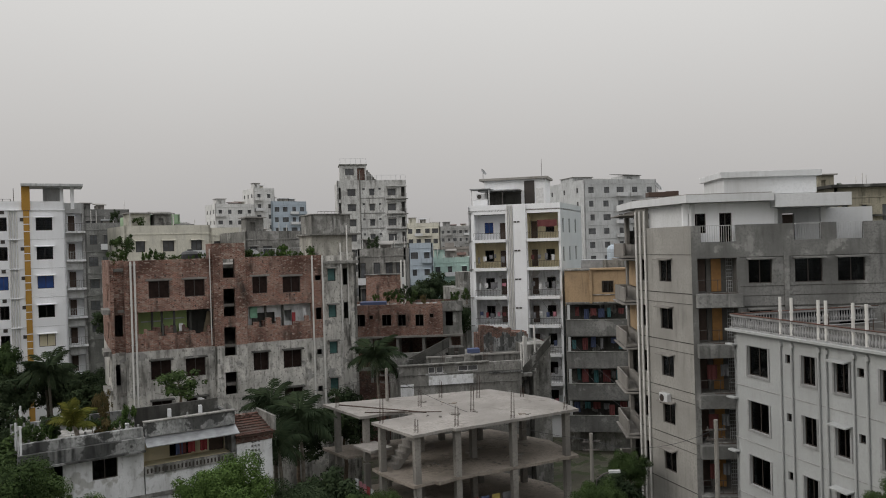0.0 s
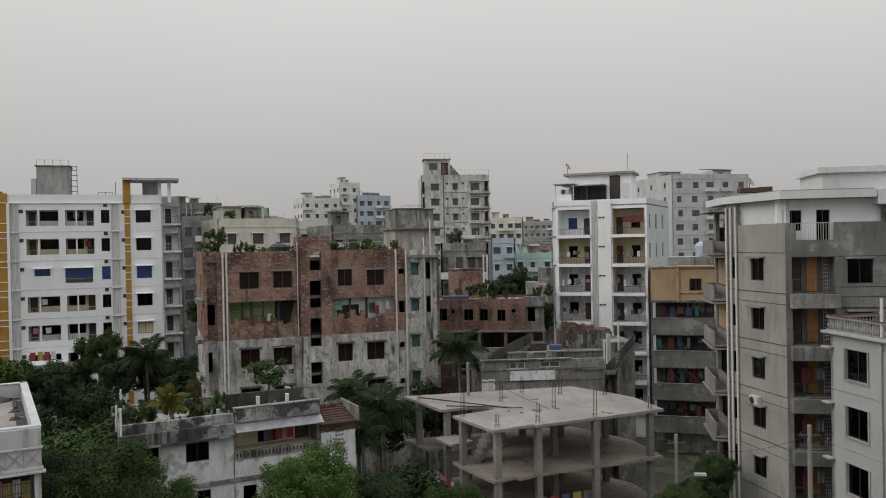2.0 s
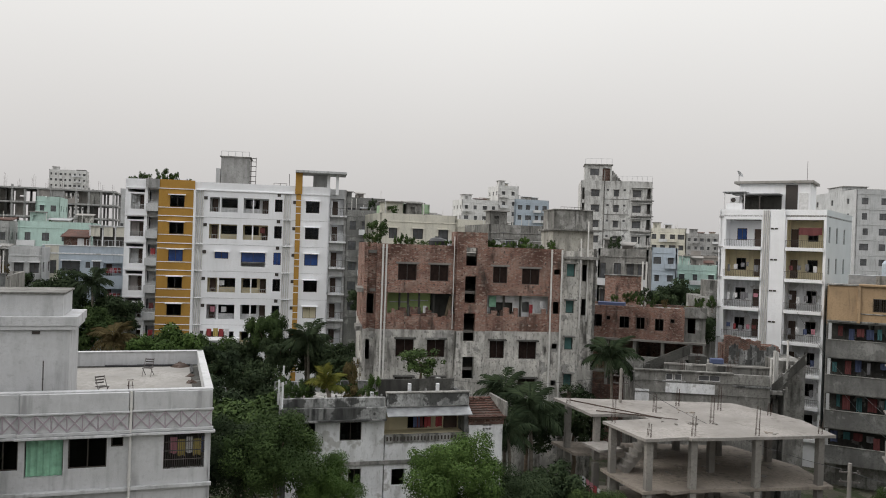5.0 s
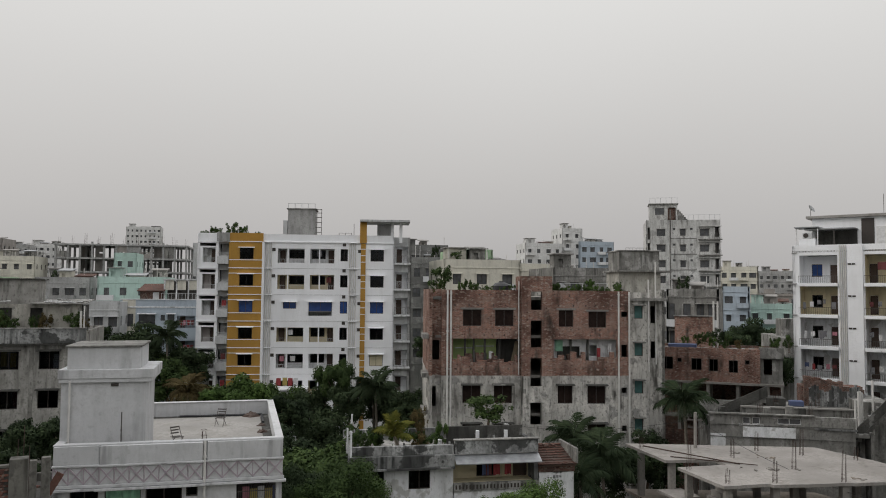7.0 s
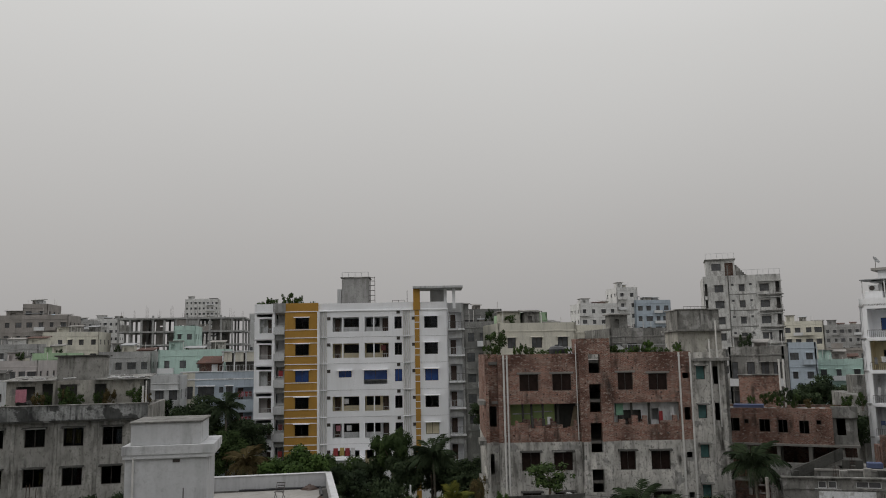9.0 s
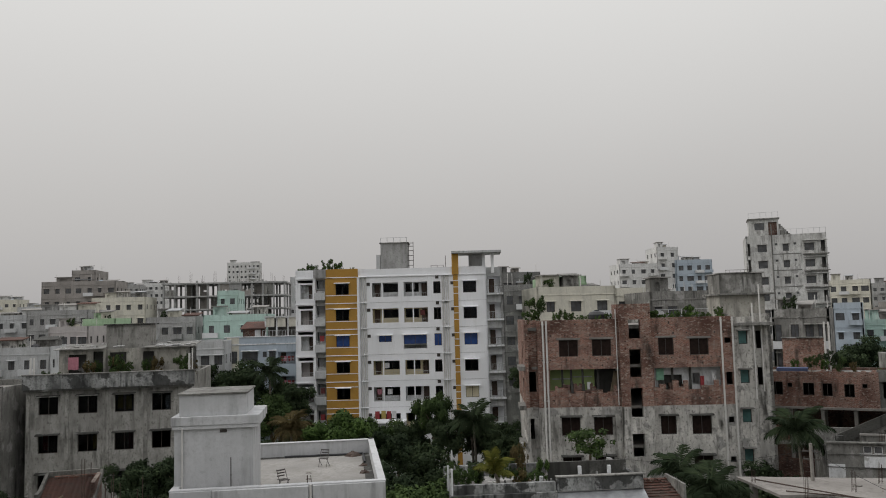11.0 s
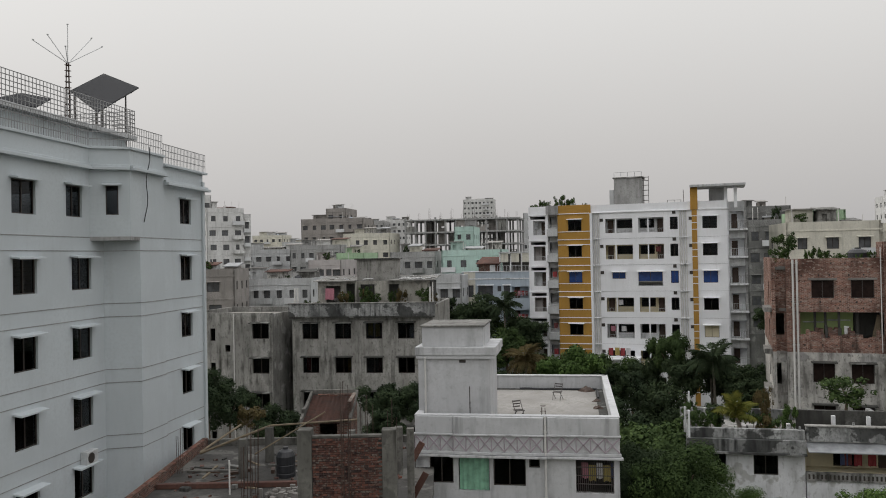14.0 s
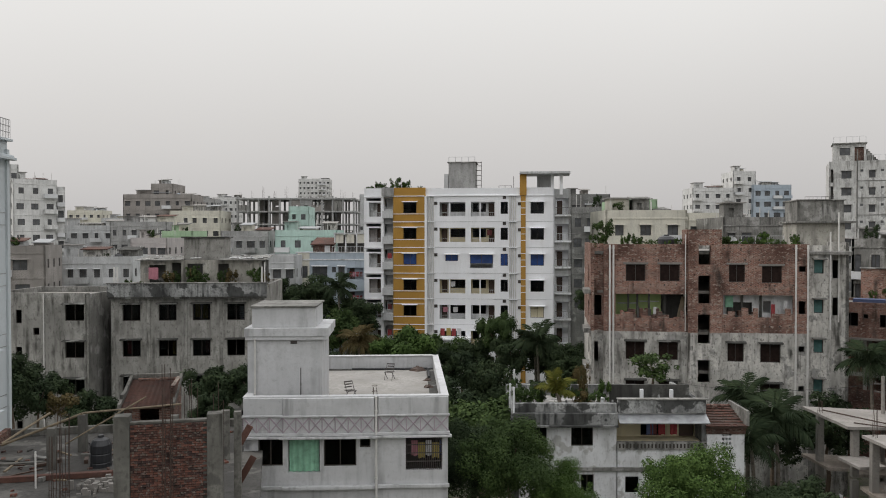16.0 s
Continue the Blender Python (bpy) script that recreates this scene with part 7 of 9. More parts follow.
def city_house(p, q, z1, mat, n=4, pitch=3.0, rows=None, deep=9.0, win=(0.95, 1.15), style="far_dark", parapet=0.9, label="", tilt=0.0, hood=True):
    """A plainer house further off: walls with window holes, floor ledges, parapet and roof clutter."""
    words = mat.replace("_", " ")
    m, L = along(p, q)
    if tilt:
        m = m @ pose(0, 0, 0, 0, 0, tilt)
    root = thing("house", label or "%s multi-storey house in the crowded city behind" % words, "building", (p[0], p[1], 0), "city houses")
    rnd = random.Random(int(abs(p[0] * 7 + p[1] * 3)))
    roof = z1 - parapet
    cnt = max(1, int((roof - 1) / pitch))
    rows = min(cnt, rows or 4)
    holes = []
    for i in range(rows):
        z = roof - 0.75 - i * pitch
        for k in range(n):
            w = win[0] * rnd.choice((0.8, 1.0, 1.0, 1.35))
            u = L * (k + 0.5) / n - w / 2 + rnd.uniform(-0.15, 0.15)
            if u > 0.15 and u + w < L - 0.15:
                holes.append((u, u + w, z - win[1], z))
    wall(root, m, 0, L, 0, z1, M[mat], holes, th=0.22)
    for h in holes:
        window(root, m, *h, style=style, hood=hood and rnd.random() < 0.7, hood_mat=mat)
    for i in range(rows):
        block(root, m, (-0.04, -0.06, roof - i * pitch - 0.1, L + 0.04, -0.004, roof - i * pitch + 0.04), M[mat], "floor_band")
    c = [m @ Vector((u, v, 0)) for u, v in ((0, 0), (L, 0), (L, deep), (0, deep))]
    for k in (1, 2, 3):
        mm, LL = along(c[k], c[(k + 1) % 4])
        sh = []
        mid = (c[k] + c[(k + 1) % 4]) / 2
        if k != 2 and (mid.x * mm[0][1] + mid.y * mm[1][1]) > 0:
            for i in range(rows):
                for j in range(3):
                    u = LL * (j + 0.5) / 3 - 0.45
                    sh.append((u, u + 0.9, roof - 0.75 - i * pitch - 1.1, roof - 0.75 - i * pitch))
        wall(root, mm, 0, LL, 0, z1, M[mat], sh, th=0.22)
        for h in sh:
            window(root, mm, *h, style=style, hood=False)
    block(root, m, (0.23, 0.23, roof - 0.15, L - 0.23, deep - 0.23, roof), M["weathered"], "roof_slab")
    # balconies stacked on one or two columns of windows
    for k in rnd.sample(range(n), min(n, 1 + (n > 3))):
        uc, bw = L * (k + 0.5) / n, min(1.3, L / n * 0.46)
        for i in range(min(rows, 5)):
            z = roof - 0.75 - i * pitch - win[1] - 0.75
            bm = bmesh.new()
            box(bm, uc - bw, -0.95, z, uc + bw, -0.065, z + 0.12)
            box(bm, uc - bw, -0.95, z + 0.12, uc + bw, -0.85, z + 0.8)
            box(bm, uc - bw, -0.849, z + 0.12, uc - bw + 0.1, -0.065, z + 0.8)
            box(bm, uc + bw - 0.1, -0.849, z + 0.12, uc + bw, -0.065, z + 0.8)
            part("balcony", bm, M["soft_white" if rnd.random() < 0.5 else mat], root, "", m)
    # sheds and rooms on the roof
    if L > 5:
        kinds = ("stair_head", "roof_shed", "roof_shed")
        for j in range(3 if L > 7 else 2):
            w, d, h = rnd.uniform(0.16, 0.3) * L, rnd.uniform(0.2, 0.35) * deep, rnd.uniform(0.9, 2.2) if j else rnd.uniform(1.9, 2.5)
            u, v = L * (0.06 + 0.31 * j + rnd.uniform(0, 0.06)), deep * rnd.uniform(0.12, 0.55)
            wm = mat if j == 0 else rnd.choice(("dull_white", "weathered", "brown_grey", "pale_grey", "cream", "old_plaster"))
            bm = bmesh.new()
            pierced(bm, u, u + w, roof, roof + h, 0.15, [(u + w * 0.2, u + w * 0.5, roof + 0.25, roof + h * 0.8)] if h > 1.2 else [], v)
            box(bm, u, v + 0.3, roof, u + w, v + d, roof + h)
            part(kinds[j], bm, M[wm], root, "", m)
            bm = bmesh.new()
            box(bm, u - 0.25, v - 0.35, roof + h, u + w + 0.25, v + d + 0.2, roof + h + 0.12)
            if j:
                for vv in bm.verts:
                    vv.co.z += 0.12 * (vv.co.y - v)
            part("shed_roof", bm, M[rnd.choice(("tin", "soot_and_shade", "red_tile", "weathered", "slab_top")) if j else "slab_top"], root, "", m)
        for j in range(6):
            u, v, h = rnd.uniform(0.3, L - 0.3), rnd.uniform(0.3, deep * 0.8), rnd.uniform(1.0, 2.8)
            bm = bmesh.new()
            tube(bm, (u, v, roof), (u, v, roof + h), 0.05, 0.04, 5)
            part("roof_pole", bm, M["pvc"], root, "", m)
        ROOFS.append((m, L, deep, roof))
        if rnd.random() < 0.45:
            water_tank(m @ Vector((L * 0.75, deep * 0.3, roof)), 0.65, 1.3, rnd.choice(("black_plastic", "black_plastic", "blue_grey")))
    return m


city_house((-150.2, 78.9), (-148.3, 86.4), 31.2, "dull_white", n=3, rows=5, hood=False)
city_house((-148.9, 86.7), (-148.2, 88.0), 30.0, "dull_white", n=1, rows=5, win=(1.0, 1.5))
city_house((-152.0, 79.2), (-151.4, 80.6), 34.0, "dull_white", n=1, rows=1, deep=4)
city_house((-285.3, 170.3), (-274.2, 177.7), 30.2, "cream", n=5)
city_house((-169.6, 115.4), (-155.7, 124.6), 30.4, "brown_grey", n=7)
city_house((-165.7, 120.4), (-161.2, 123.4), 33.1, "brown_grey", n=2)
city_house((-167.3, 92.7), (-151.5, 103.3), 22.6, "pale_grey", n=8)
city_house((-102.0, 58.1), (-92.9, 64.2), 17.5, "pale_grey", n=6, tilt=4)
city_house((-97.4, 47.1), (-92.6, 52.4), 19.1, "brown_grey", n=4, win=(1.2, 1.3))
city_house((-151.8, 115.2), (-142.1, 121.6), 26.1, "cream", n=5)
city_house((-119.3, 88.7), (-114.7, 91.8), 21.2, "leaf_green", n=3)
city_house((-115.0, 79.5), (-110.0, 82.9), 20.0, "pale_pink", n=4)
city_house((-145.0, 95.6), (-135.4, 102.0), 23.2, "grey_plaster", n=6)
city_house((-102.6, 87.8), (-96.0, 92.2), 21.1, "grey_plaster", n=4)
city_house((-91.5, 89.2), (-83.3, 94.7), 21.2, "mint", n=4)
city_house((-118.4, 119.4), (-114.9, 121.8), 26.5, "mint", n=2)
city_house((-318.2, 329.2), (-303.4, 339.1), 53.1, "dull_white", n=8, rows=8)
city_house((-270.4, 216.5), (-262.5, 221.7), 36.1, "grey_plaster", n=4)
city_house((-271.5, 227.8), (-261.7, 234.3), 37.1, "dull_white", n=5)
city_house((-71.2, 66.6), (-67.5, 69.1), 17.9, "pale_grey", n=3)
city_house((-219.6, 142.0), (-212.9, 146.5), 25.9, "pale_grey", n=4)
city_house((-167.1, 201.3), (-163.7, 203.6), 34.1, "pale_grey", n=3)
city_house((-50.5, 110.7), (-45.4, 114.2), 26.6, "raw_render", n=3, rows=6, win=(1.2, 1.3))
city_house((-33.7, 83.4), (-26.1, 88.5), 23.1, "cream", n=3, win=(1.2, 1.2), label="cream rendered house with a parapet behind the brick house")
city_house((-34.1, 88.0), (-30.2, 90.6), 24.5, "leaf_green", n=1)
city_house((-62.5, 217.1), (-53.2, 223.3), 33.4, "dull_white", n=4, rows=5)
city_house((-53.8, 225.4), (-48.6, 228.9), 38.1, "dull_white", n=2, rows=6)
city_house((-49.0, 227.4), (-40.2, 233.3), 34.3, "blue_grey", n=4, rows=5, win=(1.4, 1.4))
city_house((-28.2, 95.5), (-24.5, 98.0), 23.0, "cream", n=3)
city_house((-21.7, 86.6), (-16.1, 90.3), 22.2, "weathered", n=4, win=(0.8, 1.6))
city_house((-10.7, 230.0), (-0.8, 230.0), 26.8, "cream", n=4, win=(1.3, 1.4))
city_house((-1.1, 300.0), (10.2, 300.0), 27.4, "grey_plaster", n=5)
city_house((-2.4, 150.0), (5.1, 150.0), 17.7, "mint", n=3)
city_house((-6.2, 140.0), (-1.9, 140.0), 20.6, "blue_grey", n=2)
city_house((-10.0, 92.0), (-4.4, 92.0), 19.9, "weathered", n=4, win=(0.8, 1.8), label="weathered grey house with tall narrow windows")
OLD = city_house((37.5, 75.0), (43.2, 75.0), 24.4, "old_cream", n=3, win=(0.6, 1.6), label="old cream house with a dark roof slab")
_t = thing("roof_canopy", "dark stained concrete canopy over an old roof", "canopy", OLD @ Vector((0, 0, 24.4)))
block(_t, OLD, (-0.6, -0.6, 24.41, 6.3, 9.4, 24.7), M["soot_and_shade"], "slab")
block(_t, OLD, (-0.4, -0.4, 21.6, 6.1, -0.07, 21.8), M["soot_and_shade"], "ledge")
city_house((31.0, 171.0), (48.0, 176.0), 33.5, "pale_grey", n=5, rows=6, win=(1.3, 1.3), deep=20, hood=False, label="pale grey apartment block with pairs of windows")
city_house((-48.8, 107.4), (-43.5, 109.5), 24.5, "raw_render", n=3, rows=6, win=(1.2, 1.3))
city_house((-217.9, 150.0), (-198.5, 159.5), 31.0, "brown_grey", n=7)

def tower_block():
    """Stained white tower: three window columns, ledges and open balcony corners."""
    m, L = along((-20.65, 156.0), (-7.15, 158.4))
    root = thing("tower_block", "tall stained white tower block with a railed stair head", "building", (-20.65, 156, 0), "city houses")
    W = M["tower_white"]
    holes, open_l, open_r = [], [], []
    for i in range(8):
        z = 31.75 - 3.02 * i
        holes += [(2.0, 3.6, z - 1.35, z), (6.35, 7.35, z - 1.3, z), (10.0, 11.6, z - 1.35, z), (5.0, 5.45, z - 0.2, z + 0.2), (8.2, 8.65, z - 0.2, z + 0.2)]
        open_l.append((0.12, 0.7, z - 2.0, z + 0.35))
        open_r.append((12.75, L - 0.12, z - 1.6, z + 0.35))
    wall(root, m, 0, L, 0, 33.5, W, holes + open_l + open_r, label="rain-stained white front wall")
    for k, r in enumerate(holes):
        window(root, m, *r, style="far_dark", hood=k % 5 < 3, hood_mat="weathered")
    for i in range(8):
        z = 31.75 - 3.02 * i
        block(root, m, (9.7, -0.55, z - 2.15, L + 0.3, -0.005, z - 1.95), M["weathered"], "ledge")
        block(root, m, (9.7, -0.35, z + 0.42, L + 0.2, -0.005, z + 0.55), W, "ledge")
        for u0, u1 in ((0.0, 0.75), (12.6, L + 0.1)):
            railing(root, m, u0, u1, z - 1.9, z - 1.0, -0.2, "iron", 0.3, bars=0.02)
        block(root, m, (4.4, -0.05, z - 1.9, 9.4, -0.006, z - 1.75), M["weathered"], "stain_ledge")
    pipe(root, m, 4.5, 5.0, 35.5, -0.1, 0.1, "weathered")
    cs = [m @ Vector((u, v, 0)) for u, v in ((0, 0), (L, 0), (L, 12), (0, 12))]
    for k in (1, 2, 3):
        mm, LL = along(cs[k], cs[(k + 1) % 4])
        wall(root, mm, 0, LL, 0, 33.5, W)
    block(root, m, (0.3, 0.3, 32.5, L - 0.3, 11.7, 32.7), M["weathered"], "roof_slab")
    # dark wall behind the openings: room shade put into its colour
    block(root, m, (0.3, 1.0, 0, L - 0.3, 1.15, 32.4), M["inside_shade"], "inner_wall")
    # stair head
    hd = [(1.7, 3.4, 34.6, 35.9), (4.1, 5.6, 33.5, 36.0)]
    wall(root, m, 0.7, 5.9, 32.7, 36.6, W, hd, y=0.6, label="stair head wall")
    window(root, m @ Matrix.Translation((0, 0.6, 0)), *hd[0], style="far_dark", hood=False)
    block(root, m, (4.1, 0.9, 33.5, 5.6, 1.0, 36.0), M["brick_dark"], "roof_door", "dull red roof door")
    block(root, m, (0.7, 1.1, 32.7, 5.9, 5.0, 36.6), W, "stair_head")
    block(root, m, (0.5, 0.3, 36.6, 6.1, 5.2, 36.8), M["weathered"], "stair_head_slab")
    railing(root, m, 0.7, 5.9, 36.8, 37.9, 0.5, "white_iron", 0.9, bars=0.03)
    railing(root, m, 5.9, L, 33.5, 34.5, 0.1, "white_iron", 0.9, bars=0.03)
    bm = bmesh.new()
    for k in range(8):
        box(bm, 6.0 + 0.3 * k, 1.0, 32.7, 6.3 + 0.3 * k, 2.0, 35.6 - 0.36 * k)
    part("outer_stair", bm, M["weathered"], root, "", m)


tower_block()


def blue_house():
    """Blue-grey house beside the ochre block, with a roof terrace of sheds."""
    m, L = along((-71.0, 72.8), (-63.5, 77.8))
    root = thing("blue_house", "blue-grey house with a red-roofed shed on its terrace", "building", (-71, 72.8, 0), "city houses")
    B, W = M["blue_grey"], M["white_old"]
    holes = []
    for d in (0.0, 3.0):
        holes += [(0.6, 1.5, 14.9 - d, 16.4 - d), (2.1, 4.0, 15.0 - d, 16.4 - d), (4.6, 5.1, 15.6 - d, 16.3 - d), (5.4, 6.2, 14.7 - d, 16.4 - d), (6.5, 8.6, 14.7 - d, 16.2 - d)]
    wall(root, m, 0, 1.75, 0, 18.1, M["cream"], [h for h in holes if h[1] < 1.7], label="cream end of the front")
    wall(root, m, 1.75, L, 0, 18.1, B, [h for h in holes if h[0] > 1.7], label="blue-grey front wall")
    for k, h in enumerate(holes):
        if k % 5 == 4:
            recess(root, m, *h, 1.0, "blue_grey", (h[0] + 0.2, h[0] + 0.9, h[2], h[3] - 0.1), None, 0.0, 0.0)
            railing(root, m, h[0], h[1], h[2], h[2] + 0.7, 0.05, "white_iron", 0.2)
            for j in range(4):
                laundry(m, h[0] + 0.25 + 0.45 * j, 0.2, h[2] + 0.95, 0.35, 0.6, (0, 3, 0, 7)[j])
        else:
            window(root, m, *h, style="far_dark", hood=k % 5 in (1, 3), hood_mat="white_old")
    block(root, m, (-0.05, -0.08, 17.15, L, -0.004, 17.3), W, "floor_band")
    block(root, m, (-0.05, -0.1, 18.1, L + 0.05, 0.28, 18.2), W, "coping")
    cs = [m @ Vector((u, v, 0)) for u, v in ((0, 0), (L, 0), (L, 9), (0, 9))]
    for k in (1, 2, 3):
        mm, LL = along(cs[k], cs[(k + 1) % 4])
        wall(root, mm, 0, LL, 0, 18.1, B)
    block(root, m, (0.26, 0.26, 17.0, L - 0.3, 8.7, 17.2), M["weathered"], "roof_slab")
    # red-roofed shed, white door, cream blinds
    block(root, m, (2.0, 1.2, 17.2, 4.6, 3.6, 19.1), M["brick_dark"], "shed", "dull red shed")
    block(root, m, (3.5, 1.12, 17.2, 4.2, 1.195, 19.0), W, "shed_door", "white shed door")
    bm = bmesh.new()
    box(bm, 1.7, 0.8, 19.1, 4.9, 4.0, 19.2)
    for v in bm.verts:
        if v.co.y > 2:
            v.co.z += 0.85
            v.co.x += 0.35 if v.co.x < 3 else -0.1
    part("shed_roof", bm, M["red_tile"], root, "sloping red sheet roof", m)
    for u in (4.7, 6.1, 7.5, 8.7):
        block(root, m, (u, 1.4, 17.2, u + 0.16, 1.56, 20.5), W, "terrace_post")
    block(root, m, (4.6, 1.2, 20.5, 9.0, 5.0, 20.65), M["pale_grey"], "terrace_roof")
    for u in (4.88, 6.28, 7.68):
        block(root, m, (u, 1.44, 19.3, u + 1.0, 1.5, 20.48), M["cream"], "blind", "cream roller blind")
    # terrace back painted dark for the shade under its roof
    block(root, m, (4.7, 4.6, 17.2, 8.9, 4.8, 20.4), M["inside_shade"], "terrace_wall")
    railing(root, m, 4.6, L, 18.2, 18.9, 0.1, "white_iron", 0.4, bars=0.02)


blue_house()


def tan_house():
    """Tan house with laundry galleries between the white block and the grey house."""
    m, L = along((11.4, 74.0), (17.2, 73.0))
    root = thing("tan_house", "tan painted house with open laundry galleries below", "building", (11.4, 74, 0))
    wall(root, m, 0, L, 14.2, 17.3, M["tan_paint"], [(3.4, 4.4, 15.2, 16.3)], label="tan painted top wall")
    window(root, m, 3.4, 4.4, 15.2, 16.3, style="slide", hood=False)
    for i in range(4):
        z = 14.2 - 3.0 * i
        # gallery backs painted near black, so the colour carries their shade
        block(root, m, (0, 1.3, z - 3.0, L, 1.5, z), M["soot_and_shade"], "gallery_wall")
        block(root, m, (0, -0.05, z - 3.05, L, 0.15, z - 1.5), M["raw_render"], "gallery_front", "grey gallery front")
        block(root, m, (-0.02, -0.09, z - 1.56, L, 0.18, z - 1.49), M["weathered"], "gallery_coping")
        block(root, m, (0, 0.0, z - 0.12, L, 1.3, z), M["raw_render"], "gallery_slab")
        block(root, m, (0, 0.16, z - 3.05, L, 1.29, z - 2.9), M["raw_render"], "gallery_floor")
        for u in (0.1, L - 0.4):
            block(root, m, (u, 0.0, z - 1.5, u + 0.25, 0.15, z - 0.12), M["pale_grey"], "gallery_post")
        rnd = random.Random(i)
        for k in range(6):
            laundry(m, 0.4 + 0.8 * k + 0.5 * rnd.random(), 0.3 + 0.6 * rnd.random(), z - 0.2 - 0.4 * rnd.random(), rnd.uniform(0.25, 0.75), 0.5 + 0.7 * rnd.random(), rnd.choice((6, 2, 7, 2, 5, 6, 7, 5)))
    block(root, m, (-0.12, -0.12, 17.3, 2.3, 1.6, 17.42), M["weathered"], "roof_edge")
    block(root, m, (2.3, -0.2, 17.3, L + 0.1, 1.6, 17.46), M["tan_paint"], "roof_edge")
    block(root, m, (2.2, -0.16, 14.2, 2.45, -0.004, 17.3), M["tan_paint"], "pier")
    block(root, m, (-0.05, -0.1, 14.2, L, -0.004, 14.34), M["weathered"], "ledge")
    block(root, m, (2.46, -0.08, 14.95, L, -0.004, 15.03), M["weathered"], "ledge")
    railing(root, m, 3.35, 4.45, 15.2, 16.3, -0.03, "iron", 0.14, "window_grille")
    block(root, m, (-0.1, 1.5, 13.9, L, 9, 17.2), M["tan_paint"], "body")
    block(root, m, (-0.1, 1.5, 0, L, 9, 13.9), M["weathered"], "lower_body")
    block(root, m, (1.5, 3.0, 17.2, 5.0, 6.0, 18.2), M["tin"], "roof_shed", "grey tin roof shed")
    water_tank(m @ Vector((4.6, 2.4, 18.2)), 0.6, 1.5, "blue_grey")
    block(root, m, (3.6, 1.8, 17.2, 5.6, 3.2, 18.2), M["weathered"], "tank_stand")


tan_house()


def patched_house():
    """Low patched house behind the concrete frame, with a broken gable and two outer stairs."""
    m, L = along((-3.7, 61.5), (7.2, 63.5))
    root = thing("patched_house", "low patched grey house with a broken brick gable", "building", (-3.7, 61.5, 0))
    G = M["weathered"]
    win = [(2.3, 2.85, 9.95, 10.45), (2.95, 3.5, 9.95, 10.45), (4.7, 6.3, 10.0, 10.45), (0.6, 1.3, 6.0, 7.6)]
    wall(root, m, 0, L - 1.2, 0, 10.62, G, win, label="patched grey wall")
    for r in win[:3]:
        window(root, m, *r, style="far", hood=False)
    block(root, m, (2.05, -0.05, 9.82, 3.75, -0.004, 9.94), M["white_old"], "window_sill")
    block(root, m, (2.3, -0.05, 9.0, 5.9, -0.004, 9.78), M["white_old"], "plaster_patch", "whitewashed wall patch")
    block(root, m, (0.05, -0.06, 7.6, 1.1, -0.004, 9.2), M["white_old"], "plaster_patch", "whitewashed wall patch")
    block(root, m, (-0.1, -0.2, 10.62, 7.2, 0.3, 10.72), M["weathered"], "parapet", "stained parapet slab")
    block(root, m, (7.2, -0.12, 9.7, L - 1.1, 0.2, 9.82), M["black_mould"], "parapet")
    block(root, m, (0.1, 0.3, 10.2, 7.2, 2.2, 10.4), G, "roof_floor")
    block(root, m, (2.6, 2.2, 9.9, L - 0.6, 6.4, 10.85), G, "upper_terrace", "grey upper terrace")
    block(root, m, (2.5, 2.1, 10.85, L - 0.5, 2.35, 10.98), M["slab_top"], "terrace_edge")
    block(root, m, (7.2, 0.3, 9.2, L - 0.2, 2.2, 9.5), G, "roof_floor")
    block(root, m, (0, 6.4, 0, L, 6.6, 10.8), G, "rear_wall")
    block(root, m, (-0.1, 0.26, 0, 0.1, 6.4, 10.4), G, "side_wall")
    block(root, m, (L - 0.1, 0.26, 0, L + 0.1, 6.4, 9.6), G, "side_wall")
    for z in (9.86, 8.98):
        block(root, m, (-0.05, -0.1, z, 9.7, -0.052, z + 0.06), M["mould_dark"], "ledge")
    for k, (u, h) in enumerate(((5.4, 0.5), (6.3, 0.35), (8.3, 0.4), (3.9, 0.3), (0.7, 0.3))):
        block(root, m, (u, 0.5 + 0.2 * (k % 2), 10.4 if u < 7 else 9.5, u + 0.5, 0.9 + 0.2 * (k % 2), 10.4 + h + 0.35 if u < 7 else 9.9 + h), M[("weathered", "soot_and_shade", "brick_dark")[k % 3]], "roof_clutter")
    # gable: flaking render below, ragged brick courses above
    rg = random.Random(3)
    tops = [(7.5 + 0.25 * k, 13.15 - 0.045 * k - (0.25 if k > 10 else 0) + rg.uniform(-0.07, 0.07)) for k in range(17)]
    for k, (u, z) in enumerate(tops):
        block(root, m, (u, 4.2, 10.85, u + 0.25, 4.75, z), M["brick_dark"], "gable_course")
    block(root, m, (7.42, 4.75, 10.86, 11.8, 6.3, 12.35), M["brick_dark"], "gable", "broken dark brick gable")
    for k in range(22):
        u = 7.8 + 0.18 * k
        block(root, m, (u, 4.12, 10.86, u + 0.18, 4.19, 12.2 + 0.25 * math.sin(k * 0.8) + rg.uniform(-0.12, 0.12)), M["black_mould"], "render_flake")
    # sloping stair walls with their steps
    def flight(u0, z0, u1, z1, v, high, mat, label):
        n = 9
        bm = bmesh.new()
        for k in range(n):
            a, b = u0 + (u1 - u0) * k / n, u0 + (u1 - u0) * (k + 1) / n
            z = z0 + (z1 - z0) * (k + 0.5) / n
            box(bm, min(a, b), v + 0.12, z - 0.9, max(a, b), v + 1.0, z)
        part("stair", bm, M["weathered"], root, "", m)
        bm = bmesh.new()
        f = [bm.verts.new((u, v + d, z)) for d in (0, 0.11) for u, z in ((u0, z0 - 0.5), (u1, z1 - 0.5), (u1, z1 + high), (u0, z0 + high))]
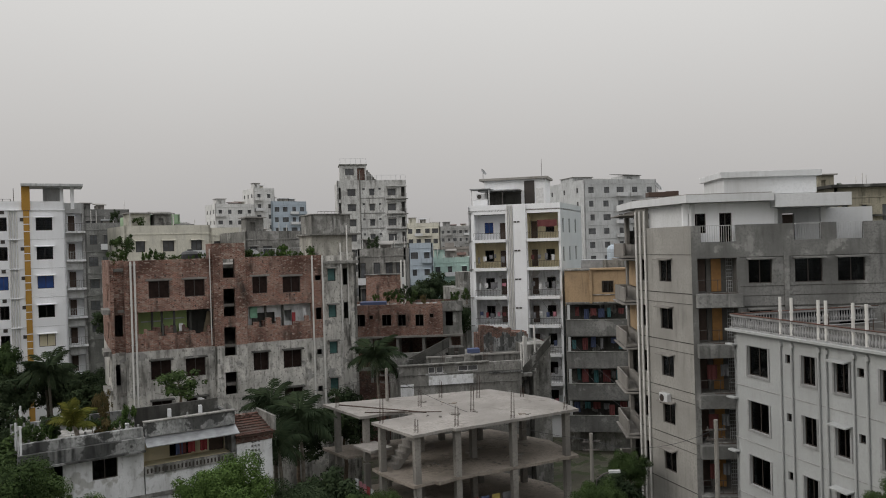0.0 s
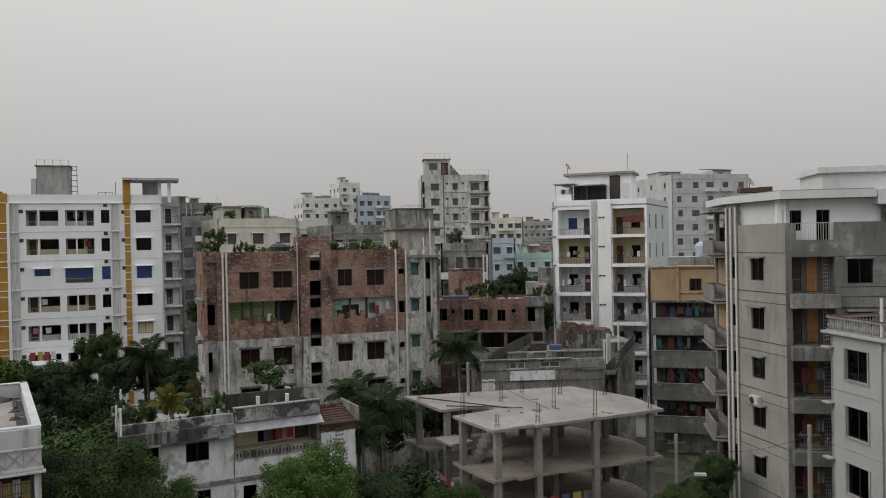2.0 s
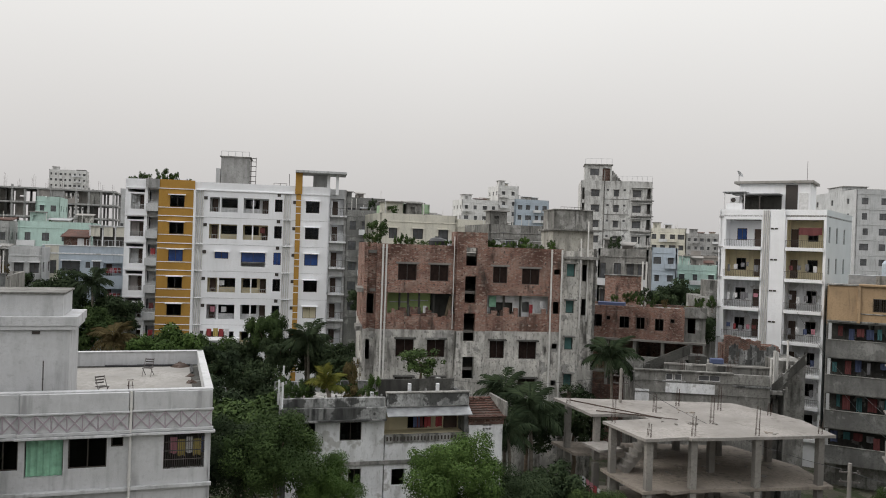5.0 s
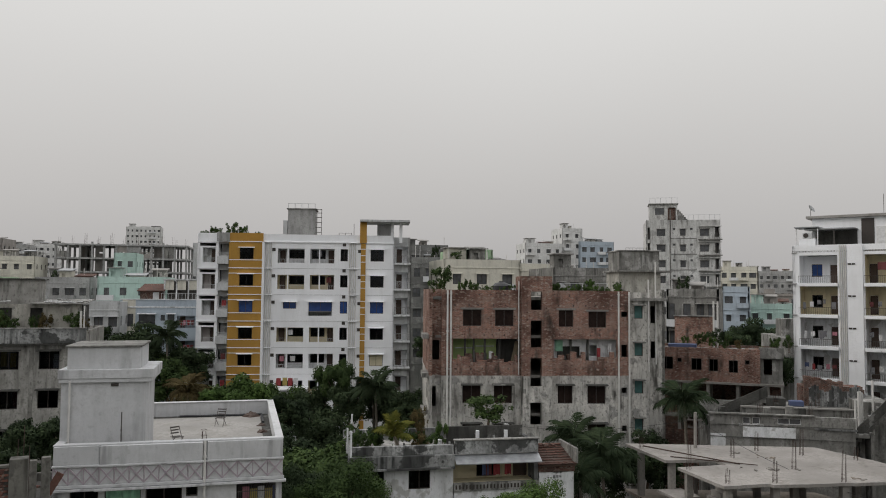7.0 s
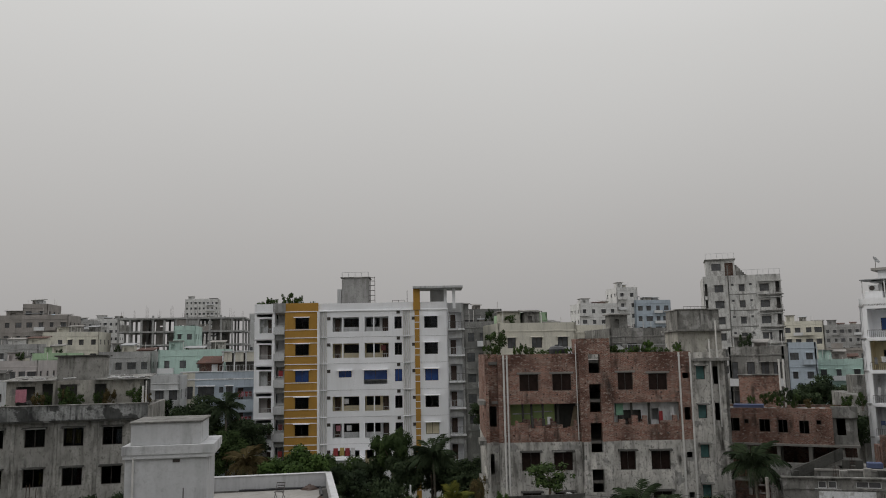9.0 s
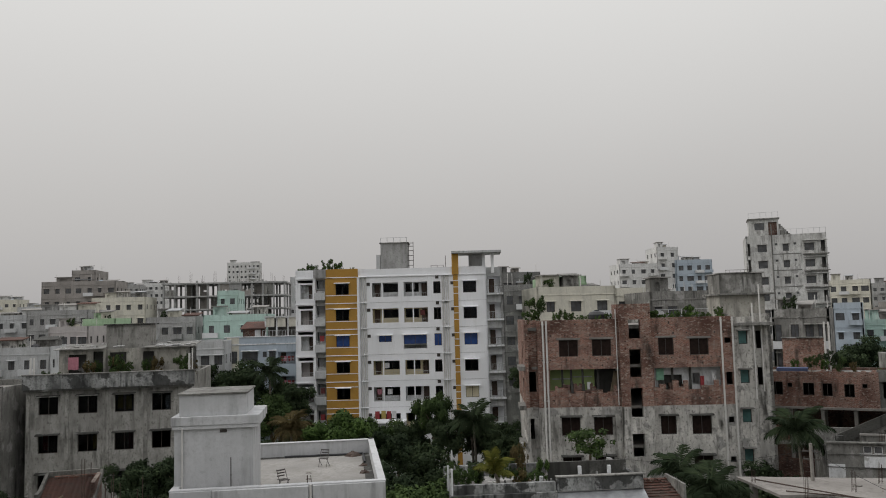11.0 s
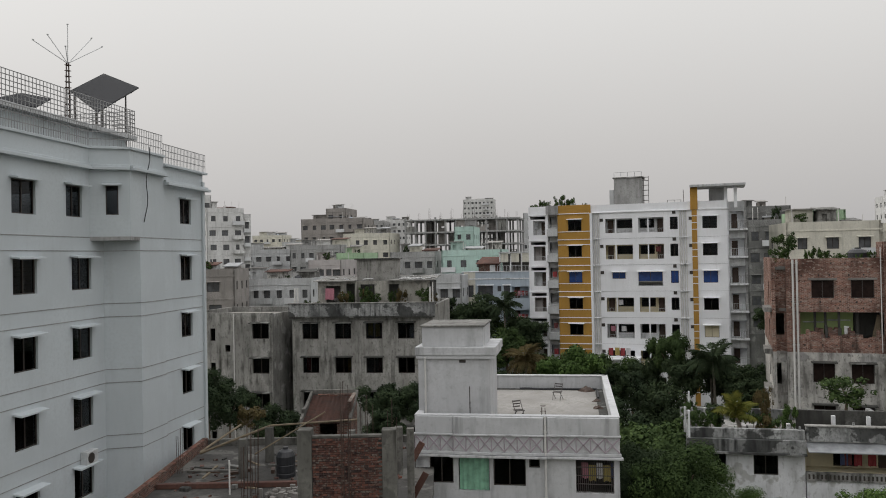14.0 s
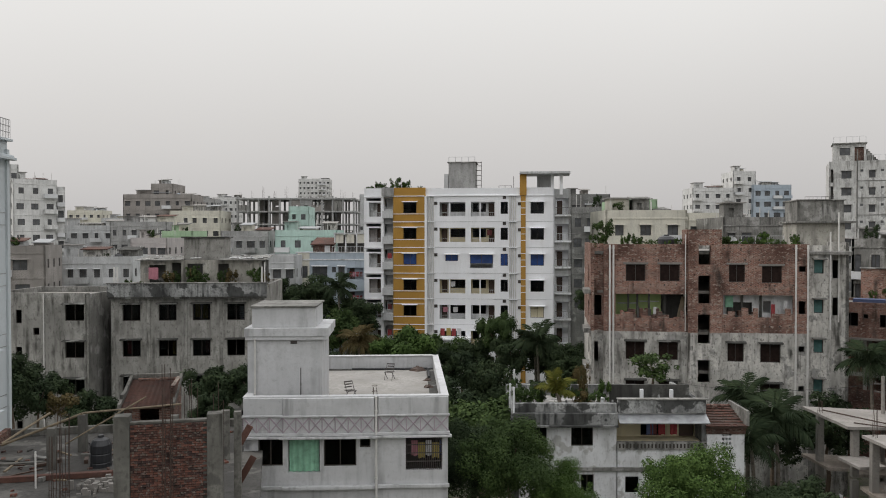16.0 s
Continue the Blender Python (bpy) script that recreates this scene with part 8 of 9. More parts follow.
        for q in ((0, 1, 2, 3), (7, 6, 5, 4), (0, 4, 5, 1), (1, 5, 6, 2), (2, 6, 7, 3), (3, 7, 4, 0)):
            bm.faces.new([f[i] for i in q])
        part("stair_wall", bm, M[mat], root, label, m)
    flight(9.9, 9.3, 12.6, 12.1, 0.6, 0.3, "soot_and_shade", "sloping outer stair wall")
    flight(1.2, 10.5, 4.6, 12.1, 3.0, 0.3, "soot_and_shade", "dark sloping stair wall")
    block(root, m, (4.5, 3.0, 10.85, 5.9, 4.6, 11.5), M["soot_and_shade"], "stair_landing")
    block(root, m, (10.6, 1.7, 0, 12.9, 6.0, 11.6), M["weathered"], "stair_block", "grey block beside the outer stair")
    for u, z, v in ((10.0, 11.9, 0.4), (10.45, 12.4, 1.2), (10.6, 12.4, 1.3), (10.75, 12.3, 1.4), (11.5, 13.2, 1.5)):
        pipe(root, m, u, 9.3, z, v, 0.075)
    for u, v, z in ((3.6, 0.6, 10.4), (5.1, 2.6, 10.98), (8.0, 2.5, 10.98), (7.0, 0.4, 10.7), (9.4, 0.3, 9.8)):
        rebar(m, u, v, z, 1.1, 4, spread=0.16)
    block(root, m, (5.0, 2.5, 10.98, 5.3, 2.8, 11.2), M["soot_and_shade"], "column_stub")
    bm = bmesh.new()
    box(bm, 6.1, 2.6, 10.98, 7.1, 3.2, 11.4)
    bmesh.ops.bevel(bm, geom=bm.edges[:], offset=0.05, segments=1, affect="EDGES")
    tagged(part("crate", bm, CLOTH[2], None, "", m), "blue plastic crate on the low roof", "crate")


patched_house()




def far_city():
    """The sea of roofs towards the horizon."""
    rnd = random.Random(11)
    mats = ["pale_grey", "grey_plaster", "dull_white", "cream", "brown_grey", "weathered"]
    bms = {k: bmesh.new() for k in mats}
    dark = bmesh.new()
    for i in range(420):
        az, d = radians(rnd.uniform(-80, 42)), rnd.uniform(150, 950) if i > 60 else rnd.uniform(110, 180)
        x, y = d * math.sin(az), d * math.cos(az)
        w, l = rnd.uniform(7, 16), rnd.uniform(7, 14)
        h = rnd.choice((9, 12, 12, 15, 15, 18)) + rnd.uniform(-0.8, 0.8)
        if d > 350:
            h += rnd.choice((0, 3, 6, 9)) * d / 900
        if d < 190:
            h = min(h, 14)
        b = bms[rnd.choice(mats)]
        a = az + radians(rnd.uniform(-25, 25))
        c, s = math.cos(-a), math.sin(-a)

        def put(bb, x0, y0, z0, x1, y1, z1):
            k = len(bb.verts)
            box(bb, x0, y0, z0, x1, y1, z1)
            bb.verts.ensure_lookup_table()
            for v in bb.verts[k:]:
                px, py = v.co.x, v.co.y
                v.co.x, v.co.y = x + px * c - py * s, y + px * s + py * c
        put(b, -w / 2, -l / 2, 0, w / 2, l / 2, h)
        put(b, -w / 2 - 0.2, -l / 2 - 0.2, h, w / 2 + 0.2, -l / 2, h + 0.8)
        put(b, -w / 2 + 1, 0, h, -w / 2 + 4, 3, h + 2.2)
        for f in range(int(min(4, h // 3))):
            n = int(w / 2.6)
            for k in range(n):
                u = -w / 2 + w * (k + 0.5) / n
                put(dark, u - 0.55, -l / 2 - 0.06, h - 2.3 - 3 * f, u + 0.55, -l / 2 - 0.002, h - 0.9 - 3 * f)
    for k, b in bms.items():
        tagged(part("distant_city", b, M[k], None), k.replace("_", " ") + " far roofs and houses towards the horizon", "city", "", "stuff")
    tagged(part("distant_windows", dark, M["glass_far_haze"], None), "dark windows of the far houses", "windows", "", "stuff")


far_city()



def open_frame():
    p, deg = (-142.73, 127.26), 33.78
    m = frame_at(p, deg)
    root = thing("concrete_frame", "tall bare concrete frame under construction in the distance", "building site", (p[0], p[1], 0))
    levels = [29.2, 26.2, 23.2, 20.2, 17.2, 14.2]
    for z in levels:
        block(root, m, (-0.4, -0.4, z - 0.35, 27.7, 12.4, z), M["grey_plaster"], "slab")
    for k in range(12):
        for v in (0, 6, 12):
            block(root, m, (27.3 * k / 11 - 0.21, v - 0.21, 0, 27.3 * k / 11 + 0.21, v + 0.21, 29.2 + (0.0 if (k + v) % 3 else 0.5)), M["grey_plaster"], "column")
    rf = random.Random(5)
    for i, z in enumerate(levels[:5]):
        for k in range(11):
            if rf.random() < (0.75, 0.35, 0.4, 0.45, 0.5)[i]:
                u0, u1 = 27.3 * k / 11 + 0.22, 27.3 * (k + 1) / 11 - 0.22
                wall(root, m, u0, u1, z - 3.0, z - (0.36 if rf.random() < 0.6 else 1.6), M[rf.choice(("brown_grey", "grey_plaster", "weathered"))], [(u0 + 0.5, u1 - 0.5, z - 2.0, z - 1.7)] if rf.random() < 0.4 else [], th=0.15, name="infill_wall", y=rf.choice((0.0, 2.0)))
    for z in levels[:4]:
        for k in (1, 4, 6):
            block(root, m, (27.3 * k / 8 + 0.3, 6.4, z - 3.0, 27.3 * k / 8 + 3.0, 6.6, z - 0.35), M["brown_grey"], "infill_wall")
    for k in range(18):
        rebar(m, 1.5 * k + 0.7, (k * 5) % 11, 29.2, 1.6 + (k % 4) * 0.5, 3, spread=0.25)


open_frame()


# ---------------------------------------------------------------- trees
def leaf_cloud(name, seed, mat, leaves=5200, clumps=46, size=0.16, flat=0.8):
    """A crown of radius 1 made of leafy clumps, with gaps and an uneven outline."""
    rs = np.random.RandomState(seed)
    cc = rs.normal(size=(clumps, 3))
    cc /= np.linalg.norm(cc, axis=1)[:, None]
    cc *= rs.uniform(0.35, 0.98, clumps)[:, None]
    cc[:, 2] = cc[:, 2] * flat + 0.12
    cr = rs.uniform(0.09, 0.31, clumps)
    w = cr ** 2 / np.sum(cr ** 2)
    k = rs.choice(clumps, leaves, p=w)
    d = rs.normal(size=(leaves, 3))
    d[:, 2] += 0.25
    d /= np.linalg.norm(d, axis=1)[:, None]
    c = cc[k] + d * (cr[k] * rs.uniform(0.55, 1.15, leaves))[:, None]
    nrm = d * 1.4 + rs.normal(size=(leaves, 3)) * 0.45 + np.array([0, 0, 0.35])
    nrm /= np.linalg.norm(nrm, axis=1)[:, None]
    a = np.cross(nrm, rs.normal(size=(leaves, 3)))
    a /= np.linalg.norm(a, axis=1)[:, None]
    a[:, 2] -= 0.35
    a /= np.linalg.norm(a, axis=1)[:, None]
    b = np.cross(nrm, a)
    s = (size * rs.uniform(0.55, 1.2, leaves) / 2)[:, None]
    v = np.stack([c - a * s, c - b * s * 0.5, c + a * s, c + b * s * 0.5], 1).reshape(-1, 3)
    f = np.arange(leaves * 4).reshape(-1, 4)
    me = bpy.data.meshes.new(name)
    me.from_pydata(v.tolist(), [], f.tolist())
    me.materials.append(M[mat])
    return me


CROWNS = {}


def crown(mat, k, near=False, sparse=False):
    key = (mat, k, near, sparse)
    if key not in CROWNS:
        if sparse:
            CROWNS[key] = leaf_cloud("crown", 20 + k * 7, mat, 1500, 17, 0.17)
        else:
            CROWNS[key] = leaf_cloud("crown", 20 + k * 7, mat, 42000 if near else 9000, 80 if near else 52, 0.055 if near else 0.12)
    return CROWNS[key]


def tree(x, y, z1, r, mat="leaf_mid", k=0, near=False, z0=0.0, label="leafy tree with a dense green crown", h=None, sparse=False):
    t = thing("tree", label, "tree", (x, y, z0), "trees")
    ch = h or r * 0.95
    zc = z1 - ch * 0.9
    rnd = random.Random(int(abs(x * 31 + y * 17)))
    bm = bmesh.new()
    last, n = Vector((0, 0, 0)), 4
    for i in range(1, n + 1):
        c = Vector((rnd.uniform(-.1, .1) * r * 0.5, rnd.uniform(-.1, .1) * r * 0.5, (zc - z0) * i / n))
        tube(bm, last, c, 0.075 * r * (1.15 - 0.2 * (i - 1)), 0.075 * r * (1.15 - 0.2 * i), 8)
        last = c
    for i in range(6):
        an = i * 1.05 + rnd.random()
        e = last + Vector((math.cos(an) * r * 0.6, math.sin(an) * r * 0.6, ch * rnd.uniform(0.0, 0.5)))
        tube(bm, last - Vector((0, 0, ch * 0.3)), e, 0.03 * r, 0.01 * r, 6)
    part("trunk", bm, M["bark"], t, "", Matrix.Translation((x, y, z0)))
    hang("crown", crown(mat, k % 5, near, sparse), t, Matrix.Translation((x, y, zc)) @ Matrix.Rotation(rnd.uniform(0, 6.28), 4, "Z") @ Matrix.Diagonal((r, r, ch, 1)))


def frond_mesh(name, mat, length=1.0, leaflets=34, seed=0):
    """One arching palm frond along +x."""
    rnd = random.Random(seed)
    bm = bmesh.new()
    pts = []
    for i in range(leaflets + 1):
        q = i / leaflets
        pts.append(Vector((length * (q - 0.2 * q * q * q), 0, length * (0.42 * q - 0.62 * q * q))))
    for a, b in zip(pts, pts[1:]):
        tube(bm, a, b, 0.012 * length, 0.010 * length, 5)
    for i in range(3, leaflets + 1):
        q = i / leaflets
        l = length * 0.34 * math.sin(math.pi * (0.12 + 0.83 * q)) * rnd.uniform(0.85, 1.1)
        for s in (-1, 1):
            c = pts[i]
            tip = c + Vector((l * rnd.uniform(0.35, 0.6), s * l * rnd.uniform(0.5, 0.75), -l * rnd.uniform(0.45, 0.95)))
            w = Vector((0.0085 * length, 0, 0))
            vs = [bm.verts.new(c - w), bm.verts.new(c + w), bm.verts.new((c + tip) / 2 + w * 1.2 + Vector((0, 0, l * 0.06))), bm.verts.new(tip), bm.verts.new((c + tip) / 2 - w * 1.2 + Vector((0, 0, l * 0.06)))]
            bm.faces.new((vs[0], vs[1], vs[2], vs[4]))
            bm.faces.new((vs[4], vs[2], vs[3]))
    me = bpy.data.meshes.new(name)
    bm.to_mesh(me)
    bm.free()
    me.materials.append(M[mat])
    return me


FRONDS = {k: frond_mesh("frond", k, 1.0, 52, i) for i, k in enumerate(("leaf_palm", "leaf_gold", "leaf_brown"))}


def palm(x, y, z1, r=2.6, mat="leaf_palm", n=20, z0=0.0, rise=66, label="coconut palm with drooping feathery fronds"):
    t = thing("palm_tree", label, "palm tree", (x, y, z0), "palms")
    rnd = random.Random(int(abs(x * 13 + y * 29)))
    zc = z1 - r * 0.32
    bm = bmesh.new()
    last = Vector((0, 0, 0))
    for i in range(1, 7):
        c = Vector((0.25 * math.sin(i * 0.5), 0, (zc - z0) * i / 6))
        tube(bm, last, c, 0.17 - 0.012 * (i - 1), 0.17 - 0.012 * i, 9)
        last = c
    part("trunk", bm, M["palm_bark"], t, "", Matrix.Translation((x, y, z0)))
    for i in range(n):
        an, up = 360 * i / n * 2.4 + rnd.uniform(-12, 12), rise + 22 - 140 * (i / n) + rnd.uniform(-10, 10)
        mm = Matrix.Translation((x + last.x, y, zc)) @ pose(0, 0, 0, 0, 0, an) @ pose(0, 0, 0, 0, -up * 0.75, 0) @ Matrix.Scale(r * rnd.uniform(0.85, 1.1), 4)
        hang("frond", FRONDS[mat], t, mm)


# near crowns between the houses
tree(-18.6, 33.6, 11.2, 2.5, "leaf_mid", 0, True, label="dense mango tree with dark green leaves")
tree(-20.6, 33.8, 10.6, 2.4, "leaf_dark", 1, True)
tree(-11.3, 39.2, 9.75, 2.6, "leaf_bright", 1, True, label="fresh green mango tree before the low house")
tree(-8.4, 40.8, 7.6, 2.2, "leaf_dark", 2, True)
tree(-17.2, 36.0, 8.8, 1.9, "leaf_bright", 0, True)
tree(-23.8, 38.6, 9.0, 2.2, "leaf_dark", 2, True)
tree(-26.0, 43.5, 10.0, 3.0, "leaf_mid", 1)
tree(-31.5, 47.0, 9.5, 3.0, "leaf_dark", 0)
# behind the lattice house
tree(-39.3, 53.0, 12.2, 2.7, "leaf_bright", 0, label="spreading green tree behind the low roof")
tree(-36.6, 55.2, 11.0, 2.4, "leaf_dark", 1)
tree(-42.0, 55.5, 11.3, 2.2, "leaf_bright", 2)
tree(-47.0, 52.0, 10.6, 2.6, "leaf_dark", 1)
palm(-43.6, 52.2, 11.8, 2.4, "leaf_brown", 24, label="bushy palm with browning fronds")
palm(-38.6, 49.8, 8.6, 2.0, "leaf_palm", 18)
# in front of the ochre block
tree(-38.8, 67.8, 12.7, 2.0, "leaf_mid", 1, h=2.6)
tree(-36.6, 66.8, 10.4, 2.3, "leaf_dark", 3)
tree(-41.4, 68.2, 9.8, 2.3, "leaf_dark", 4)
tree(-36.4, 62.0, 9.4, 2.6, "leaf_dark", 2, h=3.0)
tree(-34.2, 58.8, 8.0, 2.4, "leaf_dark", 0)
palm(-33.9, 66.8, 11.2, 3.0, "leaf_palm", 22)
palm(-35.6, 69.6, 10.4, 2.6, "leaf_palm", 20)
tree(-30.2, 66.8, 9.8, 3.0, "leaf_dark", 1)
tree(-28.0, 69.5, 9.0, 2.6, "leaf_dark", 2)
tree(-44.0, 69.5, 9.3, 2.6, "leaf_mid", 0)
tree(-48.5, 68.0, 10.4, 2.6, "leaf_mid", 1)
tree(-52.5, 66.0, 10.2, 2.8, "leaf_dark", 2)
tree(-31.5, 74.5, 15.2, 1.8, "leaf_dark", 0)
tree(-33.0, 71.5, 9.6, 2.6, "leaf_dark", 3)
tree(-35.4, 72.6, 9.4, 2.4, "leaf_dark", 4)
tree(-31.6, 63.2, 7.6, 2.4, "leaf_dark", 2)
# left of the ochre block
for _i, (_x, _y, _z, _r) in enumerate(((-65.5, 70.4, 15.1, 3.2), (-69.5, 68.6, 15.2, 3.0), (-62.0, 72.5, 13.2, 2.8), (-59.0, 71.0, 13.0, 2.6), (-63.5, 66.0, 13.2, 2.8), (-58.0, 66.5, 11.8, 2.8), (-67.0, 64.0, 12.2, 3.0), (-60.5, 62.0, 10.8, 2.6))):
    tree(_x, _y, _z, _r, ("leaf_dark", "leaf_dark", "leaf_mid")[_i % 3], _i)
palm(-60.6, 69.0, 15.2, 2.8, "leaf_palm", 20)
# right of the brick house and around the concrete frame
palm(-9.9, 52.0, 9.6, 2.9, "leaf_palm", 22)
palm(-12.2, 54.2, 10.2, 2.6, "leaf_palm", 20)
palm(-10.8, 49.6, 8.4, 2.4, "leaf_palm", 18)
palm(-5.6, 62.0, 12.2, 2.8, "leaf_palm", 22)
tree(-8.0, 60.5, 8.8, 2.6, "leaf_dark", 0)
tree(-11.2, 58.5, 8.4, 2.6, "leaf_dark", 1)
tree(-14.0, 52.0, 7.6, 2.4, "leaf_dark", 2)
tree(-7.4, 47.6, 6.4, 2.2, "leaf_dark", 0)
tree(-4.4, 43.6, 6.6, 1.8, "leaf_mid", 1, True)
tree(10.0, 48.2, 5.6, 1.7, "leaf_dark", 0)
tree(11.5, 49.9, 6.6, 1.4, "leaf_mid", 1, True)
tree(8.6, 44.9, 6.2, 1.5, "leaf_mid", 2, True)
tree(13.2, 44.0, 4.6, 1.4, "leaf_mid", 0, True)
tree(17.6, 31.2, 10.0, 1.2, "leaf_mid", 0, True)
for _i, (_x, _y, _z, _r) in enumerate(((-1.4, 130, 15.2, 3.4), (2.6, 120, 15.4, 3.4), (6.0, 112, 14.6, 3.0), (-4.6, 124, 14.0, 3.0), (1.0, 104, 12.6, 3.0))):
    tree(_x, _y, _z, _r, "leaf_dark", _i)
# beside the tall house and before the stained houses
for _i, (_x, _y, _z, _r) in enumerate(((-51.2, 26.6, 12.4, 2.2), (-49.4, 28.6, 10.0, 1.2), (-46.0, 38.4, 11.0, 2.0), (-44.4, 40.6, 10.6, 1.8), (-43.2, 36.4, 9.6, 1.7), (-52.0, 32.5, 9.0, 2.0), (-56.0, 31.0, 10.4, 2.2))):
    tree(_x, _y, _z, _r, "leaf_brown" if _i == 1 else "leaf_dark", _i, sparse=(_i == 1))


# ---------------------------------------------------------------- roof plants
def potted(m, u, v, z, h, mat, k):
    t = thing("potted_plant", "leafy plant in a pot on a flat roof", "plant", m @ Vector((u, v, z)), "roof plants")
    mm = m @ Matrix.Translation((u, v, z))
    bm = bmesh.new()
    tube(bm, (0, 0, 0), (0, 0, 0.28), 0.13, 0.18, 10)
    part("pot", bm, M["red_tile"], t, "", mm)
    bm = bmesh.new()
    tube(bm, (0, 0, 0.25), (0, 0, h * 0.5), 0.025, 0.015, 5)
    part("stem", bm, M["bark"], t, "", mm)
    if k % 4 == 3:
        hang("leaves", SPIKY, t, mm @ Matrix.Translation((0, 0, h * 0.42)) @ Matrix.Rotation(k, 4, "Z") @ Matrix.Scale(h * 0.62, 4))
    else:
        hang("leaves", crown(mat, k % 5, False, True), t, mm @ Matrix.Translation((0, 0, h * 0.66)) @ Matrix.Rotation(k * 1.7, 4, "Z") @ Matrix.Diagonal((h * 0.36, h * 0.36, h * (0.42 + 0.06 * (k % 3)), 1)))


def spiky_mesh():
    """Long arching strap leaves from one point."""
    rnd = random.Random(8)
    bm = bmesh.new()
    for i in range(26):
        an, up, l = i * 2.4, rnd.uniform(0.3, 1.4), rnd.uniform(0.7, 1.0)
        prev = None
        for j in range(5):
            q = j / 4
            rr, z = l * q * math.cos(up), l * q * math.sin(up) - 0.45 * q * q * l
            c, w = Vector((rr * math.cos(an), rr * math.sin(an), z)), 0.035 * (1 - q * 0.9)
            sd = Vector((-math.sin(an), math.cos(an), 0)) * w
            cur = (bm.verts.new(c - sd), bm.verts.new(c + sd))
            if prev:
                bm.faces.new((prev[0], prev[1], cur[1], cur[0]))
            prev = cur
    return mesh_of("leaves", bm, M["leaf_bright"])


SPIKY = spiky_mesh()
for _k in range(9):
    potted(OCHRE, -6.8 + 0.75 * _k, 1.0 + 0.3 * (_k % 2), 24.88, (1.4, 1.7, 1.5, 1.8, 2.2, 1.5, 1.9, 1.3, 1.2)[_k], "leaf_mid" if _k % 3 else "leaf_bright", _k)
for _k, (_u, _v, _h) in enumerate(((-0.6, 0.9, 1.2), (1.5, 1.2, 1.3), (2.2, 0.8, 1.0), (3.1, 1.4, 0.9), (4.4, 1.0, 0.8), (5.2, 1.2, 1.0), (9.0, 1.1, 0.9), (9.8, 0.9, 0.7), (10.6, 1.6, 1.0), (11.3, 0.9, 0.7), (12.0, 2.2, 1.5), (12.6, 2.4, 1.7), (13.2, 1.0, 0.8), (14.0, 1.3, 1.3), (8.6, 1.6, 1.2))):
    potted(BRICK, _u, _v, 19.0, _h, ("leaf_bright", "leaf_mid")[_k % 2], _k)
tree(*(BRICK @ Vector((-0.3, 1.2, 0)))[:2], 21.5, 1.05, "leaf_mid", 1, False, z0=19.0, sparse=True, label="bushy young tree growing on the brick roof")
def shrub(m, u, v, z, r, h, mat, k):
    t = thing("shrub", "bushy green shrub growing over a roof parapet", "shrub", m @ Vector((u, v, z)), "roof shrubs")
    bm = bmesh.new()
    for j in range(4):
        tube(bm, (0.05 * j, 0, 0), (r * 0.5 * math.cos(j * 1.6), r * 0.5 * math.sin(j * 1.6), h * 0.7), 0.02, 0.008, 5)
    part("stem", bm, M["bark"], t, "", m @ Matrix.Translation((u, v, z)))
    hang("leaves", crown(mat, k % 5, False, True), t, m @ Matrix.Translation((u, v, z + h * 0.5)) @ Matrix.Rotation(k * 1.3, 4, "Z") @ Matrix.Diagonal((r, r * 0.7, h * 0.55, 1)))


for _k, (_u, _r, _h) in enumerate(((-1.0, 0.7, 1.6), (0.9, 0.5, 1.2), (2.0, 0.6, 1.2), (3.1, 0.8, 1.0), (8.9, 0.8, 1.2), (9.8, 0.7, 1.0), (10.8, 0.8, 1.1), (11.8, 0.7, 1.0), (12.8, 0.7, 1.0), (14.0, 0.5, 1.2))):
    shrub(BRICK, _u, 0.75, 19.0, _r, _h, ("leaf_mid", "leaf_bright")[_k % 2], _k)
for _k, (_u, _v, _r, _h) in enumerate(((0.7, 1.4, 0.9, 1.6), (1.6, 2.6, 0.8, 1.4), (4.2, 0.9, 0.8, 1.5), (5.0, 1.0, 0.7, 1.4), (5.6, 2.2, 0.8, 1.8), (4.6, 4.2, 0.6, 2.6), (0.4, 4.4, 0.8, 1.5))):
    shrub(GARDEN, _u, _v, 9.5, _r, _h, ("leaf_mid", "leaf_bright", "leaf_brown")[_k % 3], _k + 2)
for _k, (_u, _r, _h) in enumerate(((4.7, 0.7, 2.2), (6.3, 0.8, 2.2), (8.7, 0.6, 2.2), (12.2, 0.7, 2.0), (1.5, 0.5, 1.0))):
    shrub(STAINED, _u, 1.5, 15.2, _r, _h, ("leaf_mid", "leaf_brown")[_k % 2], _k)

for _k in range(8):
    potted(GARDEN, 0.5 + 0.62 * _k + 0.2 * (_k % 2), 1.0 + 0.8 * (_k % 3), 9.5, (1.6, 1.2, 1.5, 1.1, 1.7, 1.2, 1.4, 1.8, 1.3, 1.7, 2.0, 1.3, 1.5, 1.1)[_k], ("leaf_mid", "leaf_bright", "leaf_dark")[_k % 3], _k)
_g = GARDEN @ Vector((2.6, 1.2, 0))
palm(_g.x, _g.y, 11.3, 1.7, "leaf_gold", 16, z0=9.5, rise=112, label="young palm with yellow-green fronds on a roof")
_g = GARDEN @ Vector((9.2, 4.2, 0))
tree(_g.x, _g.y, 12.9, 1.75, "leaf_mid", 2, False, z0=9.5, sparse=True, h=1.2, label="small tree leaning over the low roof")

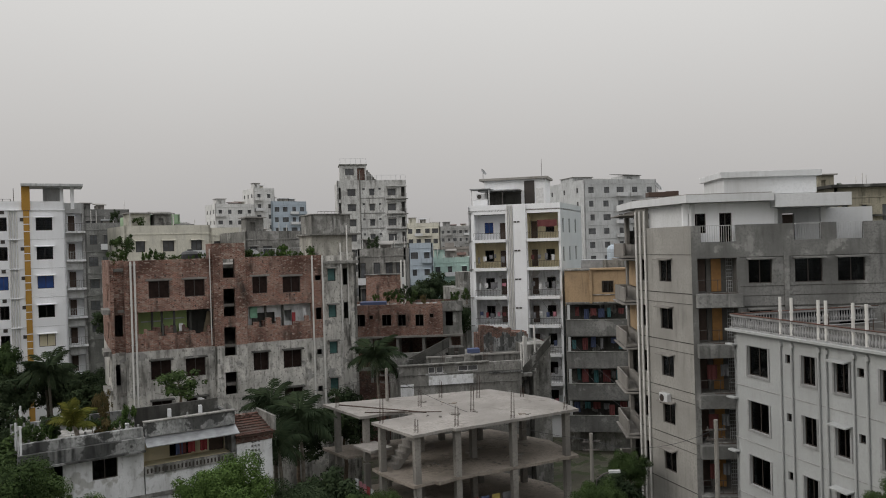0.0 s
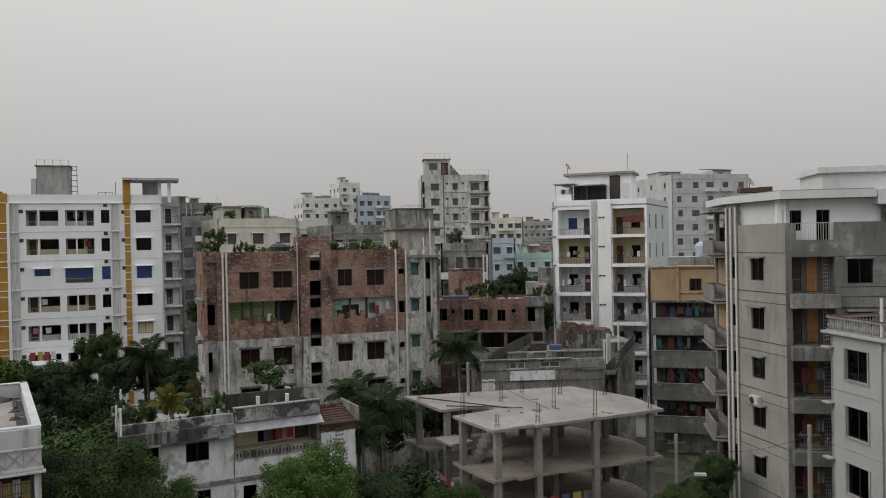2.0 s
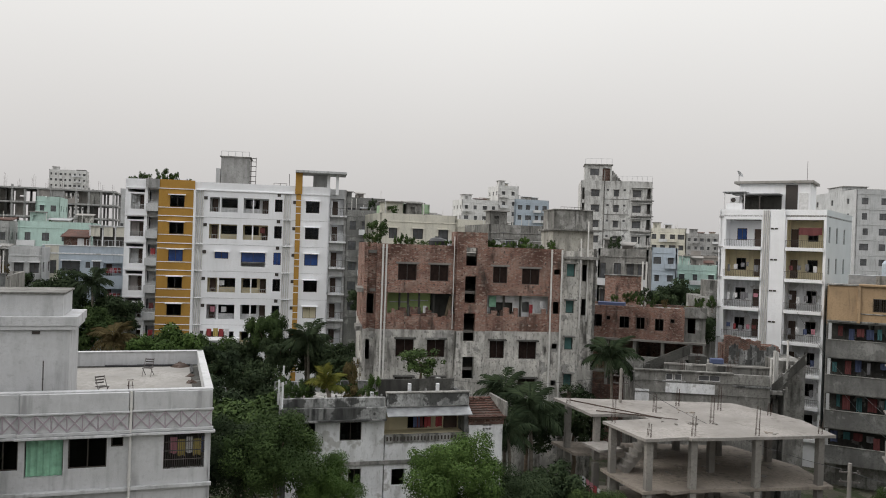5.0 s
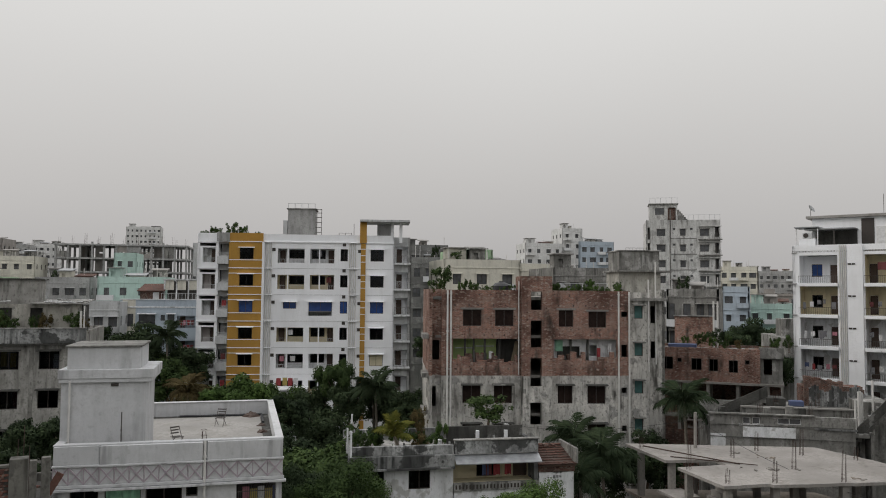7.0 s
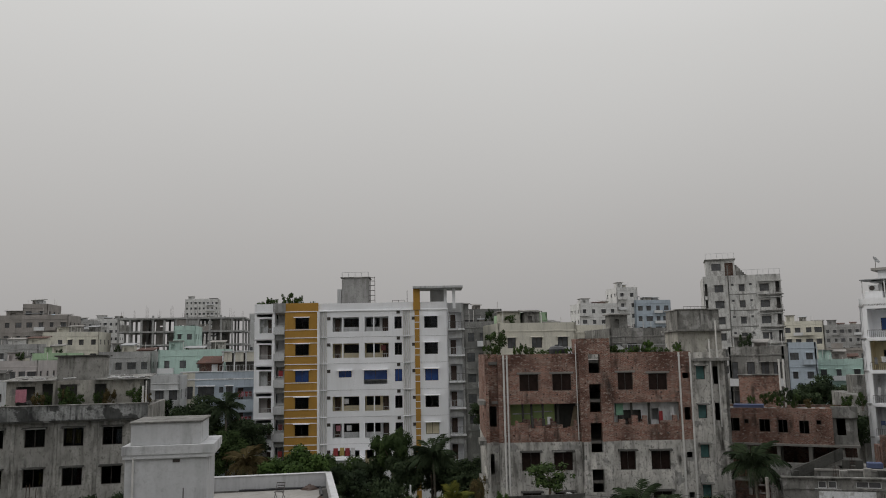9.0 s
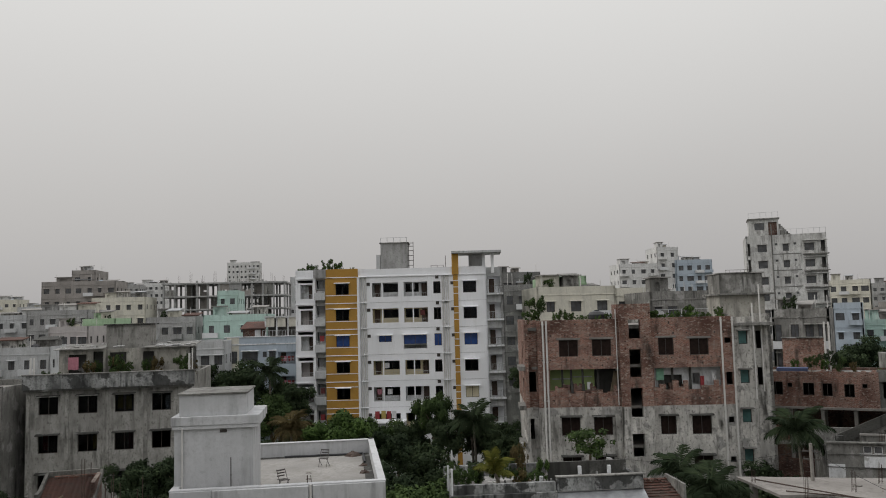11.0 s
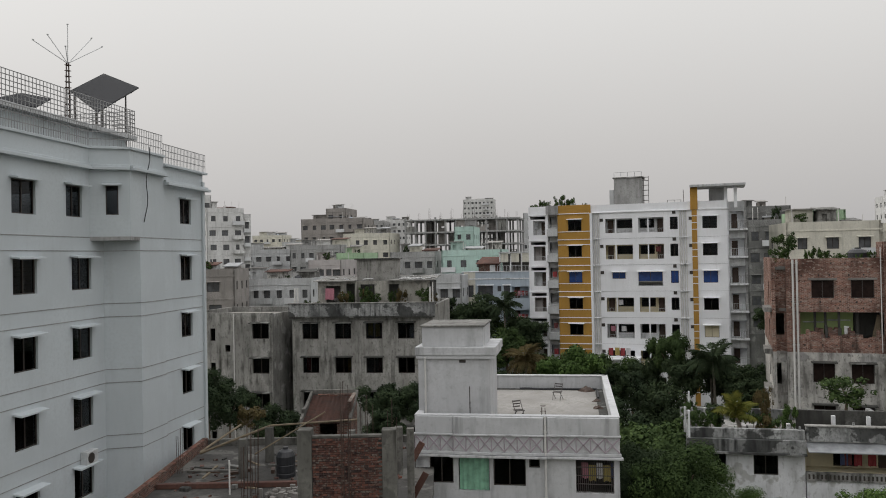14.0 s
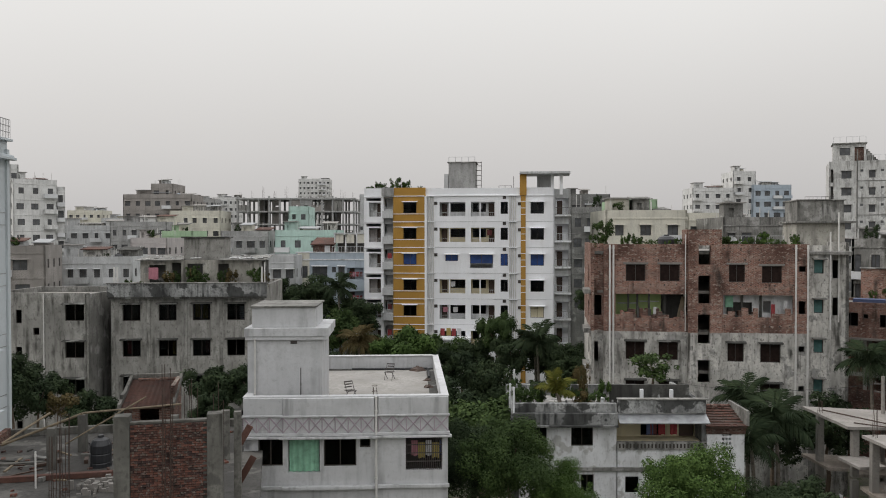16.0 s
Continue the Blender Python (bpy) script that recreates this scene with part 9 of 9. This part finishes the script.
for _k, (_u, _v, _h) in enumerate(((5.2, 0.9, 1.9), (6.0, 1.4, 1.4), (7.1, 0.8, 1.0), (10.4, 1.1, 1.2), (11.6, 0.9, 1.5), (3.4, 3.4, 1.3))):
    shrub(TERRACE, _u + 1.2, _v + 3.0, 13.85, 0.5 * _h, _h * 1.2, ("leaf_dark", "leaf_mid", "leaf_brown")[_k % 3], _k)
    potted(TERRACE, _u, _v, 13.85, _h, ("leaf_mid", "leaf_bright")[_k % 2], _k)
for _k, (_u, _h) in enumerate(((2.0, 1.2), (4.3, 1.9), (6.4, 2.3), (7.2, 1.8), (9.5, 2.0), (11.7, 2.2), (1.0, 1.3))):
    potted(STAINED, _u, 1.2, 15.2, _h, ("leaf_mid", "leaf_brown", "leaf_mid")[_k % 3], _k * 4 + (_k % 2))
_rr = random.Random(21)
for _k, (_m, _L, _d, _z) in enumerate(ROOFS):
    if _z > 25:
        continue
    if _k % 3 != 1:
        _h = _rr.uniform(1.2, 2.4)
        potted(_m, _L * _rr.uniform(0.15, 0.85), _d * 0.12 + 0.4, _z, _h, ("leaf_mid", "leaf_bright", "leaf_dark")[_k % 3], _k * 4)
    if _k % 4 == 0 and _z < 19:
        tree(*(_m @ Vector((_L * 0.3, _d * 0.4, 0)))[:2], _z + 3.2, 1.5, "leaf_mid", _k, z0=_z, sparse=True, label="small bushy tree growing on a city roof")

# ---------------------------------------------------------------- poles and cables
lean_pole(-4.29, 55.96, 11.4)
lean_pole(13.6, 39.96, 10.75)
lean_pole(8.33, 45.95, 8.8)
wire((-4.29, 55.9, 11.0), (8.33, 45.9, 8.4), 0.8)
wire((8.33, 45.9, 8.4), (13.6, 39.9, 10.3), 0.7)
wire((-4.29, 55.9, 11.0), (-22.0, 59.2, 9.5), 0.9)
wire((9.8, 81.0, 14.5), (13.3, 51.5, 9.0), 1.2)
wire((11.6, 80.6, 11.5), (13.0, 53.0, 8.0), 1.4)

_lamp = thing("street_lamp", "small white street lamp on a curved arm", "street lamp", (8.5, 45.9, 0))
bm = bmesh.new()
sweep(bm, [(8.5, 45.9, 0), (8.5, 45.9, 5.6), (8.6, 45.9, 6.1), (9.0, 45.9, 6.4), (9.5, 45.9, 6.5)], 0.05, 8)
part("arm", bm, M["iron"], _lamp)
bm = bmesh.new()
box(bm, 9.3, 45.78, 6.46, 9.95, 46.02, 6.6)
part("lamp_head", bm, M["white_iron"], _lamp)
